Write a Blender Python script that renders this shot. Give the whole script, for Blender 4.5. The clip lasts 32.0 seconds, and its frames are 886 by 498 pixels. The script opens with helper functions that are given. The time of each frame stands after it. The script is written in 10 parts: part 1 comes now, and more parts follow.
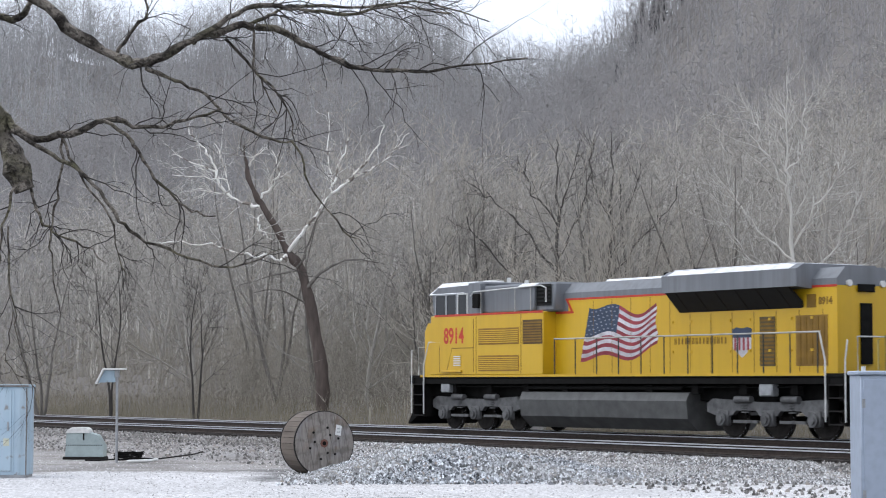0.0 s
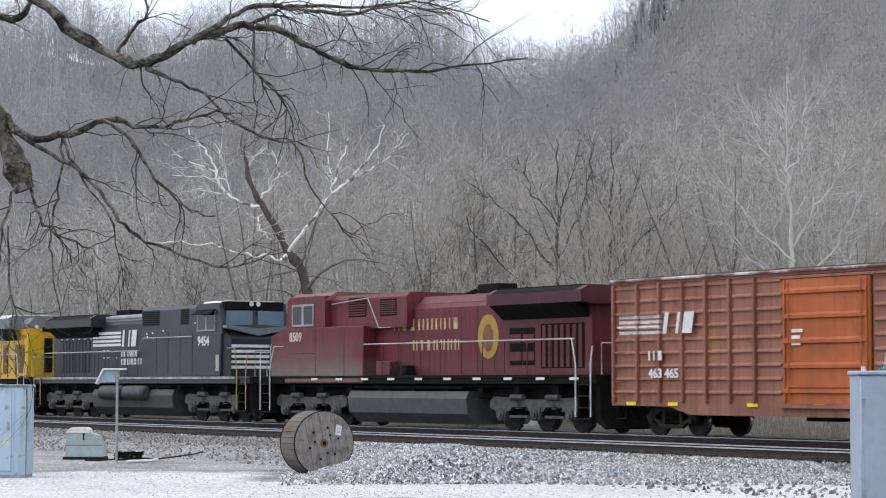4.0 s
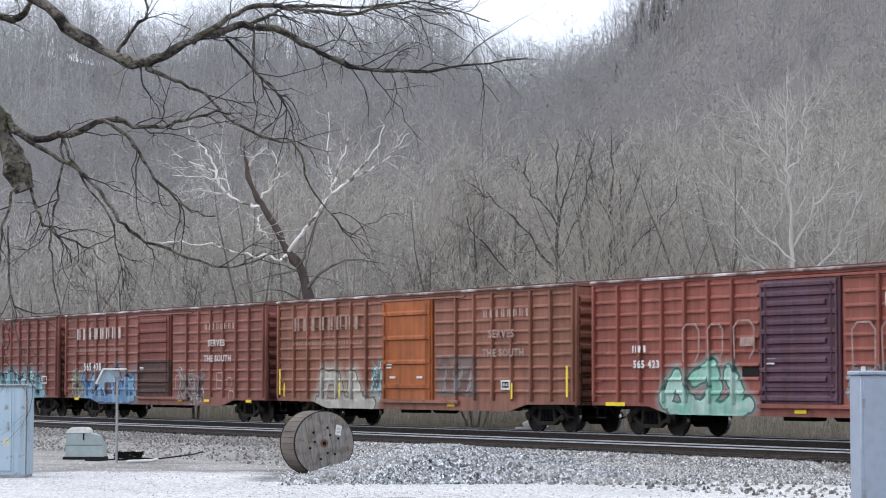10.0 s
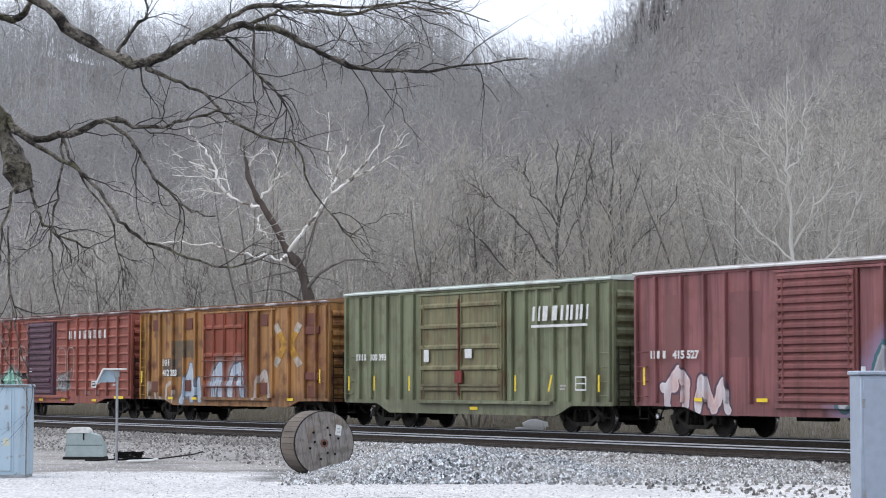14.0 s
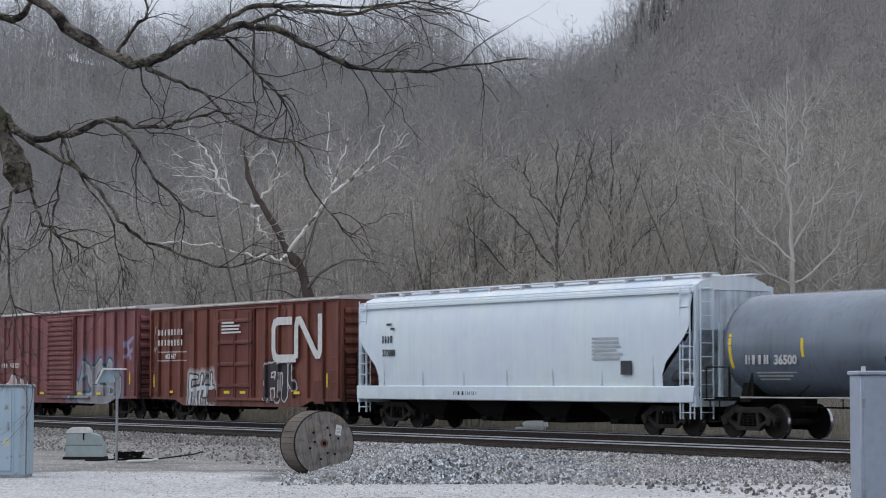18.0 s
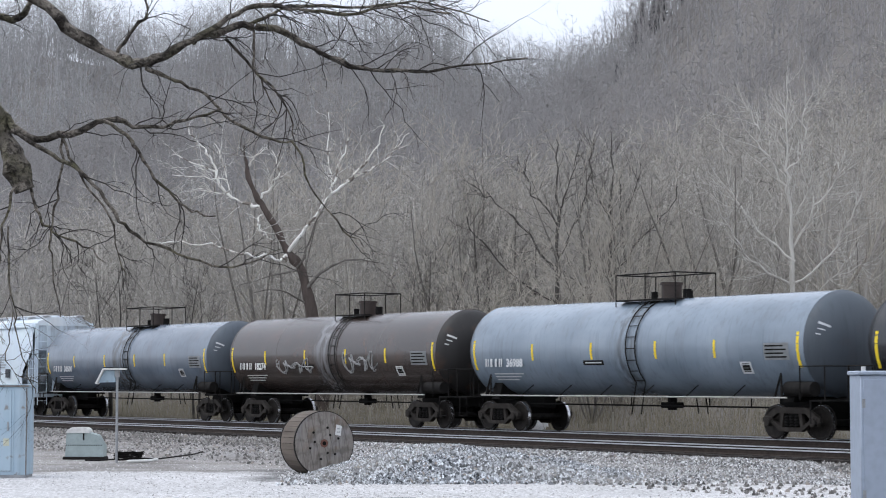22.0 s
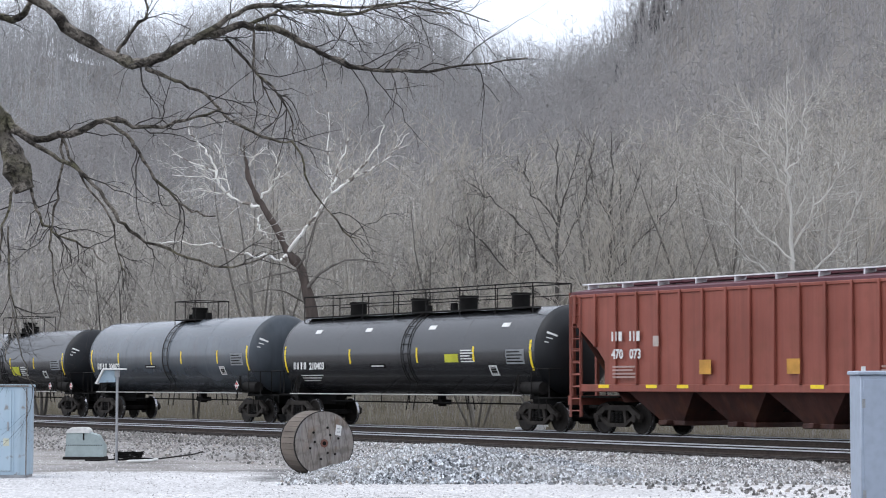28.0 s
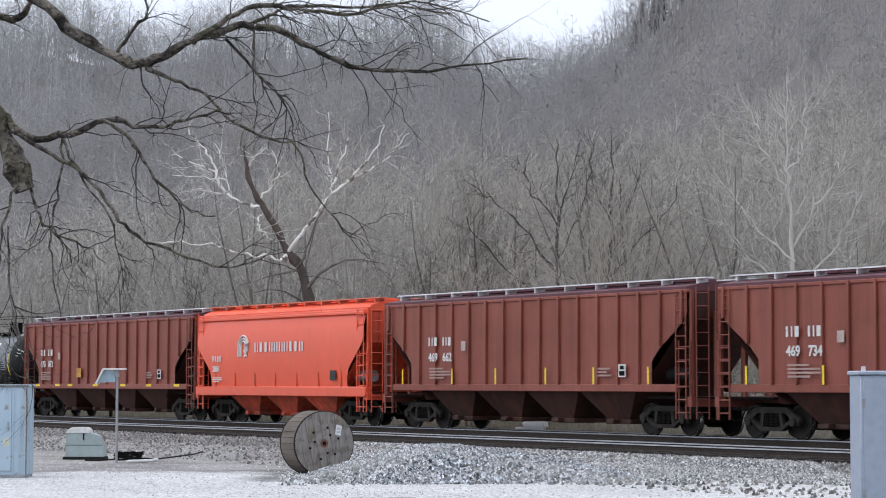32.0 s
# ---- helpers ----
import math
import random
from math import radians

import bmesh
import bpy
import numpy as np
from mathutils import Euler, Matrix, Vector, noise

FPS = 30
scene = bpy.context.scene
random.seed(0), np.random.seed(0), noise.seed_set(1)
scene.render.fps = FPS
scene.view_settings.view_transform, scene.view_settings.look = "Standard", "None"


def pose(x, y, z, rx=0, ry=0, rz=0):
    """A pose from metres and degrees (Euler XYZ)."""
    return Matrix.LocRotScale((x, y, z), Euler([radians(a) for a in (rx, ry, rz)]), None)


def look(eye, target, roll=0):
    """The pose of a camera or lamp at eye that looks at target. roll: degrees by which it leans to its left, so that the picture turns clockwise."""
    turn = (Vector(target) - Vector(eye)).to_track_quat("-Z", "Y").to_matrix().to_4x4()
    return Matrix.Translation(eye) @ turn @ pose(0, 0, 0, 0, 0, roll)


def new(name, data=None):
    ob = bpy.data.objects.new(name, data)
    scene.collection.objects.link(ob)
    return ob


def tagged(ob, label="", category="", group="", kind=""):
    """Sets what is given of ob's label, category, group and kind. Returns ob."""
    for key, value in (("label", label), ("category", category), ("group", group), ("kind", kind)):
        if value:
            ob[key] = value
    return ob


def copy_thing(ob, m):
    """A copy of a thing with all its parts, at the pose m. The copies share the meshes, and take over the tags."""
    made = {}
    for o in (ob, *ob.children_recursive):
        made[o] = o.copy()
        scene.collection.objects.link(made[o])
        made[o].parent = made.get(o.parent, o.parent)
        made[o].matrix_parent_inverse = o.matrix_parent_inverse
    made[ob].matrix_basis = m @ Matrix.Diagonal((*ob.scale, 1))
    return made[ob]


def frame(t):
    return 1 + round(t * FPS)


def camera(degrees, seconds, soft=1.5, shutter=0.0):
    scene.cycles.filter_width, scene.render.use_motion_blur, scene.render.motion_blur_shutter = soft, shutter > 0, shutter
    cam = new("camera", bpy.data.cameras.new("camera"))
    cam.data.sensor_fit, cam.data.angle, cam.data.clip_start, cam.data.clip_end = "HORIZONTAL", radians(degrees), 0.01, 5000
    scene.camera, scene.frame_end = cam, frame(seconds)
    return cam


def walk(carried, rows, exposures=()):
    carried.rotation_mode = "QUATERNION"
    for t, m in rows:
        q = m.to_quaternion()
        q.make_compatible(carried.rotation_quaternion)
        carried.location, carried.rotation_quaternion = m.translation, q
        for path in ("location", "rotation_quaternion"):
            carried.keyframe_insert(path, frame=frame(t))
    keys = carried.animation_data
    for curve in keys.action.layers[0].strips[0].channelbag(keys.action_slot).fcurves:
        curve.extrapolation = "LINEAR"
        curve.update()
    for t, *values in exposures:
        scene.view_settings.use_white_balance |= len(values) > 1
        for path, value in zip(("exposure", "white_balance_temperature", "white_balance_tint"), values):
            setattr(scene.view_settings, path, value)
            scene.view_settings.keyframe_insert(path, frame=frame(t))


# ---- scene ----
# World: x runs along the tracks (the train rolls towards -x), y away across them, z up; z = 0 is the gravel lot.
RAIL = 0.45            # top of rail of the far track, on which the train runs
RAIL2 = 0.36           # top of rail of the near track
TRACK2 = -4.1          # centre line of the near track
CLIP = 32.0
EYE = Vector((0.0, -40.92, 1.97))
YAW, TILT = 57.05, 3.453
FWD = Vector((-math.sin(radians(YAW)), math.cos(radians(YAW)), 0))
RIGHT = Vector((math.cos(radians(YAW)), math.sin(radians(YAW)), 0))

WB = 6050   # white balance, slightly cool
cam = camera(22.63, CLIP, soft=1.0, shutter=0.12)
VIEW = pose(EYE.x, EYE.y, EYE.z, 90 + TILT, 0, YAW)
walk(cam, [(0.0, VIEW), (CLIP, VIEW)],
     exposures=[(0.0, 0.0, WB, 10), (1.0, -0.10, WB, 10), (3.0, -0.02, WB, 10), (6.0, 0.13, WB, 10), (8.0, 0.04, WB, 10), (15.0, 0.04, WB, 10), (16.0, -0.10, WB, 10), (16.5, -0.24, WB, 10), (17.0, -0.36, WB, 10), (18.0, -0.68, WB, 10), (19.0, -0.80, WB, 10), (20.0, -0.58, WB, 10), (21.0, -0.28, WB, 10), (22.0, -0.12, WB, 10), (23.0, -0.11, WB, 10), (25.0, -0.07, WB, 10), (28.0, 0.05, WB, 10), (29.0, 0.12, WB, 10), (30.0, -0.02, WB, 10), (31.0, -0.12, WB, 10), (32.0, -0.12, WB, 10)])

# ---- light: a bright overcast sky ----
world = bpy.data.worlds.new("overcast_sky")
scene.world = world
world.use_nodes = True
wt = world.node_tree
wt.nodes.clear()
sky = wt.nodes.new("ShaderNodeTexSky")
sky.sky_type, sky.sun_disc = "NISHITA", False
sky.sun_elevation, sky.sun_rotation = radians(48), radians(150)
sky.dust_density, sky.air_density = 4.0, 1.0
cloud = wt.nodes.new("ShaderNodeMixRGB")
cloud.inputs[0].default_value = 0.90
cloud.inputs[2].default_value = (11.2, 11.5, 12.3, 1)
wbg = wt.nodes.new("ShaderNodeBackground")
wbg.inputs["Strength"].default_value = 0.105
wout = wt.nodes.new("ShaderNodeOutputWorld")
wt.links.new(sky.outputs[0], cloud.inputs[1])
wt.links.new(cloud.outputs[0], wbg.inputs["Color"])
wt.links.new(wbg.outputs[0], wout.inputs["Surface"])
sun_data = bpy.data.lights.new("sun", "SUN")
sun_data.energy, sun_data.angle, sun_data.color = 1.15, radians(40), (1.0, 0.97, 0.92)
sun = new("sun", sun_data)
sun.matrix_world = look((-85, -50, 85), (-50, 0, 0))


# ---- materials ----
class Mat:
    """A small wrapper to write node materials in few lines."""

    def __init__(self, name, rough=0.7, metal=0.0, spec=0.4):
        self.m = bpy.data.materials.new(name)
        self.m.use_nodes = True
        self.t = self.m.node_tree
        self.b = self.t.nodes["Principled BSDF"]
        self.b.inputs["Roughness"].default_value = rough
        self.b.inputs["Metallic"].default_value = metal
        self.b.inputs["Specular IOR Level"].default_value = spec
        self.co = self.t.nodes.new("ShaderNodeTexCoord")

    def put(self, sock, val):
        if hasattr(val, "is_linked"):
            self.t.links.new(val, sock)
        elif val is not None:
            try:
                sock.default_value = val
            except Exception:
                sock.default_value = (*val, 1)

    def coords(self, scale=(1, 1, 1), space="Object"):
        n = self.t.nodes.new("ShaderNodeMapping")
        self.t.links.new(self.co.outputs[space], n.inputs["Vector"])
        n.inputs["Scale"].default_value = scale
        return n.outputs[0]

    def noise(self, scale, detail=4.0, stretch=(1, 1, 1), lo=0.3, hi=0.7, space="Object", dist=0.0):
        n = self.t.nodes.new("ShaderNodeTexNoise")
        self.put(n.inputs["Vector"], self.coords(stretch, space))
        n.inputs["Scale"].default_value = scale
        n.inputs["Detail"].default_value = detail
        n.inputs["Distortion"].default_value = dist
        r = self.t.nodes.new("ShaderNodeMapRange")
        self.t.links.new(n.outputs["Fac"], r.inputs["Value"])
        r.inputs["From Min"].default_value, r.inputs["From Max"].default_value = lo, hi
        return r.outputs["Result"]

    def rand(self):
        return self.t.nodes.new("ShaderNodeObjectInfo").outputs["Random"]

    def island(self):
        return self.t.nodes.new("ShaderNodeNewGeometry").outputs["Random Per Island"]

    def math(self, op, a, b=0.0, clamp=False):
        n = self.t.nodes.new("ShaderNodeMath")
        n.operation, n.use_clamp = op, clamp
        self.put(n.inputs[0], a)
        self.put(n.inputs[1], b)
        return n.outputs[0]

    def mix(self, f, a, b):
        n = self.t.nodes.new("ShaderNodeMixRGB")
        self.put(n.inputs[0], f)
        self.put(n.inputs[1], a)
        self.put(n.inputs[2], b)
        return n.outputs[0]

    def xyz(self):
        n = self.t.nodes.new("ShaderNodeSeparateXYZ")
        self.t.links.new(self.co.outputs["Object"], n.inputs[0])
        return n.outputs

    def window(self, v, a, b, soft):
        """1 between a and b, fading over soft."""
        up = self.math("DIVIDE", self.math("SUBTRACT", v, a), soft, True)
        dn = self.math("DIVIDE", self.math("SUBTRACT", b, v), soft, True)
        return self.math("MINIMUM", up, dn)

    def color(self, c):
        self.put(self.b.inputs["Base Color"], c)
        return self

    def bump(self, h, strength=0.3, dist=0.02):
        n = self.t.nodes.new("ShaderNodeBump")
        n.inputs["Strength"].default_value, n.inputs["Distance"].default_value = strength, dist
        self.put(n.inputs["Height"], h)
        self.t.links.new(n.outputs[0], self.b.inputs["Normal"])
        return self


def plain(name, c, rough=0.6, metal=0.0, vary=0.25, scale=3.0, spec=0.4):
    """Painted or bare surface with grain and blotches at two scales."""
    m = Mat(name, rough, metal, spec)
    dark = tuple(v * (1 - vary) for v in c)
    lite = tuple(min(1, v * (1 + vary * 0.6)) for v in c)
    col = m.mix(m.noise(scale, 5), dark, lite)
    col = m.mix(m.math("MULTIPLY", m.noise(scale * 9, 3, lo=0.45, hi=0.8), 0.35), col, tuple(v * 0.6 for v in c))
    m.color(col)
    m.bump(m.noise(scale * 14, 3), 0.12, 0.004)
    return m.m


def bark(name, c, c2, scale=6.0):
    m = Mat(name, 0.9, 0, 0.2)
    col = m.mix(m.noise(scale, 4, (1, 1, 0.25)), c, c2)
    col = m.mix(m.math("MULTIPLY", m.rand(), 0.35), col, tuple(v * 0.55 for v in c))
    m.color(col)
    m.bump(m.noise(scale * 5, 3, (1, 1, 0.3)), 0.5, 0.02)
    return m.m


# ---- mesh helpers ----
class Shape:
    """Collects faces for one mesh."""

    def __init__(self):
        self.v, self.f = [], []

    def add(self, vs, fs):
        n = len(self.v)
        self.v += [tuple(p) for p in vs]
        self.f += [tuple(i + n for i in q) for q in fs]
        return self

    def box(self, x0, x1, y0, y1, z0, z1, bev=0.0):
        if bev <= 0:
            vs = [(x, y, z) for x in (x0, x1) for y in (y0, y1) for z in (z0, z1)]
            return self.add(vs, [(0, 1, 3, 2), (4, 6, 7, 5), (0, 4, 5, 1), (2, 3, 7, 6), (0, 2, 6, 4), (1, 5, 7, 3)])
        c = Vector(((x0 + x1) / 2, (y0 + y1) / 2, (z0 + z1) / 2))
        h = (abs(x1 - x0) / 2, abs(y1 - y0) / 2, abs(z1 - z0) / 2)
        b = min(bev, min(h) * 0.45)
        bm = bmesh.new()
        bmesh.ops.create_cube(bm, size=1)
        for q in bm.verts:
            q.co = Vector((q.co.x * 2 * h[0], q.co.y * 2 * h[1], q.co.z * 2 * h[2])) + c
        bmesh.ops.bevel(bm, geom=bm.edges[:], offset=b, segments=1, affect="EDGES", profile=0.5)
        return self.take(bm)

    def take(self, bm):
        bm.verts.index_update()
        self.add([v.co[:] for v in bm.verts], [[v.index for v in q.verts] for q in bm.faces])
        bm.free()
        return self

    def tube(self, pts, rad, n=6, caps=True):
        """A round bar through pts; rad is one radius or one a point."""
        pts = [Vector(p) for p in pts]
        rad = [rad] * len(pts) if isinstance(rad, (int, float)) else rad
        vs, fs = [], []
        up = Vector((0.013, 0.021, 1)) if abs((pts[-1] - pts[0]).normalized().z) < 0.9 else Vector((1, 0.017, 0.011))
        for i, p in enumerate(pts):
            d = (pts[min(i + 1, len(pts) - 1)] - pts[max(i - 1, 0)]).normalized()
            a = d.cross(up).normalized()
            b = d.cross(a)
            for k in range(n):
                t = 2 * math.pi * k / n
                vs.append(p + (a * math.cos(t) + b * math.sin(t)) * rad[i])
        for i in range(len(pts) - 1):
            for k in range(n):
                j = (k + 1) % n
                fs.append((i * n + k, i * n + j, (i + 1) * n + j, (i + 1) * n + k))
        if caps:
            fs.append(tuple(range(n - 1, -1, -1)))
            fs.append(tuple((len(pts) - 1) * n + k for k in range(n)))
        return self.add(vs, fs)

    def prism(self, prof, a, b, axis="y"):
        """A flat outline extruded from a to b. axis y: outline in x, z; axis x: outline in y, z; axis z: in x, y."""
        n = len(prof)
        put = {"y": lambda p, t: (p[0], t, p[1]), "x": lambda p, t: (t, p[0], p[1]), "z": lambda p, t: (p[0], p[1], t)}[axis]
        vs = [put(p, a) for p in prof] + [put(p, b) for p in prof]
        fs = [tuple(range(n)), tuple(range(2 * n - 1, n - 1, -1))]
        fs += [(i, i + n, (i + 1) % n + n, (i + 1) % n) for i in range(n)]
        return self.add(vs, fs)

    def loft(self, rings, close=True):
        n = len(rings[0])
        vs = [p for r in rings for p in r]
        fs = [(i * n + k, i * n + (k + 1) % n, (i + 1) * n + (k + 1) % n, (i + 1) * n + k)
              for i in range(len(rings) - 1) for k in range(n)]
        if close:
            fs += [tuple(range(n - 1, -1, -1)), tuple((len(rings) - 1) * n + k for k in range(n))]
        return self.add(vs, fs)

    def mesh(self, name, mat, smooth=38):
        me = bpy.data.meshes.new(name)
        me.from_pydata(self.v, [], self.f)
        me.materials.append(mat)
        bm = bmesh.new()
        bm.from_mesh(me)
        bmesh.ops.recalc_face_normals(bm, faces=bm.faces[:])
        bm.to_mesh(me)
        bm.free()
        if smooth:
            me.shade_smooth()
            me.set_sharp_from_angle(angle=radians(smooth))
        return me


def part(name, shape, mat, parent, label="", at=None, smooth=38):
    """Links a Shape (or a ready mesh) as one mesh object under a thing or part."""
    me = shape.mesh(name, mat, smooth) if isinstance(shape, Shape) else shape
    ob = new(name, me)
    ob.parent = parent
    if at is not None:
        ob.matrix_basis = at
    return tagged(ob, label)


def thing(name, label, category, at=None, group="", kind=""):
    ob = new(name)
    ob.empty_display_size = 0.2
    if at is not None:
        ob.matrix_basis = at
    return tagged(ob, label, category, group, kind)


def fast_mesh(name, V, F, mat):
    """A mesh from numpy arrays; F holds triangles or quads."""
    me = bpy.data.meshes.new(name)
    k = F.shape[1]
    me.vertices.add(len(V))
    me.vertices.foreach_set("co", V.astype(np.float32).ravel())
    me.loops.add(F.size)
    me.loops.foreach_set("vertex_index", F.astype(np.int32).ravel())
    me.polygons.add(len(F))
    me.polygons.foreach_set("loop_start", np.arange(0, F.size, k, dtype=np.int32))
    me.materials.append(mat)
    me.update(calc_edges=True)
    me.validate()
    return me


def rods(segs, sides=3):
    """Tapered bars from rows of p0, p1, r0, r1 (8 numbers): vertices and quads."""
    s = np.asarray(segs, float)
    p0, p1, r0, r1 = s[:, 0:3], s[:, 3:6], s[:, 6], s[:, 7]
    d = p1 - p0
    d /= np.maximum(np.linalg.norm(d, axis=1, keepdims=True), 1e-9)
    ref = np.where(np.abs(d[:, 2:3]) < 0.8, np.array([[0.0, 0.0, 1.0]]), np.array([[1.0, 0.0, 0.0]]))
    a = np.cross(d, ref)
    a /= np.linalg.norm(a, axis=1, keepdims=True)
    b = np.cross(d, a)
    rings = []
    for p, r in ((p0, r0), (p1, r1)):
        for k in range(sides):
            t = 2 * math.pi * k / sides
            rings.append(p + (a * math.cos(t) + b * math.sin(t)) * r[:, None])
    V = np.stack(rings, 1).reshape(-1, 3)
    n = np.arange(len(s))[:, None] * 2 * sides
    F = np.concatenate([n + np.array([[k, (k + 1) % sides, sides + (k + 1) % sides, sides + k]]) for k in range(sides)], 0)
    return V, F


def cones(segs):
    """The same, each bar a slim three-sided spike: vertices and triangles."""
    s = np.asarray(segs, float)
    V, _ = rods(s, 3)
    V = V.reshape(-1, 6, 3)
    V = np.concatenate([V[:, :3], s[:, None, 3:6]], 1).reshape(-1, 3)
    n = np.arange(len(s))[:, None] * 4
    F = np.concatenate([n + np.array([[k, (k + 1) % 3, 3]]) for k in range(3)], 0)
    return V, F


# ---- trees ----
def grow(rng, p, d, length, r, steps, wander, lift, out, end=0.35):
    """One limb as a chain of bars; returns its points with directions and radii."""
    pts = []
    d = Vector(d).normalized()
    p = Vector(p)
    for i in range(steps):
        r1 = r * (1 - (1 - end) * (i + 1) / steps)
        r0 = r * (1 - (1 - end) * i / steps)
        q = p + d * (length / steps)
        out.append((*p, *q, r0, r1))
        pts.append((q.copy(), d.copy(), r1, (i + 1) / steps))
        p = q
        d = (d + Vector((rng.gauss(0, wander), rng.gauss(0, wander), rng.gauss(0, wander) + lift))).normalized()
    return pts


def side_way(rng, d, spread):
    """A direction that leaves d at about the angle spread (degrees)."""
    a = Vector((rng.gauss(0, 1), rng.gauss(0, 1), rng.gauss(0, 1)))
    a = (a - d * a.dot(d)).normalized()
    t = radians(spread + rng.gauss(0, 8))
    return d * math.cos(t) + a * math.sin(t)


def bare_tree(seed, h, limbs=14, subs=5, twigs=5, first=0.25, spread=42, r=None, lean=0.03, lift=0.09):
    """Skeleton of a leafless tree: trunk bars, and branch bars."""
    rng = random.Random(seed)
    trunk, crown = [], []
    r = r or h * 0.011
    tp = grow(rng, (0, 0, -0.3), (rng.gauss(0, lean), rng.gauss(0, lean), 1), h * 0.93, r, 9, 0.045, 0.02, trunk, 0.12)
    for i in range(limbs):
        f = first + (1 - first) * (i + rng.random()) / limbs
        k = min(8, int(f * 9))
        q, d, rr, _ = tp[k]
        q = q - d * (h / 9 * rng.random())
        ln = h * (0.42 * (1 - f) + 0.16) * rng.uniform(0.7, 1.2)
        lp = grow(rng, q, side_way(rng, d, spread), ln, max(rr * 0.45, h * 0.0012), 5, 0.12, lift, crown, 0.25)
        for j in range(subs):
            q2, d2, r2, f2 = lp[rng.randrange(1, 5)]
            sp = grow(rng, q2, side_way(rng, d2, 38), ln * rng.uniform(0.25, 0.5), r2 * 0.6, 3, 0.14, lift * 0.8, crown, 0.3)
            for _ in range(twigs):
                q3, d3, r3, _f = sp[rng.randrange(0, 3)]
                grow(rng, q3, side_way(rng, d3, 35), ln * rng.uniform(0.1, 0.22), max(r3 * 0.7, 0.010), 1, 0, 0, crown, 0.4)
    return trunk, crown


# ---- ground ----
def hill(a, f):
    """Height of the land at a metres to the right of the view and f metres ahead."""
    ridge = max(4.0, 26.5 + 0.55 * a) + 1.6 * max(0.0, min(2.5, a - 24.5)) + 0.6 * max(0.0, min(50.0, a - 27)) - 0.3 * max(0.0, a - 90) + 1.5 * noise.noise((a * 0.08, 1, 2))
    ease = lambda t: max(0.0, min(1.0, t)) ** 1.25
    near = ridge * ease((f - 105 + 0.25 * min(a, 40)) / 215.0)
    if f > 330:
        near -= (f - 330) * 0.12
    u = a / max(f, 60)
    crest = 71.8 - 139 * max(0.0, min(0.087, u + 0.03)) + 2.0 * math.sin(a * 0.05 + 1) + 2.2 * math.sin(a * 0.16 + 2.2) + 3.0 * noise.noise((a * 0.09, 0, 7))
    far = crest * ease((f - 190) / 290.0)
    if f > 500:
        far -= (f - 500) * 0.08
    return max(near, far, 0.0)


def land(x, y):
    """Height of the ground sheet."""
    p = Vector((x, y, 0)) - Vector((EYE.x, EYE.y, 0))
    a, f = p.dot(RIGHT), p.dot(FWD)
    z = 0.0
    if -7.2 < y < 2.6:
        t = min(1, (y + 7.2) / 1.2)
        z = 0.10 * t
    if y >= 2.2:
        t = min(1, (y - 2.2) / 2.0)
        z = 0.12 * (1 - t) - 0.12 * t * max(0, 1 - max(0, y - 4.2) / 2)
        z += 1.05 * max(0, min(1, (y - 4.0) / 5)) + 0.5 * max(0, min(1, (y - 9) / 14))
    if f > 60 and y > 12:
        z += hill(a, f)
    z += 0.05 * noise.noise((x * 0.15, y * 0.15, 0)) * (1 if y < -8 or y > 4 else 0.1)
    if y > 10:
        z += 1.2 * noise.noise((x * 0.03, y * 0.03, 3))* min(1, (y - 10) / 30)
    return z


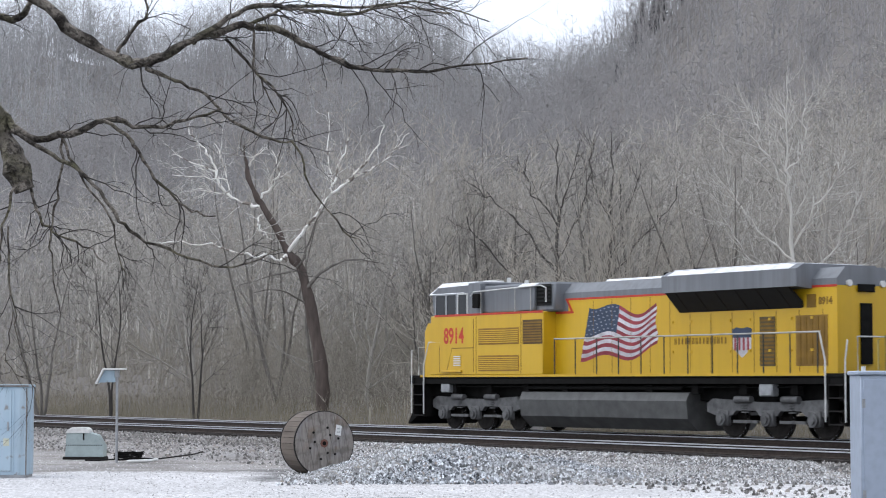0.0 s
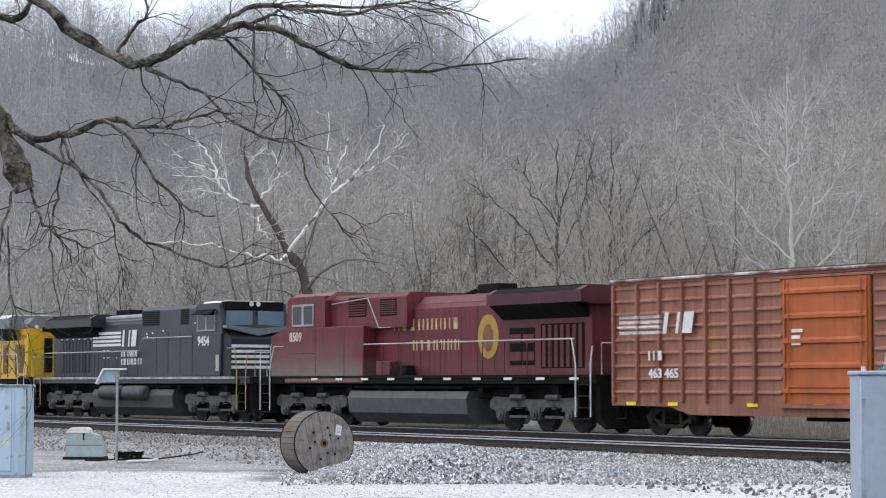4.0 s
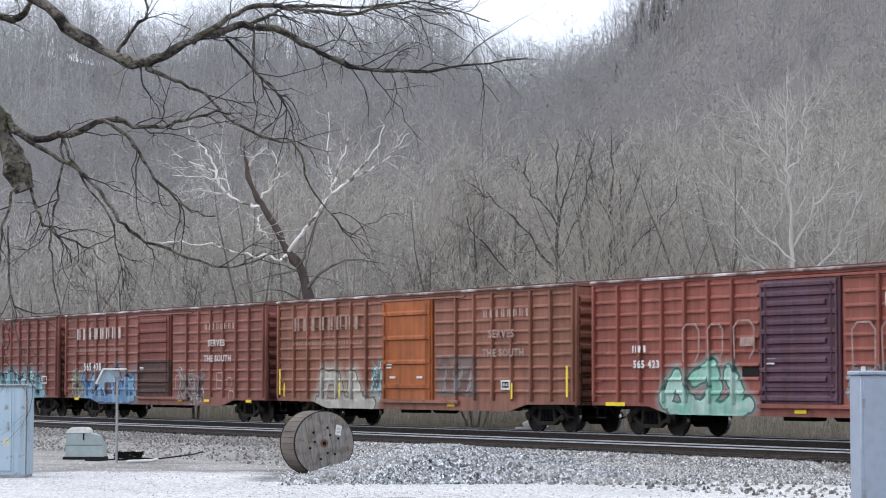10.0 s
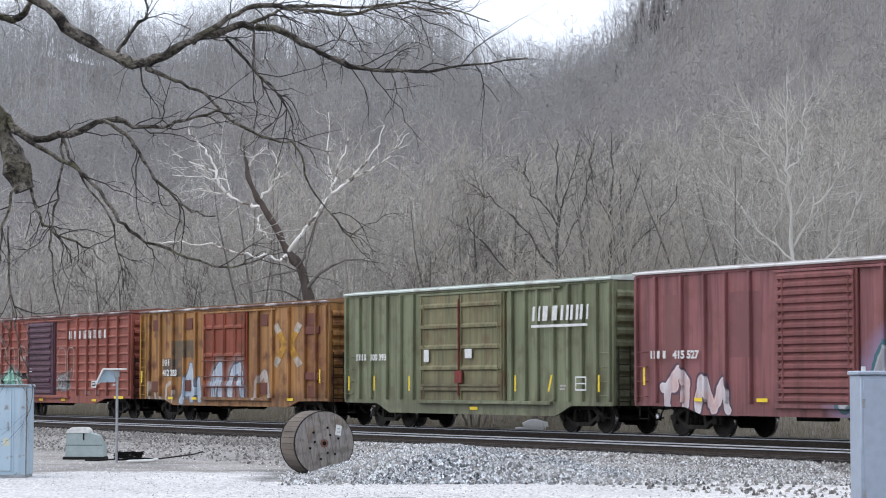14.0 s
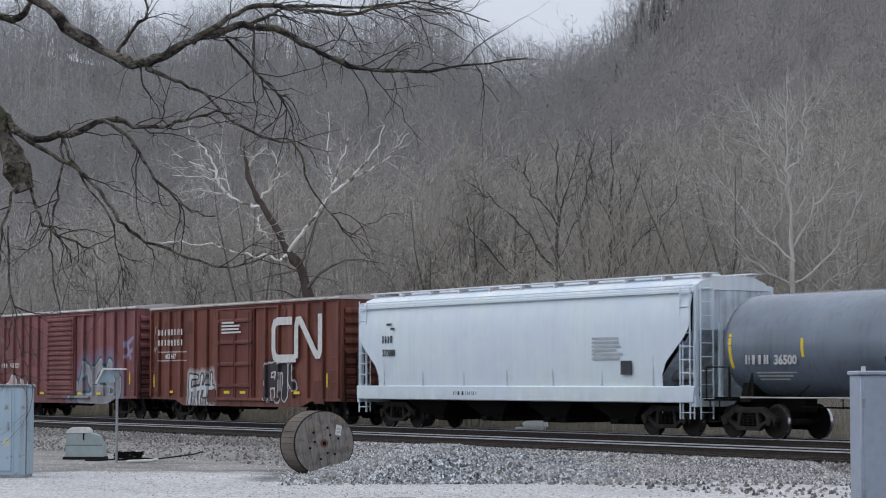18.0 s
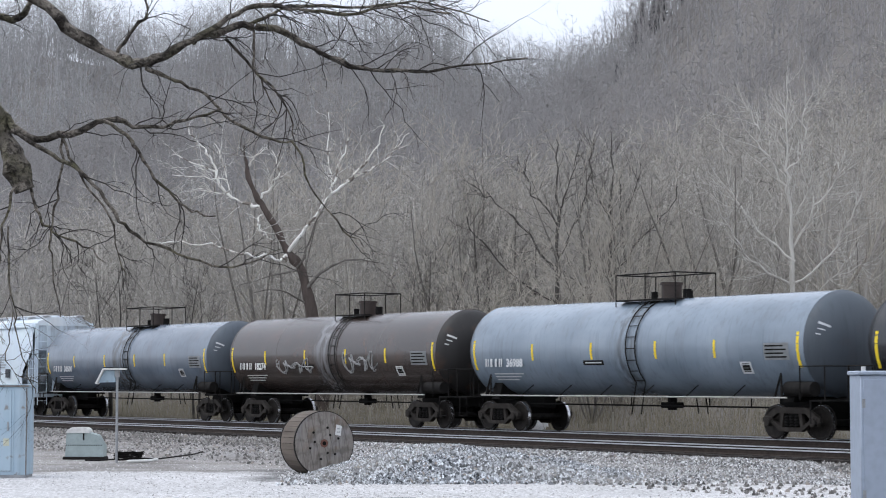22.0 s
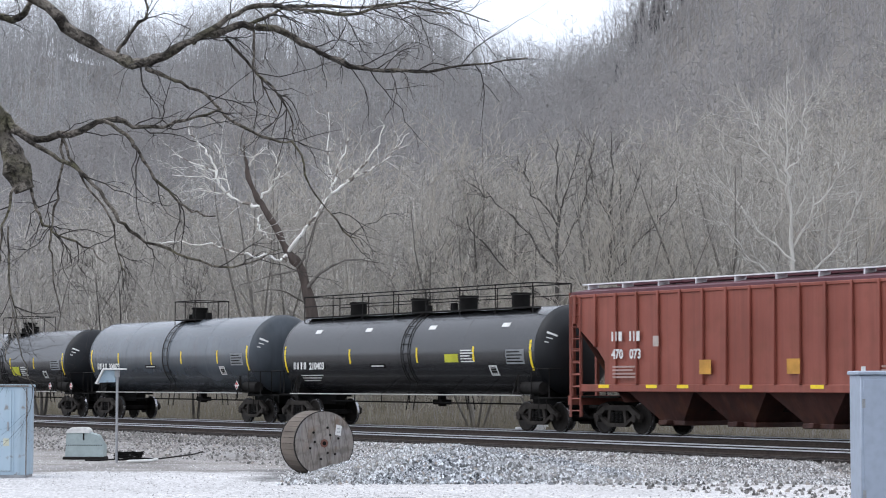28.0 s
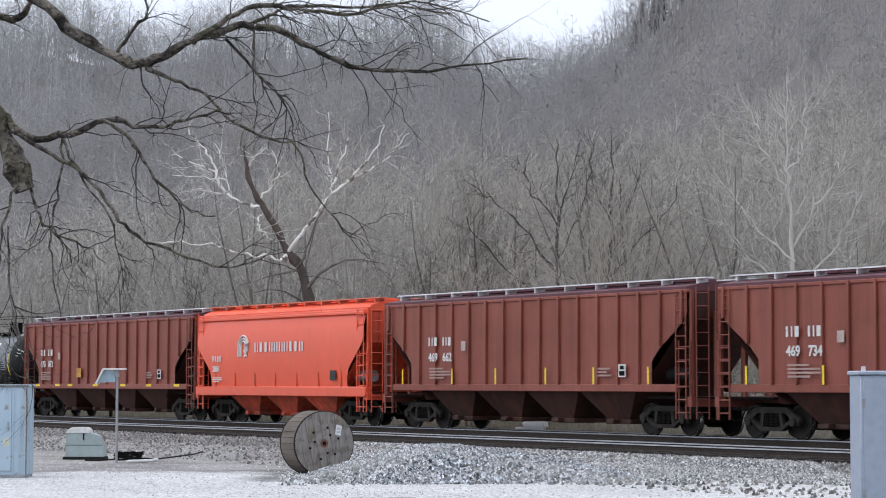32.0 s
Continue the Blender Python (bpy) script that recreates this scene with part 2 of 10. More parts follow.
def ground_materials():
    m = Mat("gravel_lot", 0.95, 0, 0.2)
    stones = m.t.nodes.new("ShaderNodeTexVoronoi")
    m.put(stones.inputs["Vector"], m.coords((1, 1, 1)))
    stones.inputs["Scale"].default_value = 22
    sep = m.t.nodes.new("ShaderNodeSeparateColor")
    m.t.links.new(stones.outputs["Color"], sep.inputs[0])
    pale = m.mix(sep.outputs[0], (0.30, 0.29, 0.285), (0.80, 0.79, 0.79))
    pale = m.mix(m.noise(0.35, 5, lo=0.35, hi=0.65), pale, m.mix(sep.outputs[1], (0.36, 0.34, 0.33), (0.92, 0.91, 0.92)))
    # dead grass, leaf litter beyond the tracks
    p = m.xyz()
    litter = m.mix(m.noise(0.05, 5, lo=0.38, hi=0.62), m.mix(m.noise(1.2, 6), (0.150, 0.139, 0.133), (0.20, 0.187, 0.175)), m.mix(m.noise(1.2, 6), (0.18, 0.169, 0.165), (0.25, 0.235, 0.22)))
    litter = m.mix(m.noise(9, 4, lo=0.4, hi=0.6), litter, (0.23, 0.212, 0.193))
    edge = m.math("DIVIDE", m.math("SUBTRACT", m.math("ADD", p[1], m.math("MULTIPLY", m.noise(0.8, 4), 1.2)), 2.6), 0.8, True)
    dirt = m.mix(m.noise(0.5, 4, lo=0.42, hi=0.62), pale, m.mix(sep.outputs[0], (0.20, 0.18, 0.16), (0.36, 0.33, 0.30)))
    ahead = m.math("ADD", m.math("MULTIPLY", p[0], FWD.x), m.math("MULTIPLY", m.math("ADD", p[1], -EYE.y), FWD.y))
    near = m.math("DIVIDE", m.math("SUBTRACT", m.math("ADD", ahead, m.math("MULTIPLY", m.noise(0.7, 5), 2.4)), 49.6), 1.0, True)
    soil = m.mix(m.noise(0.22, 5, lo=0.42, hi=0.6), m.mix(sep.outputs[0], (0.12, 0.108, 0.098), (0.34, 0.31, 0.28)), m.mix(sep.outputs[1], (0.09, 0.082, 0.075), (0.20, 0.185, 0.17)))
    across = m.math("ADD", m.math("MULTIPLY", p[0], RIGHT.x), m.math("MULTIPLY", m.math("ADD", p[1], -EYE.y), RIGHT.y))
    # ground below the loose stones: shade of the gaps put into its colour
    crushed = m.mix(sep.outputs[1], (0.035, 0.035, 0.035), (0.20, 0.20, 0.203))
    crushed = m.mix(m.noise(0.6, 4, lo=0.4, hi=0.65), crushed, m.mix(sep.outputs[0], (0.045, 0.043, 0.041), (0.22, 0.215, 0.21)))
    lot = m.mix(m.math("MULTIPLY", near, 0.9), pale, m.mix(0.7, dirt, soil))
    wav = m.math("MULTIPLY", m.noise(0.6, 4), 1.6)
    heap = m.math("MULTIPLY", m.math("DIVIDE", m.math("ADD", m.math("ADD", across, wav), 3.4), 1.2, True), m.math("DIVIDE", m.math("SUBTRACT", m.math("ADD", m.math("ADD", ahead, wav), m.math("MULTIPLY", m.math("DIVIDE", across, 2.0, True), 1.3)), 45.2), 0.8, True))
    lot = m.mix(heap, lot, crushed)
    oily = m.math("MULTIPLY", m.window(m.math("ADD", p[1], m.math("MULTIPLY", m.noise(1.5, 4), 0.5)), -5.55, 3.4, 0.5), 0.85)
    shoulder = m.math("MULTIPLY", m.window(m.math("ADD", p[1], m.math("MULTIPLY", m.noise(1.0, 4), 1.6)), -8.2, -4.0, 0.9), m.math("SUBTRACT", 0.75, m.math("MULTIPLY", heap, 0.55)))
    lot = m.mix(shoulder, lot, m.mix(sep.outputs[1], (0.05, 0.047, 0.045), (0.17, 0.16, 0.152)))
    lot = m.mix(oily, lot, m.mix(sep.outputs[2], (0.022, 0.020, 0.019), (0.075, 0.069, 0.064)))
    # unseen dark grey ground added behind the viewer to cut bounced light
    bounce_cut = m.math("DIVIDE", m.math("SUBTRACT", 35.5, ahead), 0.5, True)
    lot = m.mix(bounce_cut, lot, m.mix(sep.outputs[0], (0.055, 0.055, 0.056), (0.10, 0.10, 0.10)))
    m.color(m.mix(edge, lot, litter))
    m.bump(stones.outputs["Distance"], 0.6, 0.03)
    return m.m


def make_ground():
    """One sheet, fine near the tracks and coarse to the horizon."""
    def steps(lo, hi, fine_lo, fine_hi, fine, grow_by):
        out = list(np.arange(fine_lo, fine_hi + 1e-6, fine))
        s, v = fine, fine_hi
        while v < hi:
            s *= grow_by
            v += s
            out.append(v)
        s, v = fine, fine_lo
        while v > lo:
            s *= grow_by
            v -= s
            out.insert(0, v)
        return out
    xs = steps(-2600, 2600, -130, 40, 1.6, 1.12)
    ys = steps(-2600, 2600, -46, 30, 0.8, 1.07)
    V = np.array([(x, y, land(x, y)) for x in xs for y in ys])
    n = len(ys)
    i, j = np.meshgrid(np.arange(len(xs) - 1), np.arange(n - 1), indexing="ij")
    b = (i * n + j).ravel()
    F = np.stack([b, b + n, b + n + 1, b + 1], 1)
    me = fast_mesh("ground", V, F, ground_materials())
    me.shade_smooth()
    return tagged(new("ground", me), "pale crushed gravel lot, ballast and leaf-littered hillside", "ground", kind="structure")


ground = make_ground()

# ---- tracks ----
M_rail_side = plain("rusty_rail", (0.055, 0.042, 0.035), 0.75, 0.4, 0.4, 8)
M_rail_top = plain("worn_rail_head", (0.52, 0.52, 0.54), 0.42, 0.5, 0.2, 12)
M_tie = plain("creosoted_tie", (0.040, 0.034, 0.030), 0.9, 0, 0.5, 6)


def make_track(name, yc, top, label, x0=-470.0, x1=380.0):
    t = thing(name, label, "railway track", pose(0, yc, top), kind="structure")
    prof = [(-0.07, -0.17), (0.07, -0.17), (0.07, -0.155), (0.012, -0.135), (0.012, -0.04), (0.036, -0.032), (0.036, -0.004), (-0.036, -0.004),
            (-0.036, -0.032), (-0.012, -0.04), (-0.012, -0.135), (-0.07, -0.155)]
    for s in (-1, 1):
        rail = Shape().prism([(s * 0.7525 + p, q) for p, q in prof], x0, x1, "x")
        r = part("rail", rail, M_rail_side, t, smooth=0)
        part("rail_head", Shape().prism([(s * 0.7525 - 0.038, -0.030), (s * 0.7525 + 0.038, -0.030), (s * 0.7525 + 0.038, -0.006), (s * 0.7525 + 0.028, 0), (s * 0.7525 - 0.028, 0), (s * 0.7525 - 0.038, -0.006)],
                                        x0, x1, "x"), M_rail_top, r, "bright worn steel running surface", smooth=0)
    me = Shape().box(-0.115, 0.115, -1.3, 1.3, -0.35, -0.172, 0.02).mesh("tie", M_tie, 0)
    rng = random.Random(5)
    n = 290
    for i in range(n):
        x = -118 + i * 0.53
        part("tie", me, M_tie, t, at=pose(x + rng.gauss(0, 0.02), rng.gauss(0, 0.03), rng.gauss(0, 0.006), 0, 0, rng.gauss(0, 0.6)))
    far = Shape()
    for k in range(1605):
        x = x0 + 0.3 + k * 0.53
        if not -118.4 < x < -118 + n * 0.53 - 0.2:
            far.box(x - 0.115, x + 0.115, -1.3, 1.3, -0.35, -0.172)
    tagged(part("tie_row", far, M_tie, t, smooth=0), kind="stuff")
    return t


track_far = make_track("track_far", 0.0, RAIL, "steel rails on dark wooden ties carrying the freight train")
track_near = make_track("track_near", TRACK2, RAIL2, "empty railway track with worn shiny rail on dark ties")


# ---- the train: shared parts ----
M_iron = plain("grimy_truck_iron", (0.018, 0.0165, 0.0155), 0.85, 0.0, 0.45, 5, 0.2)
M_dark = plain("dark_underframe", (0.010, 0.0095, 0.009), 0.9, 0.0, 0.4, 4, 0.15)
M_wheel = plain("rusty_wheel_steel", (0.026, 0.0225, 0.020), 0.7, 0.2, 0.4, 7, 0.25)
M_tread = plain("polished_wheel_rim", (0.62, 0.62, 0.64), 0.25, 0.9, 0.1, 7)
M_white = plain("white_paint", (0.72, 0.72, 0.70), 0.6, 0, 0.15, 6)
M_yellow = plain("yellow_reflector", (0.92, 0.68, 0.028), 0.45, 0, 0.12, 6)
M_rail_white = plain("white_handrail", (0.68, 0.68, 0.66), 0.5, 0, 0.2, 6)
M_glass = plain("dark_cab_glass", (0.008, 0.010, 0.012), 0.08, 0, 0.1, 2, 0.35)
M_steel = plain("galvanised_steel", (0.36, 0.37, 0.38), 0.5, 0.4, 0.25, 5)
M_hand = plain("pale_worn_handrail", (0.44, 0.43, 0.40), 0.5, 0.1, 0.25, 5)
TRAIN, WHEELS = [], []


def eave_highlight_mat():
    m = Mat("rusty_eave_highlight", 0.55, 0.1, 0.5)
    m.co.object = None
    # pale tone paints the highlight along the roof line, broken by rust
    col = m.mix(m.noise(0.9, 5, lo=0.47, hi=0.62), (0.10, 0.050, 0.042), (0.48, 0.46, 0.46))
    m.color(m.mix(m.math("MULTIPLY", m.noise(6, 4, lo=0.45, hi=0.7), 0.5), col, (0.10, 0.05, 0.04)))
    m.bump(m.noise(9, 3), 0.2, 0.01)
    return m.m


M_eave = eave_highlight_mat()


def lathe(prof, n=20):
    """A ring of revolution about the y axis from (radius, y) pairs."""
    s = Shape()
    rings = [[(r * math.cos(2 * math.pi * k / n), y, r * math.sin(2 * math.pi * k / n)) for k in range(n)] for r, y in prof]
    return s.loft(rings, close=True)


def wheel_meshes(r, tag):
    face = [(r * 0.2, -0.10), (r * 0.22, -0.085), (r * 0.26, -0.05), (r * 0.55, -0.02), (r * 0.84, -0.055), (r * 0.86, -0.07), (r * 0.97, -0.07), (r, -0.06),
            (r, 0.045), (r * 1.055, 0.055), (r * 1.055, 0.075), (r * 0.86, 0.075), (r * 0.8, 0.03), (r * 0.25, 0.03), (r * 0.2, 0.05)]
    wheel = lathe(face).mesh("wheel", M_wheel)
    tr = Shape().loft([[(a * math.cos(2 * math.pi * k / 24), y, a * math.sin(2 * math.pi * k / 24)) for k in range(24)] for a, y in
                       ((r + 0.003, -0.055), (r + 0.003, 0.04), (r - 0.02, 0.04), (r - 0.02, -0.055), (r + 0.003, -0.055))], close=False)
    tread = tr.mesh("tread", M_tread)
    ax = Shape().tube([(0, -1.02, 0), (0, 1.02, 0)], 0.085, 10)
    for s in (-1, 1):
        ax.tube([(0, s * 1.0, 0), (0, s * 1.09, 0)], 0.115, 10)
        for k in range(3):
            t = 2 * math.pi * k / 3
            ax.tube([(0.06 * math.cos(t), s * 1.08, 0.06 * math.sin(t)), (0.06 * math.cos(t), s * 1.11, 0.06 * math.sin(t))], 0.018, 5)
    return wheel, tread, ax.mesh("wheelset", M_iron)


FREIGHT, LOCO = wheel_meshes(0.46, "f"), wheel_meshes(0.53, "l")


def wheelset(car, x, r, kit):
    ob = part("wheelset", kit[2], None, car, at=pose(x, 0, r))
    for s in (-1, 1):
        for name, me in (("wheel", kit[0]), ("tread", kit[1])):
            part(name, me, None, ob, at=pose(0, s * 0.76, 0, 0, 0, 0 if s < 0 else 180))
    WHEELS.append((ob, car, x, r))
    return ob


def side_frame_shape():
    """Cast side frame of a two-axle freight truck, about x = 0, its outer face at y = -1.08."""
    s = Shape()
    s.prism([(-1.12, 0.58), (-0.95, 0.66), (-0.6, 0.86), (0.6, 0.86), (0.95, 0.66), (1.12, 0.58), (1.12, 0.47), (0.86, 0.48), (0.56, 0.70), (-0.56, 0.70), (-0.86, 0.48), (-1.12, 0.47)],
            -1.06, -0.94)
    s.prism([(-0.86, 0.50), (-0.42, 0.22), (0.42, 0.22), (0.86, 0.50), (0.72, 0.50), (0.36, 0.33), (-0.36, 0.33), (-0.72, 0.50)], -1.08, -0.92)
    for a in (-1, 1):
        s.prism([(a * 0.36, 0.30), (a * 0.48, 0.30), (a * 0.40, 0.74), (a * 0.28, 0.74)], -1.05, -0.95)
        s.box(a * 0.89 - 0.14, a * 0.89 + 0.14, -1.08, -0.93, 0.50, 0.62, 0.02)
        s.tube([(a * 0.89, -1.13, 0.46), (a * 0.89, -0.92, 0.46)], 0.105, 10)
        s.box(a * 0.89 - 0.17, a * 0.89 - 0.12, -1.06, -0.94, 0.36, 0.56, 0.01).box(a * 0.89 + 0.12, a * 0.89 + 0.17, -1.06, -0.94, 0.36, 0.56, 0.01)
    return s


def spring_shape():
    zs = [0.34 + k * 0.0375 for k in range(9)]
    return Shape().tube([(0, -1.0, z) for z in zs], [0.085 if k % 2 else 0.06 for k in range(9)], 8)


M_casting = plain("dusty_cast_steel", (0.040, 0.035, 0.031), 0.85, 0.0, 0.5, 4, 0.2)
ME_FRAME = side_frame_shape().mesh("side_frame", M_casting)
ME_SPRING = spring_shape().mesh("spring", M_dark)
ME_BOLSTER = Shape().box(-0.2, 0.2, -1.0, 1.0, 0.50, 0.74, 0.03).mesh("bolster", M_dark)
ME_BRAKE = Shape().box(-0.36, -0.27, -0.8, 0.8, 0.32, 0.46).box(0.27, 0.36, -0.8, 0.8, 0.32, 0.46).mesh("brake_beam", M_dark)


def freight_truck(car, x):
    t = part("truck", ME_BOLSTER, None, car, "two-axle cast steel truck, grimy", pose(x, 0, 0))
    for turn in (0, 180):
        part("side_frame", ME_FRAME, None, t, at=pose(0, 0, 0, 0, 0, turn))
        for sx in (-0.2, 0, 0.2):
            part("spring", ME_SPRING, None, t, at=pose(sx, 0, 0, 0, 0, turn))
    part("brake_beam", ME_BRAKE, None, t)
    for a in (-0.89, 0.89):
        wheelset(car, x + a, 0.46, FREIGHT)


def coupler(car, x, s):
    """Knuckle coupler at the end x; s = -1 or 1 is the way it points."""
    c = Shape().box(x, x + s * 0.45, -0.10, 0.10, 0.74, 0.98, 0.03)
    c.box(x + s * 0.42, x + s * 0.62, -0.16, 0.10, 0.72, 1.02, 0.05)
    ob = part("coupler", c, M_iron, car)
    part("air_hose", Shape().tube([(x + s * 0.1, -0.35, 0.85), (x + s * 0.3, -0.33, 0.6), (x + s * 0.45, -0.25, 0.42), (x + s * 0.62, -0.12, 0.5)], 0.025, 6), M_dark, car)
    return ob


def ladder(car, x, y, z0, z1, mat, wide=0.42, along="x", rungs=5, name="ladder"):
    s = Shape()
    for a in (-wide / 2, wide / 2):
        q = (x + a, y) if along == "x" else (x, y + a)
        s.tube([(*q, z0), (*q, z1)], 0.022, 5)
    for k in range(rungs):
        z = z0 + (k + 0.5) * (z1 - z0) / rungs
        a, b = ((x - wide / 2, y), (x + wide / 2, y)) if along == "x" else ((x, y - wide / 2), (x, y + wide / 2))
        s.tube([(*a, z), (*b, z)], 0.016, 5)
    return part(name, s, mat, car)


def lettering(car, body, x, y, z, size, mat, wide=1.0, label="", name="lettering", space=1.0, bold=0.012):
    """Flat painted characters on the near side, from x on, standing on z."""
    cu = bpy.data.curves.new("lettering", "FONT")
    cu.body, cu.size, cu.extrude, cu.space_character = body, size, 0.002, space
    cu.resolution_u, cu.offset = 3, bold
    tmp = bpy.data.objects.new("lettering", cu)
    me = bpy.data.meshes.new_from_object(tmp)
    bpy.data.objects.remove(tmp)
    me.transform(Matrix(((wide, 0, 0, x), (0, 0, -1, y), (0, 1, 0, z), (0, 0, 0, 1))))
    me.materials.clear()
    me.materials.append(mat)
    return part(name, me, None, car, label)


def bars(car, x0, x1, y, z0, z1, n, mat, gap=0.3, label="", slant=0.0, name="painted_bar"):
    """A row of plain painted marks where a word stands that is not spelled out: wide and narrow upright bars."""
    w = (x1 - x0) / n
    b, h = (1 - gap) * w, z1 - z0
    t = min(b * 0.36, h * 0.24)

    def put(q, a0, a1, c0, c1):
        k0, k1 = slant * (c0 - z0) / h, slant * (c1 - z0) / h
        q.prism([(a0 + k0, c0), (a1 + k0, c0), (a1 + k1, c1), (a0 + k1, c1)], y - 0.003, y)
    kinds = []
    for k in range(3):
        q = Shape()
        if k == 2 or b < 2.2 * t:
            put(q, 0.12 * b, 0.75 * b, z0, z1)
        else:
            put(q, 0, t * 1.15, z0, z1)
            put(q, b - t * (1.15 if k else 0.8), b, z0, z1)
        kinds.append(q.mesh(name, mat, 0))
    for i in range(n):
        part(name, kinds[(i * 5 + i // 2) % 3], None, car, label, pose(x0 + i * w, 0, 0))


def ribbon(pts, wide, y):
    """A flat painted stroke along pts (x, z), with mitred bends."""
    q, n = Shape(), len(pts)
    P = [Vector((a, b)) for a, b in pts]
    edge = []
    for i, p in enumerate(P):
        d0 = (P[i] - P[i - 1]).normalized() if i else (P[1] - P[0]).normalized()
        d1 = (P[i + 1] - P[i]).normalized() if i < n - 1 else d0
        m = Vector((-(d0 + d1).y, (d0 + d1).x)).normalized()
        k = wide / 2 / max(0.5, m.dot(Vector((-d0.y, d0.x))))
        edge.append((p + m * k, p - m * k))
    q.add([(e.x, yy, e.y) for yy in (y, y - 0.005) for pair in edge for e in pair],
          [(2 * i + o, 2 * i + 1 + o, 2 * i + 3 + o, 2 * i + 2 + o) for i in range(n - 1) for o in (0, 2 * n)] +
          [(2 * i + o, 2 * i + 2 + o, 2 * i + 2 + o + 2 * n, 2 * i + o + 2 * n) for i in range(n - 1) for o in (0, 1)] + [(0, 1, 2 * n + 1, 2 * n), (2 * n - 2, 2 * n - 1, 4 * n - 1, 4 * n - 2)])
    return q


def chalk_loops(car, loops, y, mat, wide=0.05):
    """Thin pale outlines of sprayed letters: rounded loops, each x, z of its middle and its half width and height."""
    for x, z, a, h in loops:
        k = min(a, h) * 0.45
        pts = [(x - a * 0.9, z - h), (x - a, z + h - k), (x - a + k, z + h), (x + a - k, z + h), (x + a, z + h - k), (x + a, z - h * 0.5), (x + a * 0.5, z - h)]
        part("chalk_scrawl", ribbon(pts, wide, y), mat, car, "thin pale sprayed outline", smooth=0)


def lines(car, x0, x1, y, z0, z1, n, mat, name="small_print"):
    s = Shape()
    h = (z1 - z0) / n
    rng = random.Random(int(x0 * 100) + n)
    for i in range(n):
        s.box(x0, x0 + (x1 - x0) * rng.uniform(0.6, 1), y - 0.003, y, z0 + i * h, z0 + (i + 0.55) * h)
    return part(name, s, mat, car, smooth=0)


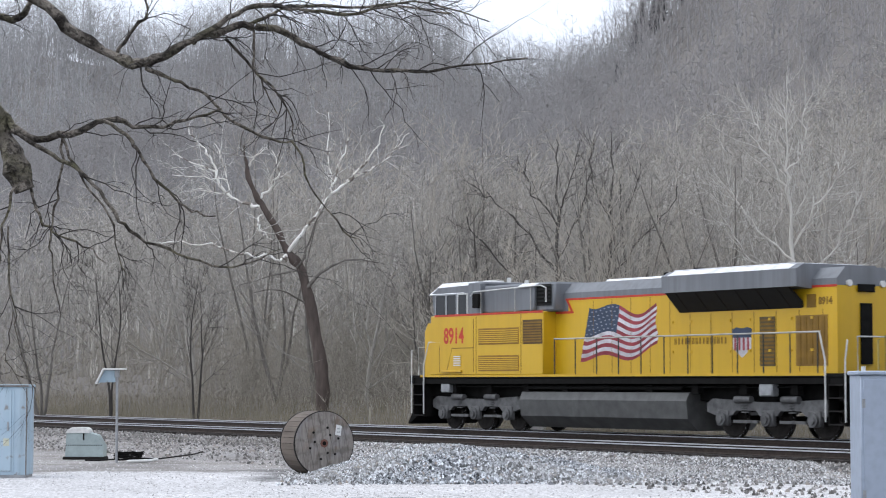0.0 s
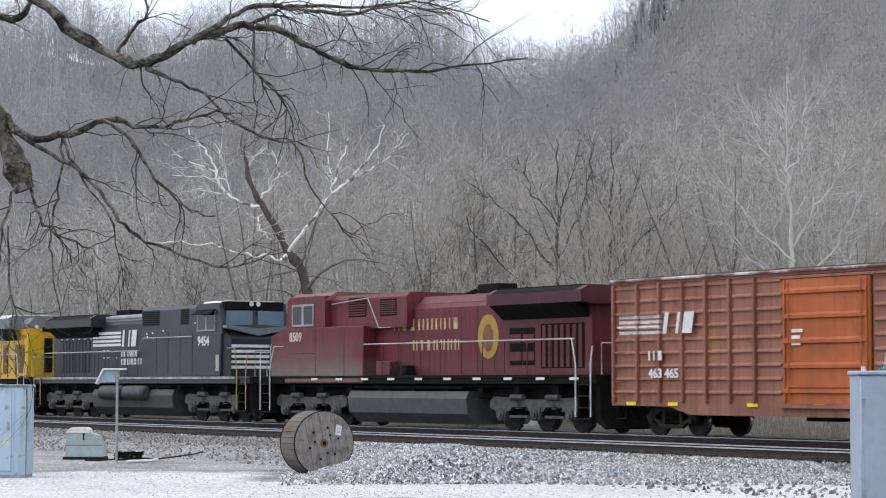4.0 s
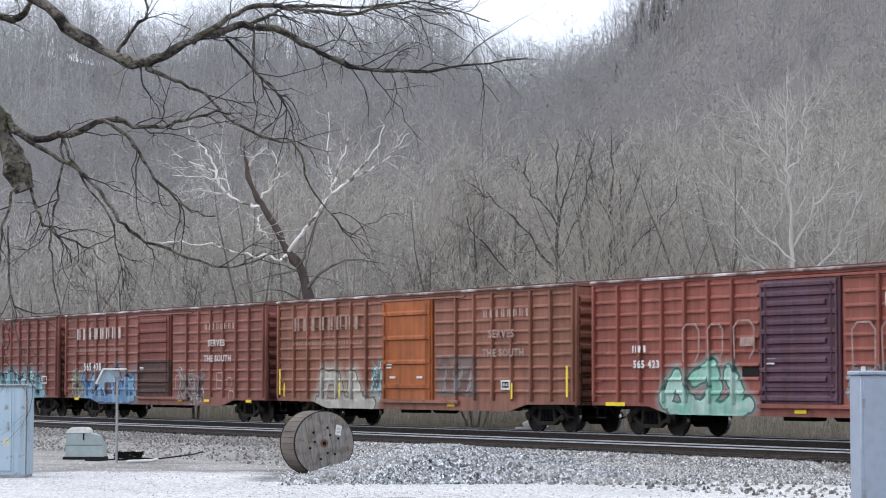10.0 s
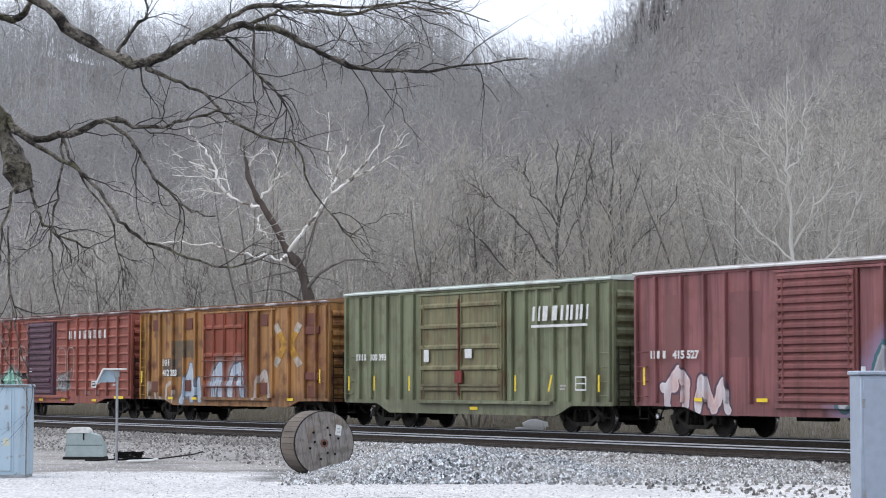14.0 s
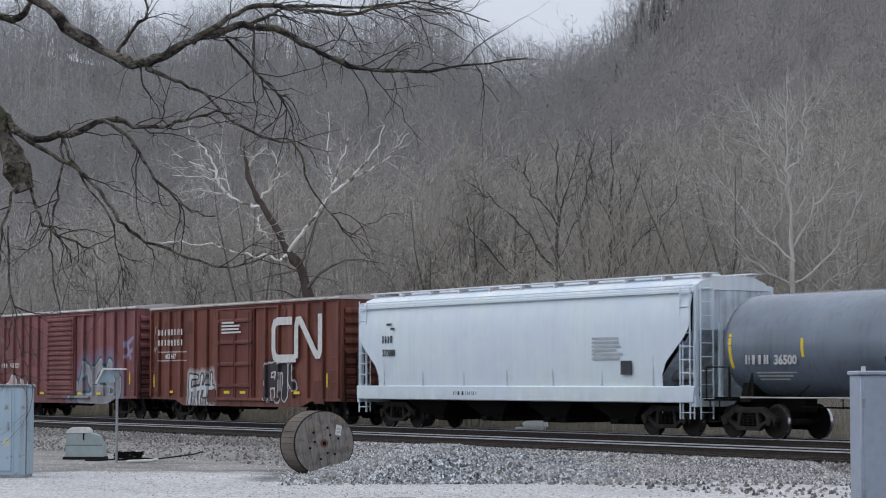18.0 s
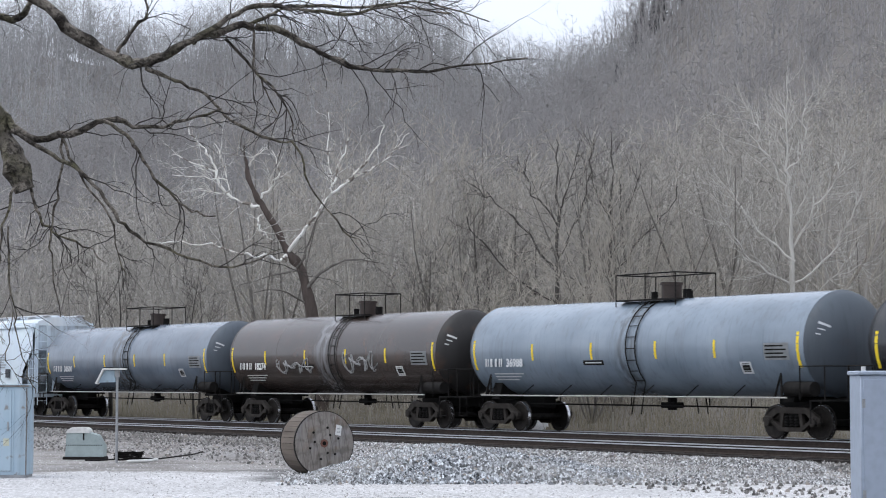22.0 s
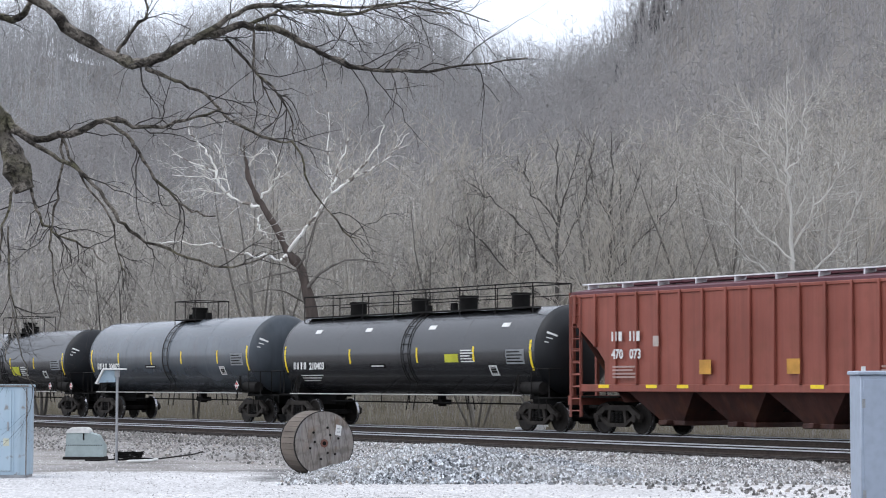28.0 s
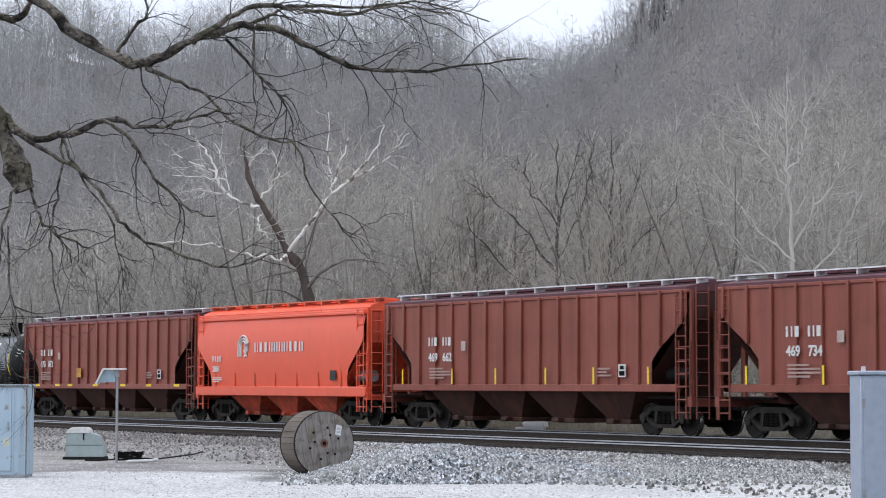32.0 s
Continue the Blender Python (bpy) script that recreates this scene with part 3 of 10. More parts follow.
def car_paint(car, name, base, rough=0.6, streak=0.35, rust=0.3, rust_col=(0.12, 0.045, 0.02), fade=None, regions=(), spec=0.35, low_grime=0.4, tags=()):
    """Weathered paint in the car's own space. regions: x0, x1, z0, z1, colours, edge raggedness: paint laid over the base.
    tags: strokes as polylines (x, z), half width, fill colours, outline colour and width, spray colour or None, width of the spray."""
    m = Mat(name, rough, 0, spec)
    m.co.object = car
    fade = fade or tuple(min(1, v * 1.35 + 0.012) for v in base)
    col = m.mix(m.noise(0.45, 4, lo=0.35, hi=0.7), base, fade)
    col = m.mix(m.math("MULTIPLY", m.noise(5.0, 4, (1.0, 1, 0.06), 0.42, 0.72), min(1, streak * 1.3)), col, tuple(v * 0.33 + 0.008 for v in base))
    col = m.mix(m.math("MULTIPLY", m.noise(9.0, 3, (1.0, 1, 0.05), 0.55, 0.8), streak * 0.8), col, tuple(min(1, v * 1.3 + 0.05) for v in base))
    col = m.mix(m.math("MULTIPLY", m.noise(1.7, 6, lo=0.52, hi=0.68), rust), col, rust_col)
    col = m.mix(m.math("MULTIPLY", m.noise(2.6, 5, (1.6, 1, 0.10), 0.55, 0.8), streak * 0.8), col, tuple(v * 0.18 for v in base))
    col = m.mix(m.math("MULTIPLY", m.noise(0.8, 3, (1, 1, 0.5), 0.5, 0.75), streak * 0.4), col, tuple(min(1, v * 1.7 + 0.03) for v in base))
    p = m.xyz()
    wob = m.noise(3.0, 4, lo=0.25, hi=0.75)
    if any(r[5] > 0.2 for r in regions):
        warp = m.t.nodes.new("ShaderNodeTexNoise")
        m.put(warp.inputs["Vector"], m.coords((1, 0, 1)))
        warp.inputs["Scale"].default_value = 2.1
        bend = m.t.nodes.new("ShaderNodeSeparateColor")
        m.put(bend.inputs[0], warp.outputs["Color"])
        wx, wz = m.math("SUBTRACT", bend.outputs[0], 0.5), m.math("SUBTRACT", bend.outputs[1], 0.5)
    near = m.math("LESS_THAN", p[1], 0.0)
    for n_reg, (x0, x1, z0, z1, cols, rag) in enumerate(regions):
        c = cols[0]
        if rag > 0.2:
            # a row of fat sprayed letters with dark outlines, or a thin scrawl
            hh, zc = (z1 - z0) / 2, (z0 + z1) / 2
            count = max(1, round((x1 - x0) / (hh * 1.2)))
            wide = (x1 - x0) / count
            xx = m.math("ADD", p[0], m.math("MULTIPLY", wx, 1.0))
            zz = m.math("ADD", p[2], m.math("MULTIPLY", wz, 0.8))
            xx = m.math("ADD", xx, m.math("MULTIPLY", m.math("SUBTRACT", zz, zc), (-0.28, 0.22, -0.12, 0.32)[n_reg % 4]))
            along = m.math("DIVIDE", m.math("SUBTRACT", xx, x0), wide)
            along = m.math("ADD", along, m.math("MULTIPLY", m.math("SINE", m.math("MULTIPLY", along, 2.1)), 0.22))
            cell = m.math("FLOOR", along)
            rn = m.t.nodes.new("ShaderNodeTexWhiteNoise")
            rn.noise_dimensions = "1D"
            m.put(rn.inputs["W"], m.math("ADD", cell, n_reg * 17.3 + x0))
            r1 = rn.outputs["Value"]
            u = m.math("SUBTRACT", m.math("MULTIPLY", m.math("FRACT", along), 2.0), 1.0)
            v = m.math("ADD", m.math("DIVIDE", m.math("SUBTRACT", zz, zc), hh), m.math("MULTIPLY", m.math("SUBTRACT", r1, 0.5), 0.5))
            au, av = m.math("ABSOLUTE", u), m.math("ABSOLUTE", v)
            d = m.math("ADD", m.math("POWER", au, 3.4), m.math("POWER", av, 5.0))
            inside = m.window(m.math("ADD", p[0], m.math("MULTIPLY", wx, 0.5)), x0, x1, 0.01)
            if rag > 0.65:
                line = m.math("LESS_THAN", m.math("ABSOLUTE", m.math("SUBTRACT", m.noise(2.4, 1, (1.3, 0, 0.8), 0.0, 1.0), 0.5)), 0.022)
                body = m.math("MULTIPLY", line, m.math("LESS_THAN", av, 1.0))
            else:
                body = m.math("LESS_THAN", d, 1.16)
                c = m.mix(m.math("MULTIPLY", m.math("ADD", m.noise(1.6, 3, lo=0.35, hi=0.65), m.math("MULTIPLY", v, -0.3)), 1.0, True), c, cols[-1])
                dark = sum(cols[0]) < 0.3
                edge = (0.66, 0.66, 0.66) if dark else tuple(0.02 + 0.12 * q for q in cols[-1])
                rim = m.math("GREATER_THAN", d, 0.80)
                slit = m.math("MULTIPLY", m.math("LESS_THAN", m.math("ABSOLUTE", m.math("ADD", u, m.math("MULTIPLY", m.math("SUBTRACT", r1, 0.5), 0.7))), 0.10),
                              m.math("LESS_THAN", m.math("ABSOLUTE", m.math("SUBTRACT", av, 0.15)), 0.45))
                bar = m.math("MULTIPLY", m.math("LESS_THAN", m.math("ABSOLUTE", m.math("SUBTRACT", v, m.math("SUBTRACT", r1, 0.5))), 0.07), m.math("GREATER_THAN", u, m.math("SUBTRACT", r1, 0.7)))
                n1 = m.t.nodes.new("ShaderNodeTexNoise")
                m.put(n1.inputs["Vector"], m.coords((1.0, 0, 0.75)))
                n1.inputs["Scale"].default_value, n1.inputs["Detail"].default_value, n1.inputs["Distortion"].default_value = 1.5 / hh, 1.0, 0.6
                sweep = m.math("ABSOLUTE", m.math("SUBTRACT", n1.outputs["Fac"], 0.5))
                c = m.mix(m.math("MULTIPLY", m.window(sweep, 0.10, 0.125, 0.006), 0.8), c, (0.80, 0.82, 0.84) if not dark else (0.30, 0.32, 0.35))
                stroke = m.math("LESS_THAN", sweep, 0.022)
                c = m.mix(m.math("MULTIPLY", m.math("MAXIMUM", m.math("MAXIMUM", rim, stroke), m.math("MAXIMUM", slit, bar)), 0.92), c, edge)
                halo = m.math("GREATER_THAN", d, 1.0)
                c = m.mix(m.math("MULTIPLY", halo, 0.75), c, (0.70, 0.72, 0.74) if not dark else edge)
            c = m.mix(m.math("MULTIPLY", m.noise(7, 4, (1, 1, 0.15), 0.45, 0.7), 0.45), c, tuple(q * 0.6 for q in base))
            box = m.math("MULTIPLY", m.math("MULTIPLY", body, inside), m.math("MULTIPLY", near, m.math("ADD", 0.80, m.math("MULTIPLY", wob, 0.25), True)))
        else:
            sh = m.math("MULTIPLY", m.math("SUBTRACT", wob, 0.5), rag)
            soft = 0.5 if rag > 0.1 else 0.01 + 0.1 * rag
            box = m.math("MINIMUM", m.window(m.math("ADD", p[0], sh), x0, x1, soft), m.window(m.math("ADD", p[2], sh), z0, z1, soft))
            box = m.math("MULTIPLY", box, near)
            for i, extra in enumerate(cols[1:]):
                c = m.mix(m.noise(2.0 + i, 2, lo=0.45, hi=0.55), c, extra)
            if rag > 0:
                box = m.math("MULTIPLY", box, m.math("ADD", 0.45, m.math("MULTIPLY", wob, 0.7), True))
        col = m.mix(box, col, c)
    for polys, half_w, fills, rim_col, rim_w, haze, haze_w in tags:
        wn = m.t.nodes.new("ShaderNodeTexNoise")
        m.put(wn.inputs["Vector"], m.coords((1, 0, 1)))
        wn.inputs["Scale"].default_value = 1.7
        wb = m.t.nodes.new("ShaderNodeSeparateColor")
        m.put(wb.inputs[0], wn.outputs["Color"])
        tx = m.math("ADD", p[0], m.math("MULTIPLY", m.math("SUBTRACT", wb.outputs[0], 0.5), 0.34))
        tz = m.math("ADD", p[2], m.math("MULTIPLY", m.math("SUBTRACT", wb.outputs[1], 0.5), 0.28))
        d = None
        for poly in polys:
            for (ax, az), (bx, bz) in zip(poly, poly[1:]):
                dx, dz = m.math("SUBTRACT", tx, ax), m.math("SUBTRACT", tz, az)
                ll = (bx - ax) ** 2 + (bz - az) ** 2
                h = m.math("ADD", m.math("MULTIPLY", dx, (bx - ax) / ll), m.math("MULTIPLY", dz, (bz - az) / ll), True)
                ex, ez = m.math("SUBTRACT", dx, m.math("MULTIPLY", h, bx - ax)), m.math("SUBTRACT", dz, m.math("MULTIPLY", h, bz - az))
                e = m.math("SQRT", m.math("ADD", m.math("MULTIPLY", ex, ex), m.math("MULTIPLY", ez, ez)))
                d = e if d is None else m.math("MINIMUM", d, e)
        if haze:
            col = m.mix(m.math("MULTIPLY", m.math("MULTIPLY", m.window(d, -1, half_w + haze_w, haze_w), near), m.math("ADD", 0.35, m.math("MULTIPLY", wob, 0.6), True)), col, haze)
        c = m.mix(m.noise(1.5, 3, lo=0.4, hi=0.6), fills[0], fills[-1])
        if sum(fills[0]) > 0.4:
            c = m.mix(m.math("MULTIPLY", m.window(d, half_w * 0.45, half_w * 0.62, 0.02), 0.45), c, tuple(min(0.85, q * 1.4 + 0.08) for q in fills[0]))
        c = m.mix(m.math("MULTIPLY", m.math("GREATER_THAN", d, half_w - rim_w * 1.4), 0.95), c, rim_col)
        c = m.mix(m.math("MULTIPLY", m.noise(7, 4, (1, 1, 0.15), 0.45, 0.7), 0.28), c, tuple(q * 0.6 for q in base))
        col = m.mix(m.math("MULTIPLY", m.math("MULTIPLY", m.math("LESS_THAN", d, half_w), near), m.math("ADD", 0.86, m.math("MULTIPLY", wob, 0.25), True)), col, c)
    low = m.math("DIVIDE", m.math("SUBTRACT", 1.5, p[2]), 1.2, True)
    col = m.mix(m.math("MULTIPLY", m.math("MULTIPLY", low, m.noise(2.0, 5, lo=0.3, hi=0.7)), low_grime), col, (0.075, 0.06, 0.05))
    m.color(col)
    m.bump(m.noise(14, 3), 0.15, 0.006)
    return m.m


def new_car(name, c, label, category, group="freight train"):
    car = thing(name, label, category, group=group)
    TRAIN.append((car, c))
    return car


def yellow_bars(car, xs, y, z, up=False):
    me = (Shape().box(-0.04, 0.04, -0.004, 0, -0.25, 0.25) if up else Shape().box(-0.22, 0.22, -0.004, 0, -0.05, 0.05)).mesh("reflector", M_yellow, 0)
    for x in xs:
        part("reflector", me, None, car, at=pose(x, y, z))


# ---- boxcars ----
def boxcar(name, c, half, label, base, door, regions=(), posts=(), rows=9, height=4.5, end_mat=None, door_base=None, belly=None, roof_col=None, truck_x=None,
           post_w=0.10, rust=0.3, door_rows=5, door_verts=1, door_kw=None, sill=0.98, rust_col=(0.12, 0.045, 0.02), streak=0.35, plug=False, tags=(), short_ribs=False):
    car = new_car(name, c, label, "boxcar")
    base = tuple(v * 1.16 for v in base)
    door_base = door_base and tuple(v * 1.16 for v in door_base)
    M = car_paint(car, name + "_paint", base, regions=regions, rust=rust, rust_col=rust_col, streak=streak, tags=tags)
    D = car_paint(car, name + "_door_paint", door_base or base, rust=rust, **(door_kw or {})) if (door_base or door_kw) else M
    R = car_paint(car, name + "_roof_paint", roof_col or tuple(v * 0.6 + 0.02 for v in base), rust=0.4, streak=0.1)
    E = end_mat or M
    d0, d1 = door
    top = height - 0.16
    for s in (-1, 1):
        y = s * 1.47
        if rows:
            for a, b in ((-half, d0), (d1, half)):
                yy = y + s * 0.02
                stops = sorted([q for q in posts if a + 0.15 < q < b - 0.15] + [a, b])
                rib = Shape()
                for q0, q1 in zip(stops, stops[1:]):
                    rib.prism([(yy, -0.05), (yy + s * 0.055, -0.045), (yy + s * 0.055, -0.01), (yy, 0.05)], q0 + 0.09, q1 - 0.09, "x")
                me = rib.mesh("side_rib", M, 0)
                for i in range(rows):
                    part("side_rib", me, None, car, at=pose(0, 0, sill + (i + 0.75) * (top - sill) / rows))
        for a, b, zz in ((-half, d0, sill), (d1, half, sill), (d0, d1, top - 0.12)):
            part("side_panel", Shape().box(a, b, y - 0.02, y + 0.02, zz, top), M, car)
        part("side_sill", Shape().prism([(-half, sill), (half, sill), (half, sill - 0.12), (half * 0.72, sill - 0.14), (half * 0.62, sill - 0.36), (-half * 0.62, sill - 0.36),
                                         (-half * 0.72, sill - 0.14), (-half, sill - 0.12)] if belly is None else
                                        [(-half, sill), (half, sill), (half, sill - 0.15), (belly, sill - 0.16), (belly - 0.8, sill - 0.47), (0.8 - belly, sill - 0.47), (-belly, sill - 0.16), (-half, sill - 0.15)],
                                        y - 0.03, y + 0.05), M, car)
        part("top_rail", Shape().box(-half, half, y - 0.05, y + 0.05, top, top + 0.10, 0.015), M, car)
        me = Shape().box(-post_w / 2, post_w / 2, -0.115 if s < 0 else 0, 0 if s < 0 else 0.115, sill - 0.02, top, 0.012).mesh("side_post", M, 0)
        for x in list(posts) + [-half + 0.05, half - 0.05]:
            part("side_post", me, None, car, at=pose(x, y + s * 0.02, 0))
        # sliding door with its ribs, rails and lock bar
        dd = Shape().box(d0 + 0.03, d1 - 0.03, y + s * 0.03, y + s * 0.09, sill - 0.02, top - 0.1)
        nl = door_verts
        ribs, edges = [], []
        for j in range(nl):
            a, b = d0 + 0.06 + j * (d1 - d0 - 0.12) / nl, d0 + 0.06 + (j + 1) * (d1 - d0 - 0.12) / nl - 0.05
            hz = min(0.09, 0.42 * (top - sill) / door_rows)
            for k in ((0.0, 0.42) if short_ribs else (0.0,)):
                ribs.append(Shape().prism([(y + s * 0.09, -hz), (y + s * 0.155, -hz * 0.6), (y + s * 0.155, hz * 0.3), (y + s * 0.09, hz)], a + k * 0.6, b - k, "x").mesh("door_rib", D, 0))
            edges += [a, b - 0.07]
        door_ob = part("door", dd, D, car, "weathered sliding door" if not plug else "plug doors with lock rods", smooth=0)
        me = Shape().box(0, 0.07, y + s * 0.08, y + s * 0.14, sill, top - 0.12).mesh("door_post", D, 0)
        for q in edges:
            part("door_post", me, None, door_ob, at=pose(q, 0, 0))
        for i_me, me in enumerate(ribs):
            for i in range(door_rows):
                if short_ribs and (i_me == 0) == (i % 2 == 0 and 1 < i < door_rows - 2):
                    continue
                part("door_rib", me, None, door_ob, at=pose(0, 0, sill + (i + 0.5) * (top - sill - 0.1) / door_rows))
        part("door_track", Shape().box(d0 - 0.1, d1 + (d1 - d0) * 0.5, y + s * 0.02, y + s * 0.15, sill - 0.14, sill - 0.03, 0.01), M, car)
        part("door_guide", Shape().box(d0 - 0.1, d1 + (d1 - d0) * 0.6, y + s * 0.02, y + s * 0.12, top - 0.09, top - 0.02, 0.01), M, car)
        part("lock_bar", Shape().box(d0 + 0.2, d1 - 0.2, y + s * 0.13, y + s * 0.17, sill + 0.42, sill + 0.49).tube([(d0 + 0.3, y + s * 0.16, sill), (d0 + 0.3, y + s * 0.16, top - 0.2)], 0.02, 6)
             .tube([(d1 - 0.3, y + s * 0.16, sill), (d1 - 0.3, y + s * 0.16, top - 0.2)], 0.02, 6), D, door_ob)
        for a in (-1, 1):
            me = Shape().tube([(a * (half - 0.5), y + s * 0.02, 0), (a * (half - 0.5), y + s * 0.1, 0), (a * (half - 0.06), y + s * 0.1, 0), (a * (half - 0.06), y + s * 0.02, 0)], 0.014, 5).mesh("grab_iron", M)
            for k in range(4):
                part("grab_iron", me, None, car, at=pose(0, 0, sill + 0.15 + k * 0.42))
            part("step_iron", Shape().tube([(a * (half - 0.1), y, sill - 0.1), (a * (half - 0.1), y, sill - 0.5), (a * (half - 0.5), y, sill - 0.5), (a * (half - 0.5), y, sill - 0.1)], 0.022, 5), M_iron, car)
    # corrugated ends
    for a in (-1, 1):
        e = Shape().box(a * half, a * (half - 0.04), -1.47, 1.47, sill - 0.14, height - 0.1)
        n = 9
        ep = part("end_panel", e, E, car, "corrugated steel end", smooth=0)
        me = Shape().prism([(a * half, -0.04), (a * (half + 0.12), 0.05), (a * (half + 0.12), 0.16), (a * half, 0.25)], -1.36, 1.36).mesh("end_rib", E, 0)
        for i in range(n):
            part("end_rib", me, None, ep, at=pose(0, 0, sill + 0.1 + i * (height - sill - 0.35) / n))
        for yc in (-1.46, 1.46):
            part("corner_post", Shape().box(a * half, a * (half + 0.09), yc - 0.06, yc + 0.06, sill - 0.14, height - 0.1, 0.015), M, car)
        ladder(car, a * (half + 0.14), -1.15, sill - 0.2, 2.6, M_iron, 0.42, "y", 5)
        coupler(car, a * (half + 0.05), a)
    roof = Shape().prism([(-1.56, height - 0.08), (-1.56, height - 0.02), (0, height + 0.12), (1.56, height - 0.02), (1.56, height - 0.08)], -half - 0.05, half + 0.05, "x")
    for i in range(13):
        x = -half + 0.4 + i * (2 * half - 0.8) / 12
        roof.prism([(-1.54, height - 0.02), (-1.54, height + 0.03), (0, height + 0.165), (1.54, height + 0.03), (1.54, height - 0.02), (0, height + 0.11)], x - 0.04, x + 0.04, "x")
    part("roof", roof, R, car, "low ribbed metal roof", smooth=0)
    for s in (-1, 1):
        # edge strip added to carry the painted roof-line highlight
        part("eave", Shape().prism([(s * 1.50, height - 0.07), (s * 1.605, height - 0.075), (s * 1.61, height - 0.035), (s * 1.56, height + 0.008)], -half - 0.07, half + 0.07, "x"), M_eave if roof_col is None else R, car, "roof edge strip, pale highlight and rust painted in", smooth=0)
    part("centre_sill", Shape().box(-half, half, -0.2, 0.2, 0.70, sill, 0.02), M_dark, car)
    u = Shape().box(-1.5, -0.3, -1.0, -0.5, 0.5, 0.82, 0.03).tube([(0.4, -0.75, 0.68), (1.5, -0.75, 0.68)], 0.19, 10)
    u.tube([(-half * 0.6, -0.9, 0.72), (half * 0.6, -0.9, 0.66)], 0.03, 6).box(-half * 0.62, -half * 0.6, -0.95, -0.2, 0.6, 0.9)
    part("brake_gear", u, M_dark, car)
    tx = truck_x or half - 2.1
    for a in (-1, 1):
        freight_truck(car, a * tx)
    return car, M


def seq(a, b, n):
    return [a + (b - a) * i / (n - 1) for i in range(n)]


RED = (0.185, 0.068, 0.054)
P60 = seq(-8.0, -2.9, 6)[0:6] + seq(2.75, 8.0, 6)
WT = (0.62, 0.62, 0.6)
TEAL, AQUA, SKYB, LILAC, PINK = (0.20, 0.50, 0.44), (0.30, 0.52, 0.52), (0.22, 0.36, 0.52), (0.34, 0.32, 0.46), (0.62, 0.36, 0.36)
ys = -1.609


def make_boxcars():
    # two-tone rusty red car, orange door, striped emblem
    car, M = boxcar("boxcar", -196.5, 9.15, "rust-red sixty-foot boxcar with orange sliding door and pale graffiti", (0.225, 0.092, 0.058), (-1.75, 1.57),
                    [(-8.92, -6.9, 3.35, 3.45, [WT], 0.02), (-8.92, -6.9, 3.2, 3.3, [WT], 0.02), (-8.92, -6.9, 3.05, 3.15, [WT], 0.02), (-8.92, -6.9, 2.9, 3.0, [WT], 0.02),
                     (1.7, 3.9, 0.6, 2.05, [TEAL, AQUA], 0.5), (3.9, 7.6, 0.7, 2.0, [(0.30, 0.28, 0.27), LILAC], 0.5), (-5.0, -4.2, 2.0, 3.2, [(0.32, 0.16, 0.04)], 0.15)],
                    P60, door_base=(0.33, 0.085, 0.022), door_kw={"streak": 0.2})
    bars(car, -6.75, -5.2, ys, 2.9, 3.5, 2, M_white, 0.12, "white slanted emblem blocks", 0.12, "emblem")
    lettering(car, "463 465", -7.4, ys, 1.66, 0.36, M_white, 1.15)
    bars(car, -7.4, -6.6, ys, 2.15, 2.42, 2, M_white)
    yellow_bars(car, [-8.3, -6.4, -3.0, -0.4, 2.1, 5.4, 7.7], -1.54, 0.92)
    lines(car, -1.35, -0.9, -1.612, 2.5, 3.0, 3, M_white)
    # plain brown-red car
    car, M = boxcar("boxcar", -177.0, 9.15, "brown-red sixty-foot boxcar with matching door and blue and silver graffiti", RED, (-1.74, 1.42),
                    [], P60, tags=[([[(-6.8, 1.7), (-6.5, 0.9), (-6.1, 1.7)], [(-5.7, 0.9), (-5.2, 1.7), (-4.8, 0.9)], [(-4.4, 1.7), (-3.9, 1.2), (-3.4, 1.7)], [(-3.2, 0.9), (-2.7, 1.6), (-2.2, 0.9)], [(-6.6, 0.8), (-2.4, 0.85)]],
                                    0.27, [(0.46, 0.45, 0.47), (0.34, 0.32, 0.34)], (0.05, 0.045, 0.05), 0.06, (0.22, 0.19, 0.20), 0.3),
                                   ([[(2.4, 0.9), (2.6, 1.75), (3.0, 1.0), (3.4, 1.8)], [(3.9, 1.8), (3.8, 1.0), (4.4, 0.95)], [(4.5, 1.8), (4.9, 1.3), (5.4, 1.8)], [(5.3, 0.9), (6.0, 1.0), (6.2, 1.85)],
                                     [(6.6, 1.0), (7.0, 1.6), (7.5, 1.0)], [(2.5, 0.82), (7.2, 0.85)]], 0.29, [(0.22, 0.40, 0.45), (0.36, 0.50, 0.53)], (0.045, 0.08, 0.11), 0.06, (0.20, 0.30, 0.33), 0.35)], door_base=(0.165, 0.050, 0.044), door_kw={"streak": 0.4})
    lettering(car, "463 470", -7.35, ys, 1.72, 0.36, M_white, 1.15)
    bars(car, -7.3, -6.5, ys, 2.3, 2.6, 2, M_white)
    lines(car, -0.9, 0.0, -1.612, 3.75, 4.0, 2, M_white)
    lines(car, -1.4, -0.8, -1.612, 2.9, 3.2, 3, M_white)
    for x in (-1.45, -1.07):
        part("notice", Shape().box(x, x + 0.3, -1.632, -1.625, 1.75, 2.08), M_white, car)
    lines(car, -2.55, -1.85, ys, 2.3, 2.66, 3, M_white)
    lines(car, 7.72, 8.2, ys, 1.95, 2.45, 5, M_eave)
    part("notice", ribbon([(7.68, 1.5), (7.68, 1.8), (8.18, 1.8), (8.18, 1.5), (7.66, 1.5)], 0.05, ys), M_white, car, "white painted square")
    yellow_bars(car, [-5.85, -2.0, 2.0, 5.85], -1.54, 0.74)
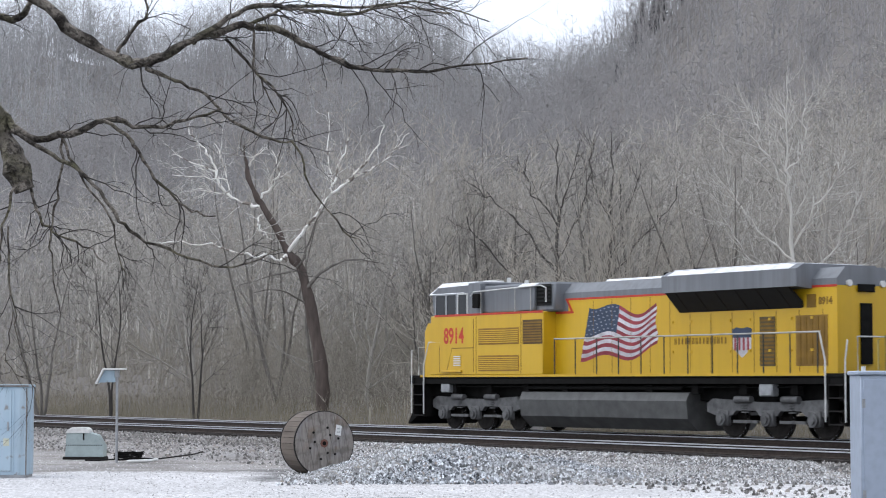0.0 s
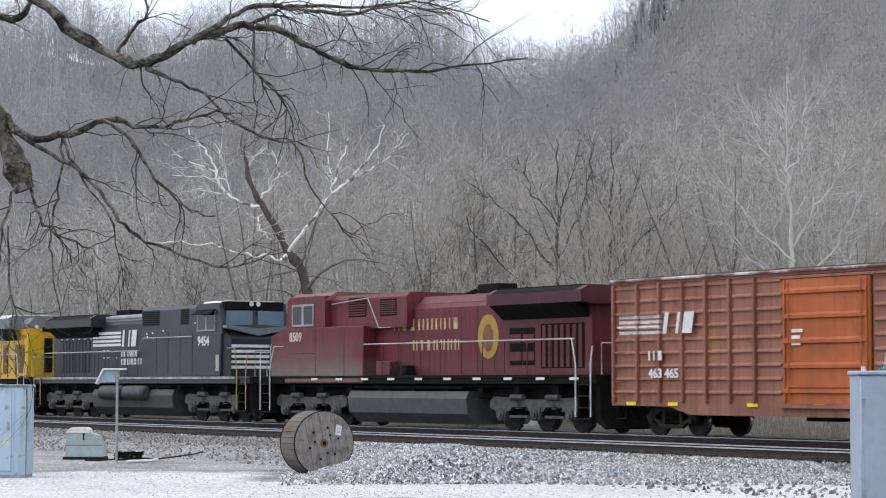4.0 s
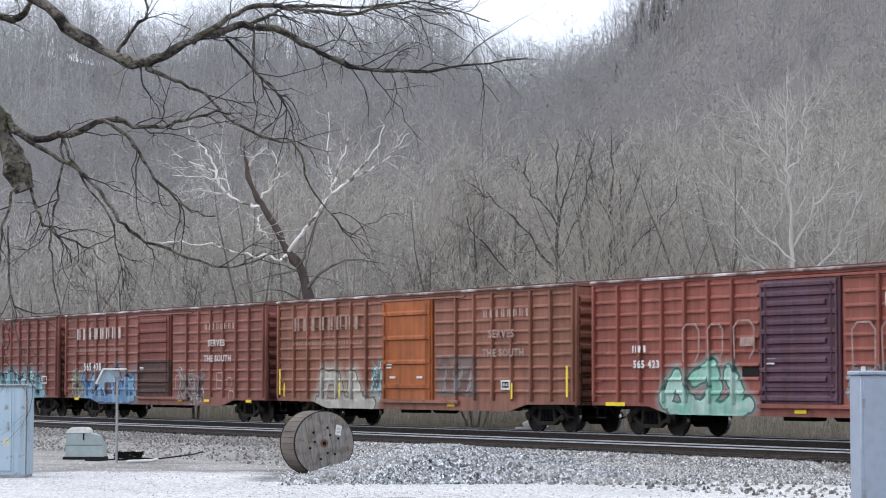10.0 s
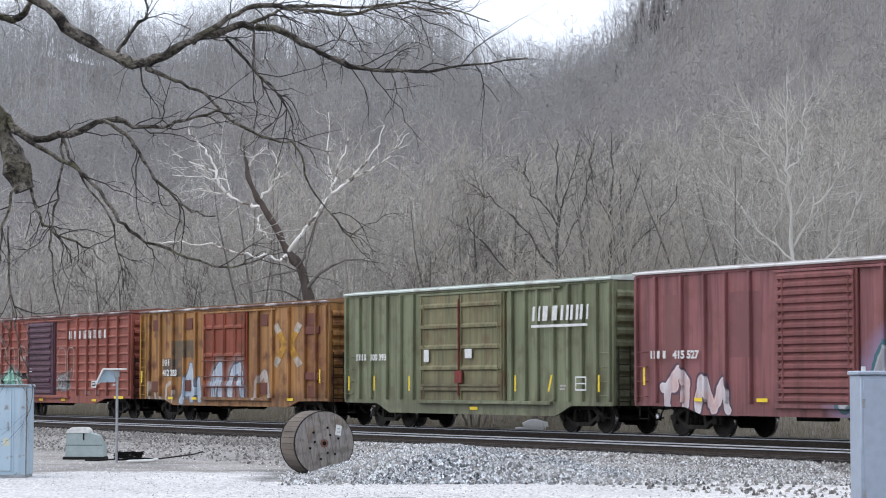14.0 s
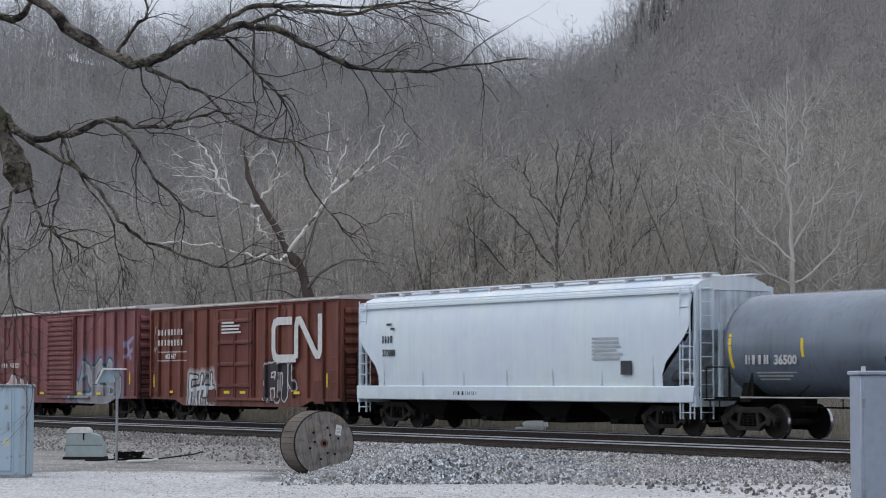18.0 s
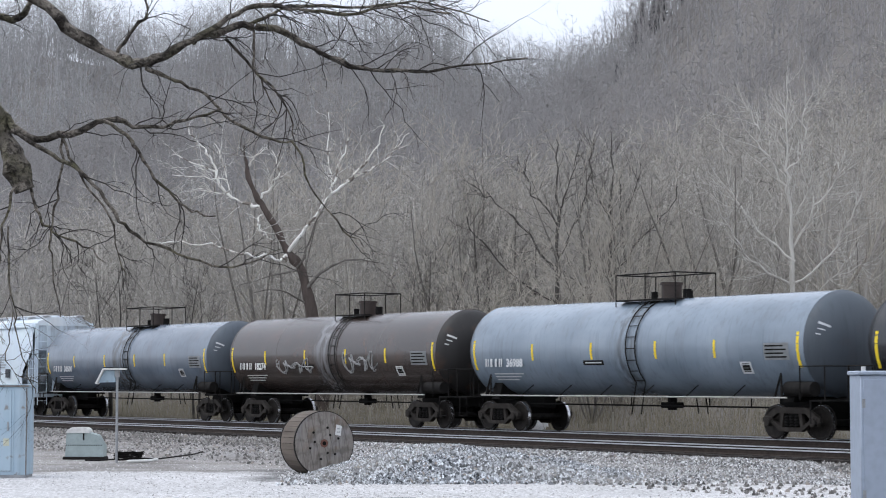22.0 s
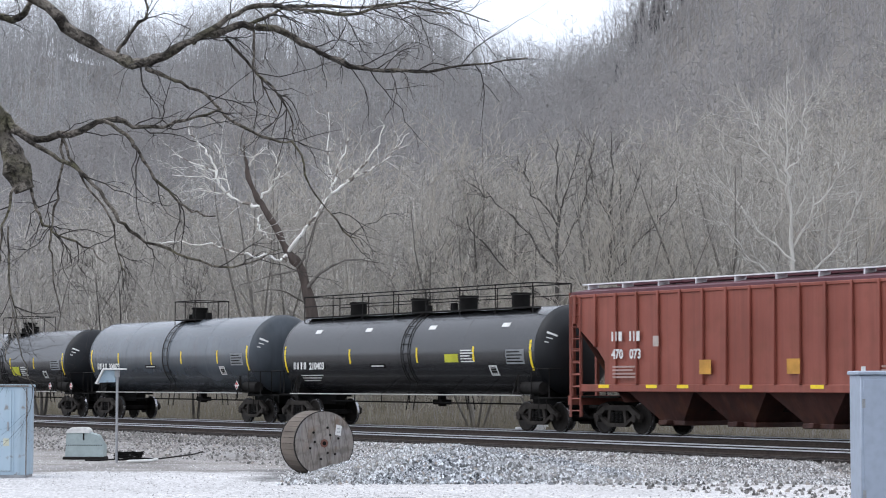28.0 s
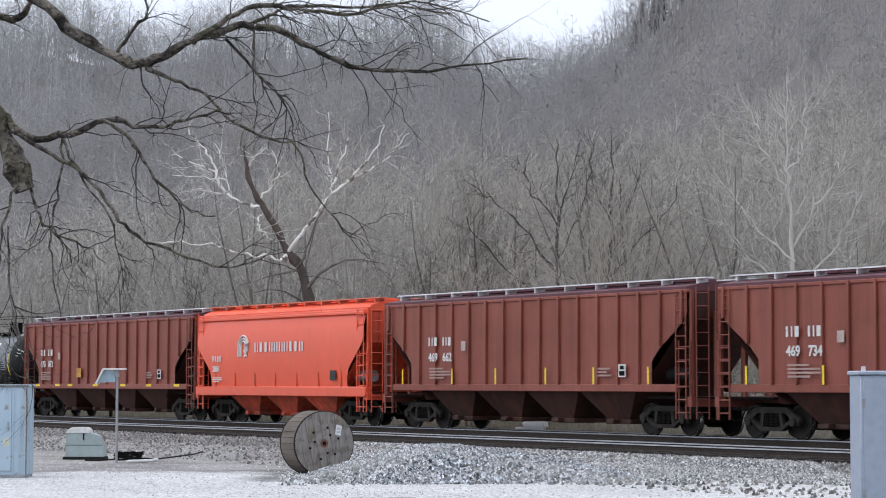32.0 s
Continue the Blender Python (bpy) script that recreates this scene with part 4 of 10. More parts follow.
    # faded lettered red cars
    for i, (c, dk, reg, num) in enumerate((
            (-157.6, {"door_base": (0.15, 0.040, 0.030)}, [(-8.7, -7.4, 0.62, 2.1, [(0.26, 0.27, 0.20)], 0.5),
                                                          (1.9, 4.2, 0.8, 2.0, [(0.24, 0.20, 0.19)], 0.5), (-1.75, 1.4, 1.0, 2.45, [(0.052, 0.030, 0.026)], 0.05)], "565 438"),
            (-138.1, {"door_base": (0.30, 0.085, 0.020)}, [(1.6, 3.95, 1.05, 2.4, [(0.13, 0.085, 0.075), (0.19, 0.15, 0.14)], 0.1),
                                                          (-2.6, -1.9, 1.0, 2.2, [(0.25, 0.45, 0.45)], 0.4)], ""),
            (-118.75, {"door_base": (0.080, 0.036, 0.055)}, [(1.5, 3.0, 1.2, 2.0, [(0.22, 0.26, 0.27)], 0.5), (-6.4, -2.0, 0.6, 1.05, [(0.36, 0.13, 0.13)], 0.12)], "565 423"))):
        lab = ("weathered red sixty-foot boxcar with half-darkened door and blue graffiti", "weathered red sixty-foot boxcar with orange-brown door and grey-white graffiti",
               "red sixty-foot boxcar with ribbed purple door and mint graffiti")[i]
        spray = (
            [([[(-7.3, 1.7), (-6.8, 1.0), (-6.3, 1.7)], [(-5.9, 0.9), (-5.5, 1.7), (-5.0, 1.0)], [(-4.6, 1.7), (-4.2, 0.95)], [(-3.8, 1.95), (-3.4, 0.95), (-2.9, 1.6), (-2.2, 1.1)], [(-3.1, 0.88), (-2.3, 1.7)],
               [(-7.2, 0.85), (-2.4, 0.85)]], 0.24, [(0.10, 0.22, 0.42), (0.26, 0.42, 0.56)], (0.03, 0.05, 0.10), 0.06, (0.20, 0.23, 0.26), 0.5)],
            [([[(-6.04, 0.82), (-5.77, 1.72), (-5.0, 1.72), (-4.67, 0.83)], [(-3.99, 0.83), (-3.87, 1.71), (-3.33, 0.9)], [(-6.32, 0.74), (-2.6, 0.78)]], 0.30, [(0.54, 0.53, 0.47), (0.36, 0.34, 0.31)], (0.14, 0.12, 0.10), 0.05, (0.42, 0.40, 0.35), 0.35),
             ([[(2.0, 1.3), (2.1, 1.9)], [(2.55, 1.85), (2.75, 1.3), (3.0, 1.9)], [(3.4, 1.3), (3.6, 1.85)]], 0.13, [(0.30, 0.27, 0.26), (0.24, 0.21, 0.20)], (0.12, 0.09, 0.08), 0.03, None, 0.1)],
            [([[(-5.9, 1.0), (-5.4, 1.7), (-4.8, 0.95)], [(-4.6, 1.6), (-3.8, 1.95), (-3.59, 1.35), (-4.27, 0.81)], [(-3.1, 1.78), (-2.7, 1.25), (-3.11, 0.82), (-2.3, 0.88)], [(-5.6, 0.8), (-2.5, 0.8)]],
              0.27, [(0.24, 0.52, 0.40), (0.50, 0.66, 0.60)], (0.05, 0.14, 0.12), 0.05, (0.30, 0.36, 0.34), 0.25)])[i]
        car, M = boxcar("boxcar", c, 9.2, lab, ((0.195, 0.074, 0.056), (0.210, 0.088, 0.057), (0.225, 0.068, 0.049))[i], (-1.75, 1.38), reg, P60, door_rows=(8, 4, 13)[i], tags=spray, short_ribs=i == 2,
                        door_kw={"streak": 0.5, "regions": [(-1.75, 1.4, 0.9, 2.45, [(0.050, 0.030, 0.026)], 0.05)] if i == 0 else []}, **dk)
        pale = plain("faded_white_lettering", (0.66, 0.60, 0.56) if i == 0 else (0.40, 0.28, 0.23) if i < 2 else (0.66, 0.62, 0.58), 0.7, 0, 0.35, 4)
        faint = plain("worn_white_lettering", (0.40, 0.27, 0.23), 0.7, 0, 0.4, 3)
        if i < 2:
            bars(car, -7.85, -3.0, ys, 3.38, 3.86, 8, pale, 0.45)
            bars(car, 4.45, 7.1, ys, 3.57, 3.82, 8, faint, 0.45)
            bars(car, -7.9, -3.0, ys, 2.86, 2.98, 26, faint, 0.35)
            lettering(car, "SERVES", 4.72, ys, 2.94, 0.34, pale if i == 0 else faint, 1.15, space=1.2)
            lettering(car, "THE SOUTH", 4.38, ys, 2.34, 0.34, pale, 1.12, space=1.15)
        else:
            bars(car, 3.05, 7.25, ys, 3.42, 3.78, 8, M_white, 0.5)
        if num:
            lettering(car, num, (-7.1, 0, -7.2)[i], ys, (2.05, 0, 1.94)[i], (0.44, 0, 0.30)[i], M_white, 1.0, space=1.25)
        if i == 2:
            bars(car, -7.23, -6.5, ys, 2.38, 2.58, 3, M_white)
            chalk = plain("chalky_spray", (0.40, 0.27, 0.24), 0.8, 0, 0.4, 5)
            chalk_loops(car, [(-4.6, 2.62, 0.36, 0.52), (-3.55, 2.62, 0.32, 0.5), (-2.35, 2.68, 0.42, 0.52), (2.25, 2.3, 0.42, 0.75), (3.25, 2.35, 0.34, 0.7)], ys, chalk)
            part("white_patch", Shape().box(-2.5, -1.95, ys - 0.003, ys, 2.5, 2.75), chalk, car)
            part("dark_patch", Shape().box(-2.55, -1.85, -1.502, -1.492, 1.68, 2.0), M_iron, car, "dark painted-out square")
            bars(car, 4.9, 5.4, ys, 1.0, 1.16, 4, chalk, 0.3)
            bars(car, 5.9, 6.4, ys, 0.98, 1.18, 3, chalk, 0.4)
            bars(car, 7.6, 8.1, ys, 1.38, 1.46, 4, M_white)
        if i:
            x = 5.42 if i == 1 else 5.5
            part("notice", Shape().box(x, x + 0.5, ys - 0.004, ys, 1.30, 1.60), M_white, car)
            part("notice", Shape().box(x + 0.07, x + 0.43, ys - 0.007, ys - 0.004, 1.36, 1.54), M_dark, car)
            bars(car, x + 0.11, x + 0.41, ys - 0.0075, 1.40, 1.50, 3, M_white)
        else:
            part("notice", ribbon([(5.5, 1.3), (5.5, 1.9), (5.95, 1.9), (5.95, 1.3), (5.48, 1.3), (5.5, 1.6), (5.95, 1.6)], 0.05, ys), faint, car, "worn painted box")
            chalk_loops(car, [(2.1, 1.5, 0.2, 0.3), (2.45, 1.5, 0.12, 0.25), (3.3, 1.55, 0.2, 0.32), (3.75, 1.5, 0.16, 0.3), (6.55, 1.55, 0.2, 0.16), (6.7, 1.05, 0.2, 0.16)], ys, faint, 0.045)
        if i == 1:
            for x in (-1.2, 0.5):
                part("lock_mark", Shape().box(x, x + 0.36, -1.632, -1.625, 1.66, 1.73), M_white, car)
        lines(car, -1.5, -1.0, -1.612, 2.0, 2.2, 2, M_white)
        yellow_bars(car, ([-8.0, 2.2, 4.5, 8.0], [2.45], [-0.2, 2.3, 5.6])[i], -1.54, (0.82, 0.80, 0.76)[i])
        if i == 2:
            for x in (-8.6, 7.68):
                part("reflector", Shape().box(x, x + 0.92, -1.545, -1.541, 0.84, 0.95), M_yellow, car)
        if i == 1:
            yellow_bars(car, [-8.6, -4.6, 6.02], -1.613, 1.27, True)
            part("reflector", Shape().box(8.88, 8.98, -1.617, -1.613, 1.08, 2.02), M_yellow, car)
            part("reflector", Shape().box(-8.98, -8.88, -1.617, -1.613, 1.08, 2.02), M_yellow, car)
    # ochre car with plug door and cross emblem
    OCH = (0.285, 0.140, 0.044)
    car, M = boxcar("boxcar", -100.75, 7.7, "ochre fifty-foot boxcar with red-brown door, cross emblem and graffiti", OCH, (-1.97, 1.67),
                    [(-7.7, 7.7, 0.55, 1.35, [(0.10, 0.048, 0.03), (0.15, 0.07, 0.035)], 0.18), (1.7, 3.0, 1.0, 4.3, [(0.17, 0.075, 0.035), (0.22, 0.10, 0.04)], 0.15), (5.7, 7.7, 1.0, 4.3, [(0.17, 0.065, 0.035), (0.24, 0.11, 0.04)], 0.18), (-4.75, -2.8, 2.5, 3.2, [(0.10, 0.085, 0.06)], 0.05), (-6.6, -3.2, 3.35, 3.95, [(0.13, 0.095, 0.045), (0.22, 0.12, 0.04)], 0.15), (-5.7, -4.0, 1.75, 2.5, [(0.085, 0.075, 0.065)], 0.03),
                     (-7.3, -4.6, 0.7, 1.0, [(0.46, 0.42, 0.38)], 0.12)],
                    [-6.9, -5.9, -4.7, -3.7, -2.7, 2.5, 3.65, 4.9, 6.1, 6.9], rows=0, door_base=(0.19, 0.045, 0.022), door_rows=3, door_verts=4,
                    tags=[([[(-7.0, 0.8), (-6.9, 1.5)], [(-6.4, 0.8), (-6.55, 1.3)], [(-6.3, 1.35), (-5.9, 0.85)], [(-5.5, 0.8), (-5.4, 1.4), (-5.0, 1.5)], [(-4.9, 0.8), (-4.7, 1.1)]], 0.10, [(0.55, 0.50, 0.46), (0.42, 0.36, 0.31)], (0.30, 0.24, 0.19), 0.02, None, 0.1),
                          ([[(-4.03, 0.8), (-3.62, 1.45), (-3.17, 2.18), (-3.06, 0.87)], [(-3.86, 1.12), (-2.6, 1.22)], [(-2.51, 1.57), (-2.43, 0.85)]], 0.22, [(0.38, 0.47, 0.58), (0.50, 0.56, 0.62)], (0.13, 0.15, 0.19), 0.05, None, 0.1),
                          ([[(2.22, 0.97), (2.31, 1.51), (3.0, 1.87), (3.24, 1.03)]], 0.16, [(0.46, 0.42, 0.40), (0.36, 0.30, 0.27)], (0.22, 0.16, 0.13), 0.03, None, 0.1)],
                    door_kw={"tags": [([[(-1.09, 1.09), (-0.97, 1.68), (-0.59, 2.11), (-0.52, 1.09)], [(0.27, 1.1), (0.55, 1.9), (1.05, 2.1), (1.3, 1.1)]], 0.28, [(0.40, 0.48, 0.58), (0.54, 0.57, 0.62)], (0.11, 0.11, 0.14), 0.05,
                                       (0.34, 0.28, 0.27), 0.3)]}, rust=0.8, rust_col=(0.105, 0.038, 0.024), streak=0.75, plug=True, height=4.45)
    x0, z0 = 4.7, 2.9
    faded_orange, faded_white = plain("faded_orange_emblem", (0.46, 0.24, 0.035), 0.7, 0, 0.45, 5), plain("faded_white_emblem", (0.44, 0.38, 0.32), 0.7, 0, 0.4, 5)
    for sa in (-1, 1):
        for (a, b, m_) in ((0.12, 0.55, faded_orange), (0.55, 0.85, faded_white)):
            for sb in (-1, 1):
                part("emblem", Shape().prism([(x0 + sb * (a - 0.1), z0 + sa * (a - 0.02)), (x0 + sb * (a + 0.27), z0 + sa * (a - 0.15)), (x0 + sb * (b + 0.27), z0 + sa * (b - 0.15)), (x0 + sb * (b - 0.1), z0 + sa * (b - 0.02))],
                                             -1.502, -1.492), m_, car)
    lettering(car, "412 283", -5.5, ys, 1.8, 0.34, M_white, 1.15)
    bars(car, -5.5, -4.8, ys, 2.2, 2.45, 3, M_white)
    brown = plain("brown_patch_panel", (0.14, 0.045, 0.03))
    for x, z in ((-6.35, 3.85), (-3.3, 3.85), (2.95, 3.85), (6.5, 3.8), (-6.4, 1.35), (-3.4, 1.4), (2.9, 1.3), (6.55, 1.2)):
        part("patch_panel", Shape().box(x - 0.27, x + 0.27, -1.52, -1.49, z - 0.22, z + 0.22, 0.008), brown, car)
    for z in (3.4, 1.75):
        part("patch_panel", Shape().box(5.95, 7.1, -1.56, -1.49, z - 0.14, z + 0.14, 0.02), brown, car)
    yellow_bars(car, [-7.45, 7.3], -1.613, 1.75, True)
    ladder(car, -7.35, -1.60, 0.85, 4.2, plain("faded_yellow_ladder", (0.46, 0.27, 0.05), 0.7, 0, 0.4, 4), 0.5, "x", 9)
    for z in (1.35, 1.75, 2.35):
        part("door_rail", Shape().tube([(-1.9, -1.66, z), (1.6, -1.66, z)], 0.025, 6), brown, car, "rusty horizontal door rail")
    yellow_bars(car, [-4.9, -2.8, 0.2, 1.9, 5.0], -1.54, 0.9)
    # green car with double plug doors
    GRN = (0.150, 0.163, 0.095)
    car, M = boxcar("boxcar", -84.1, 7.65, "dull green fifty-foot boxcar with double plug doors and white lettering bars", GRN, (-2.75, 2.2), [(-7.6, 7.6, 0.5, 1.0, [(0.115, 0.108, 0.085), (0.14, 0.14, 0.095)], 0.16), (-2.8, 2.2, 1.0, 1.3, [(0.07, 0.055, 0.04)], 0.15)],
                    [-6.7, -5.9, -4.9, -4.0, -3.2, 2.55, 3.3, 3.95, 4.8, 5.55, 6.25, 6.95], rows=0, door_base=(0.150, 0.140, 0.072), door_rows=5, door_verts=2, rust=0.45, belly=5.6, door_kw={"streak": 0.6, "regions": [(-2.8, 2.2, 0.95, 1.75, [(0.085, 0.066, 0.045), (0.13, 0.105, 0.065)], 0.18)]},
                    roof_col=(0.46, 0.50, 0.46), rust_col=(0.09, 0.065, 0.035), height=4.62, plug=True, streak=0.5)
    bars(car, 3.75, 6.7, ys, 3.4, 3.85, 6, M_white, 0.18, "white emblem blocks", 0.05, "emblem")
    part("emblem", Shape().box(3.7, 6.6, ys - 0.004, ys, 3.2, 3.28), M_white, car)
    lettering(car, "100 393", -5.9, ys, 2.28, 0.3, M_white, 1.1)
    bars(car, -6.8, -6.1, ys, 2.28, 2.5, 4, M_white)
    part("notice", Shape().box(-2.4, -2.1, -1.64, -1.632, 2.2, 2.6), M_white, car)
    part("notice", Shape().box(0.05, 0.45, -1.64, -1.632, 2.3, 2.6), M_white, car)
    part("door_lock", Shape().tube([(-0.3, -1.66, 1.1), (-0.3, -1.66, 4.2)], 0.03, 6).box(-0.5, -0.1, -1.68, -1.62, 1.5, 1.9, 0.03), plain("red_lock", (0.20, 0.03, 0.025)), car)
    yellow_bars(car, [-7.3, -5.6, -3.35, 2.85, 7.15], -1.613, 1.5, True)
    part("reflector", Shape().prism([(4.58, 1.25), (4.66, 1.25), (4.82, 1.75), (4.74, 1.75)], -1.617, -1.613), M_yellow, car, "tilted yellow reflector")
    part("notice", ribbon([(6.0, 1.3), (6.0, 1.68), (6.5, 1.68), (6.5, 1.3), (5.98, 1.3)], 0.045, ys), M_white, car, "white painted square")
    part("notice", ribbon([(6.0, 1.49), (6.5, 1.49)], 0.035, ys), M_white, car)
    lines(car, 5.2, 5.6, ys, 1.3, 1.5, 2, M_eave)
    yellow_bars(car, [0.4], -1.53, 0.70)
    # purple-red car with ribbed door
    PUR = (0.195, 0.075, 0.076)
    car, M = boxcar("boxcar", -67.6, 7.68, "faded plum-red fifty-foot boxcar with ribbed door and large graffiti", PUR, (-1.6, 1.5),
                    [(-6.5, -5.6, 1.0, 4.0, [(0.20, 0.085, 0.08)], 0.05), (-3.6, -2.3, 2.2, 4.0, [(0.19, 0.08, 0.08)], 0.05)],
                    [-6.75, -5.6, -4.6, -3.7, -2.7, 2.4, 3.4, 4.5, 5.6, 6.6], rows=0, door_rows=16, door_base=(0.165, 0.058, 0.056), streak=0.55,
                    tags=[([[(-6.32, 0.92), (-6.23, 1.48), (-5.74, 1.83), (-5.42, 1.51), (-5.54, 0.92)], [(-6.48, 1.36), (-5.97, 1.45)], [(-4.95, 0.81), (-4.75, 1.6), (-4.4, 0.95)], [(-4.23, 0.82), (-3.88, 1.51), (-3.69, 0.82)]],
                           0.23, [(0.70, 0.66, 0.68), (0.62, 0.42, 0.40)], (0.07, 0.04, 0.07), 0.05, None, 0.1),
                          ([[(0.93, 1.08), (0.68, 1.46), (1.11, 1.67), (1.49, 1.44)], [(1.86, 0.92), (2.06, 1.57), (2.4, 2.22), (2.82, 1.99), (3.14, 1.51)], [(3.14, 1.51), (3.57, 1.98), (4.05, 2.29), (4.44, 1.98), (4.71, 1.72), (5.02, 2.3)],
                            [(4.82, 1.62), (5.42, 1.46), (5.92, 1.56), (5.82, 1.01)], [(1.77, 0.85), (5.71, 0.85)], [(3.5, 1.2), (4.8, 1.2)]], 0.36, [(0.38, 0.38, 0.40), (0.30, 0.30, 0.33)], (0.035, 0.13, 0.15), 0.08, (0.25, 0.22, 0.36), 0.5),
                          ([[(6.41, 2.97), (7.3, 3.40)], [(6.62, 2.61), (7.2, 2.9)], [(6.7, 3.16), (7.05, 2.56)]], 0.10, [(0.30, 0.27, 0.44), (0.36, 0.33, 0.48)], (0.26, 0.20, 0.32), 0.03, None, 0.1)], height=4.68, roof_col=(0.50, 0.48, 0.47), post_w=0.09)
    lettering(car, "415 527", -5.9, ys, 2.2, 0.3, M_white, 1.15)
    bars(car, -6.9, -6.1, ys, 2.2, 2.42, 3, M_white)
    yellow_bars(car, [-7.2, 7.25], -1.613, 1.7, True)
    yellow_bars(car, [-4.8, -2.2, -0.2, 2.0, 4.0], -1.56, 1.05)
    # red-brown car with large white emblem
    CNR = (0.150, 0.048, 0.033)
    car, M = boxcar("boxcar", -50.8, 7.65, "red-brown fifty-foot boxcar with large white emblem and black-and-white graffiti", CNR, (-1.7, 1.3),
                    [(-6.9, -4.5, 2.72, 2.78, [WT], 0.02), (-6.9, -4.5, 2.38, 2.43, [WT], 0.02),
                     (-7.5, -6.9, 2.6, 3.9, [(0.42, 0.38, 0.37)], 0.7)],
                    [-6.9, -5.9, -4.9, -3.7, -2.6, 2.2, 3.2, 4.3, 5.4, 6.5], rows=0, door_rows=4, door_verts=2, door_base=(0.120, 0.033, 0.024), height=4.55, rust=0.5, streak=0.6, plug=True, roof_col=(0.42, 0.39, 0.37),
                    tags=[([[(-4.18, 0.73), (-4.14, 1.78), (-3.55, 1.74)], [(-3.6, 0.74), (-3.62, 1.3)], [(-3.3, 0.74), (-3.12, 1.78)], [(-2.95, 1.0), (-2.75, 1.75)], [(-2.7, 0.7), (-2.62, 1.2)], [(-2.3, 1.82), (-2.28, 0.78)], [(-4.0, 1.24), (-2.1, 1.34)]], 0.16, [(0.72, 0.74, 0.76), (0.60, 0.63, 0.67)],
                           (0.025, 0.025, 0.03), 0.055, (0.68, 0.70, 0.72), 0.22),
                          ([[(2.9, 2.08), (2.34, 2.06), (2.29, 1.0)], [(2.15, 1.51), (2.73, 1.51)], [(2.99, 0.97), (3.08, 2.05), (3.63, 2.07), (3.54, 1.01)], [(4.08, 2.05), (4.03, 1.51), (4.26, 1.42)]], 0.24, [(0.03, 0.03, 0.035), (0.05, 0.05, 0.06)],
                           (0.60, 0.60, 0.61), 0.05, (0.03, 0.025, 0.025), 0.16)])
    patch = plain("rust_brown_patch", (0.125, 0.042, 0.030))
    for x, z in ((-6.1, 3.72), (-4.2, 3.72), (3.35, 3.98), (6.2, 3.95), (6.15, 1.35), (6.15, 1.0), (-2.3, 1.0)):
        part("patch_panel", Shape().box(x - 0.36, x + 0.36, -1.52, -1.49, z - 0.24, z + 0.24, 0.008), patch, car, "riveted patch plate")
    ye = -1.609
    part("emblem", ribbon([(4.33, 3.78), (3.25, 3.78), (3.02, 3.72), (2.92, 3.5), (2.92, 2.72), (3.02, 2.48), (3.25, 2.40), (4.62, 2.40)], 0.29, ye), M_white, car, "large white painted emblem")
    part("emblem", ribbon([(4.64, 2.40), (4.64, 3.55), (4.72, 3.76), (4.92, 3.78), (5.06, 3.66), (6.0, 2.62), (6.12, 2.52), (6.3, 2.52), (6.38, 2.66), (6.38, 3.98)], 0.29, ye), M_white, car, "large white painted emblem")
    for z in (3.42, 3.0):
        bars(car, -6.85, -4.5, ys, z, z + 0.24, 8, M_white, 0.45)
    lettering(car, "413 417", -6.2, ys, 2.48, 0.27, M_white, 1.1)
    yellow_bars(car, [-7.2, 6.9], -1.613, 1.6, True)
    yellow_bars(car, [-5.8, -0.9, 0.4, 4.6], -1.56, 1.15)
    lines(car, -1.2, 0.5, -1.64, 3.4, 3.9, 4, M_white, "scrawled_bar")


make_boxcars()


# ---- tank cars ----
def tank_paint(car, name, c, fade, rust=0.15, streaks=(), rough=0.26):
    m = Mat(name, rough, 0, 0.6 if rough < 0.4 else 0.3)
    if rough < 0.4:
        m.b.inputs["Coat Weight"].default_value, m.b.inputs["Coat Roughness"].default_value, m.b.inputs["Coat IOR"].default_value = 0.4, 0.14, 1.5
    m.co.object = car
    col = m.mix(m.noise(0.5, 4, lo=0.35, hi=0.65), c, tuple(v * 1.25 for v in c))
    p = m.xyz()
    col = m.mix(m.math("MULTIPLY", m.noise(0.7, 5, (0.6, 1, 1), 0.35, 0.7), 0.6), col, fade)
    col = m.mix(m.math("MULTIPLY", m.noise(6, 4, (1, 1, 0.05), 0.5, 0.8), 0.35), col, tuple(v * 0.5 for v in c))
    col = m.mix(m.math("MULTIPLY", m.noise(1.3, 6, lo=0.55, hi=0.7), rust), col, (0.11, 0.06, 0.04))
    for x0, x1, cc, s in streaks:
        k = m.math("MULTIPLY", m.window(m.math("ADD", p[0], m.math("MULTIPLY", m.noise(3, 3, (1, 1, 0.3)), 0.4)), x0, x1, 0.35), m.noise(5, 4, (1, 1, 0.12), 0.35, 0.6))
        col = m.mix(m.math("MULTIPLY", k, s), col, cc)
    m.color(col)
    m.bump(m.noise(11, 3), 0.1, 0.004)
    return m.m


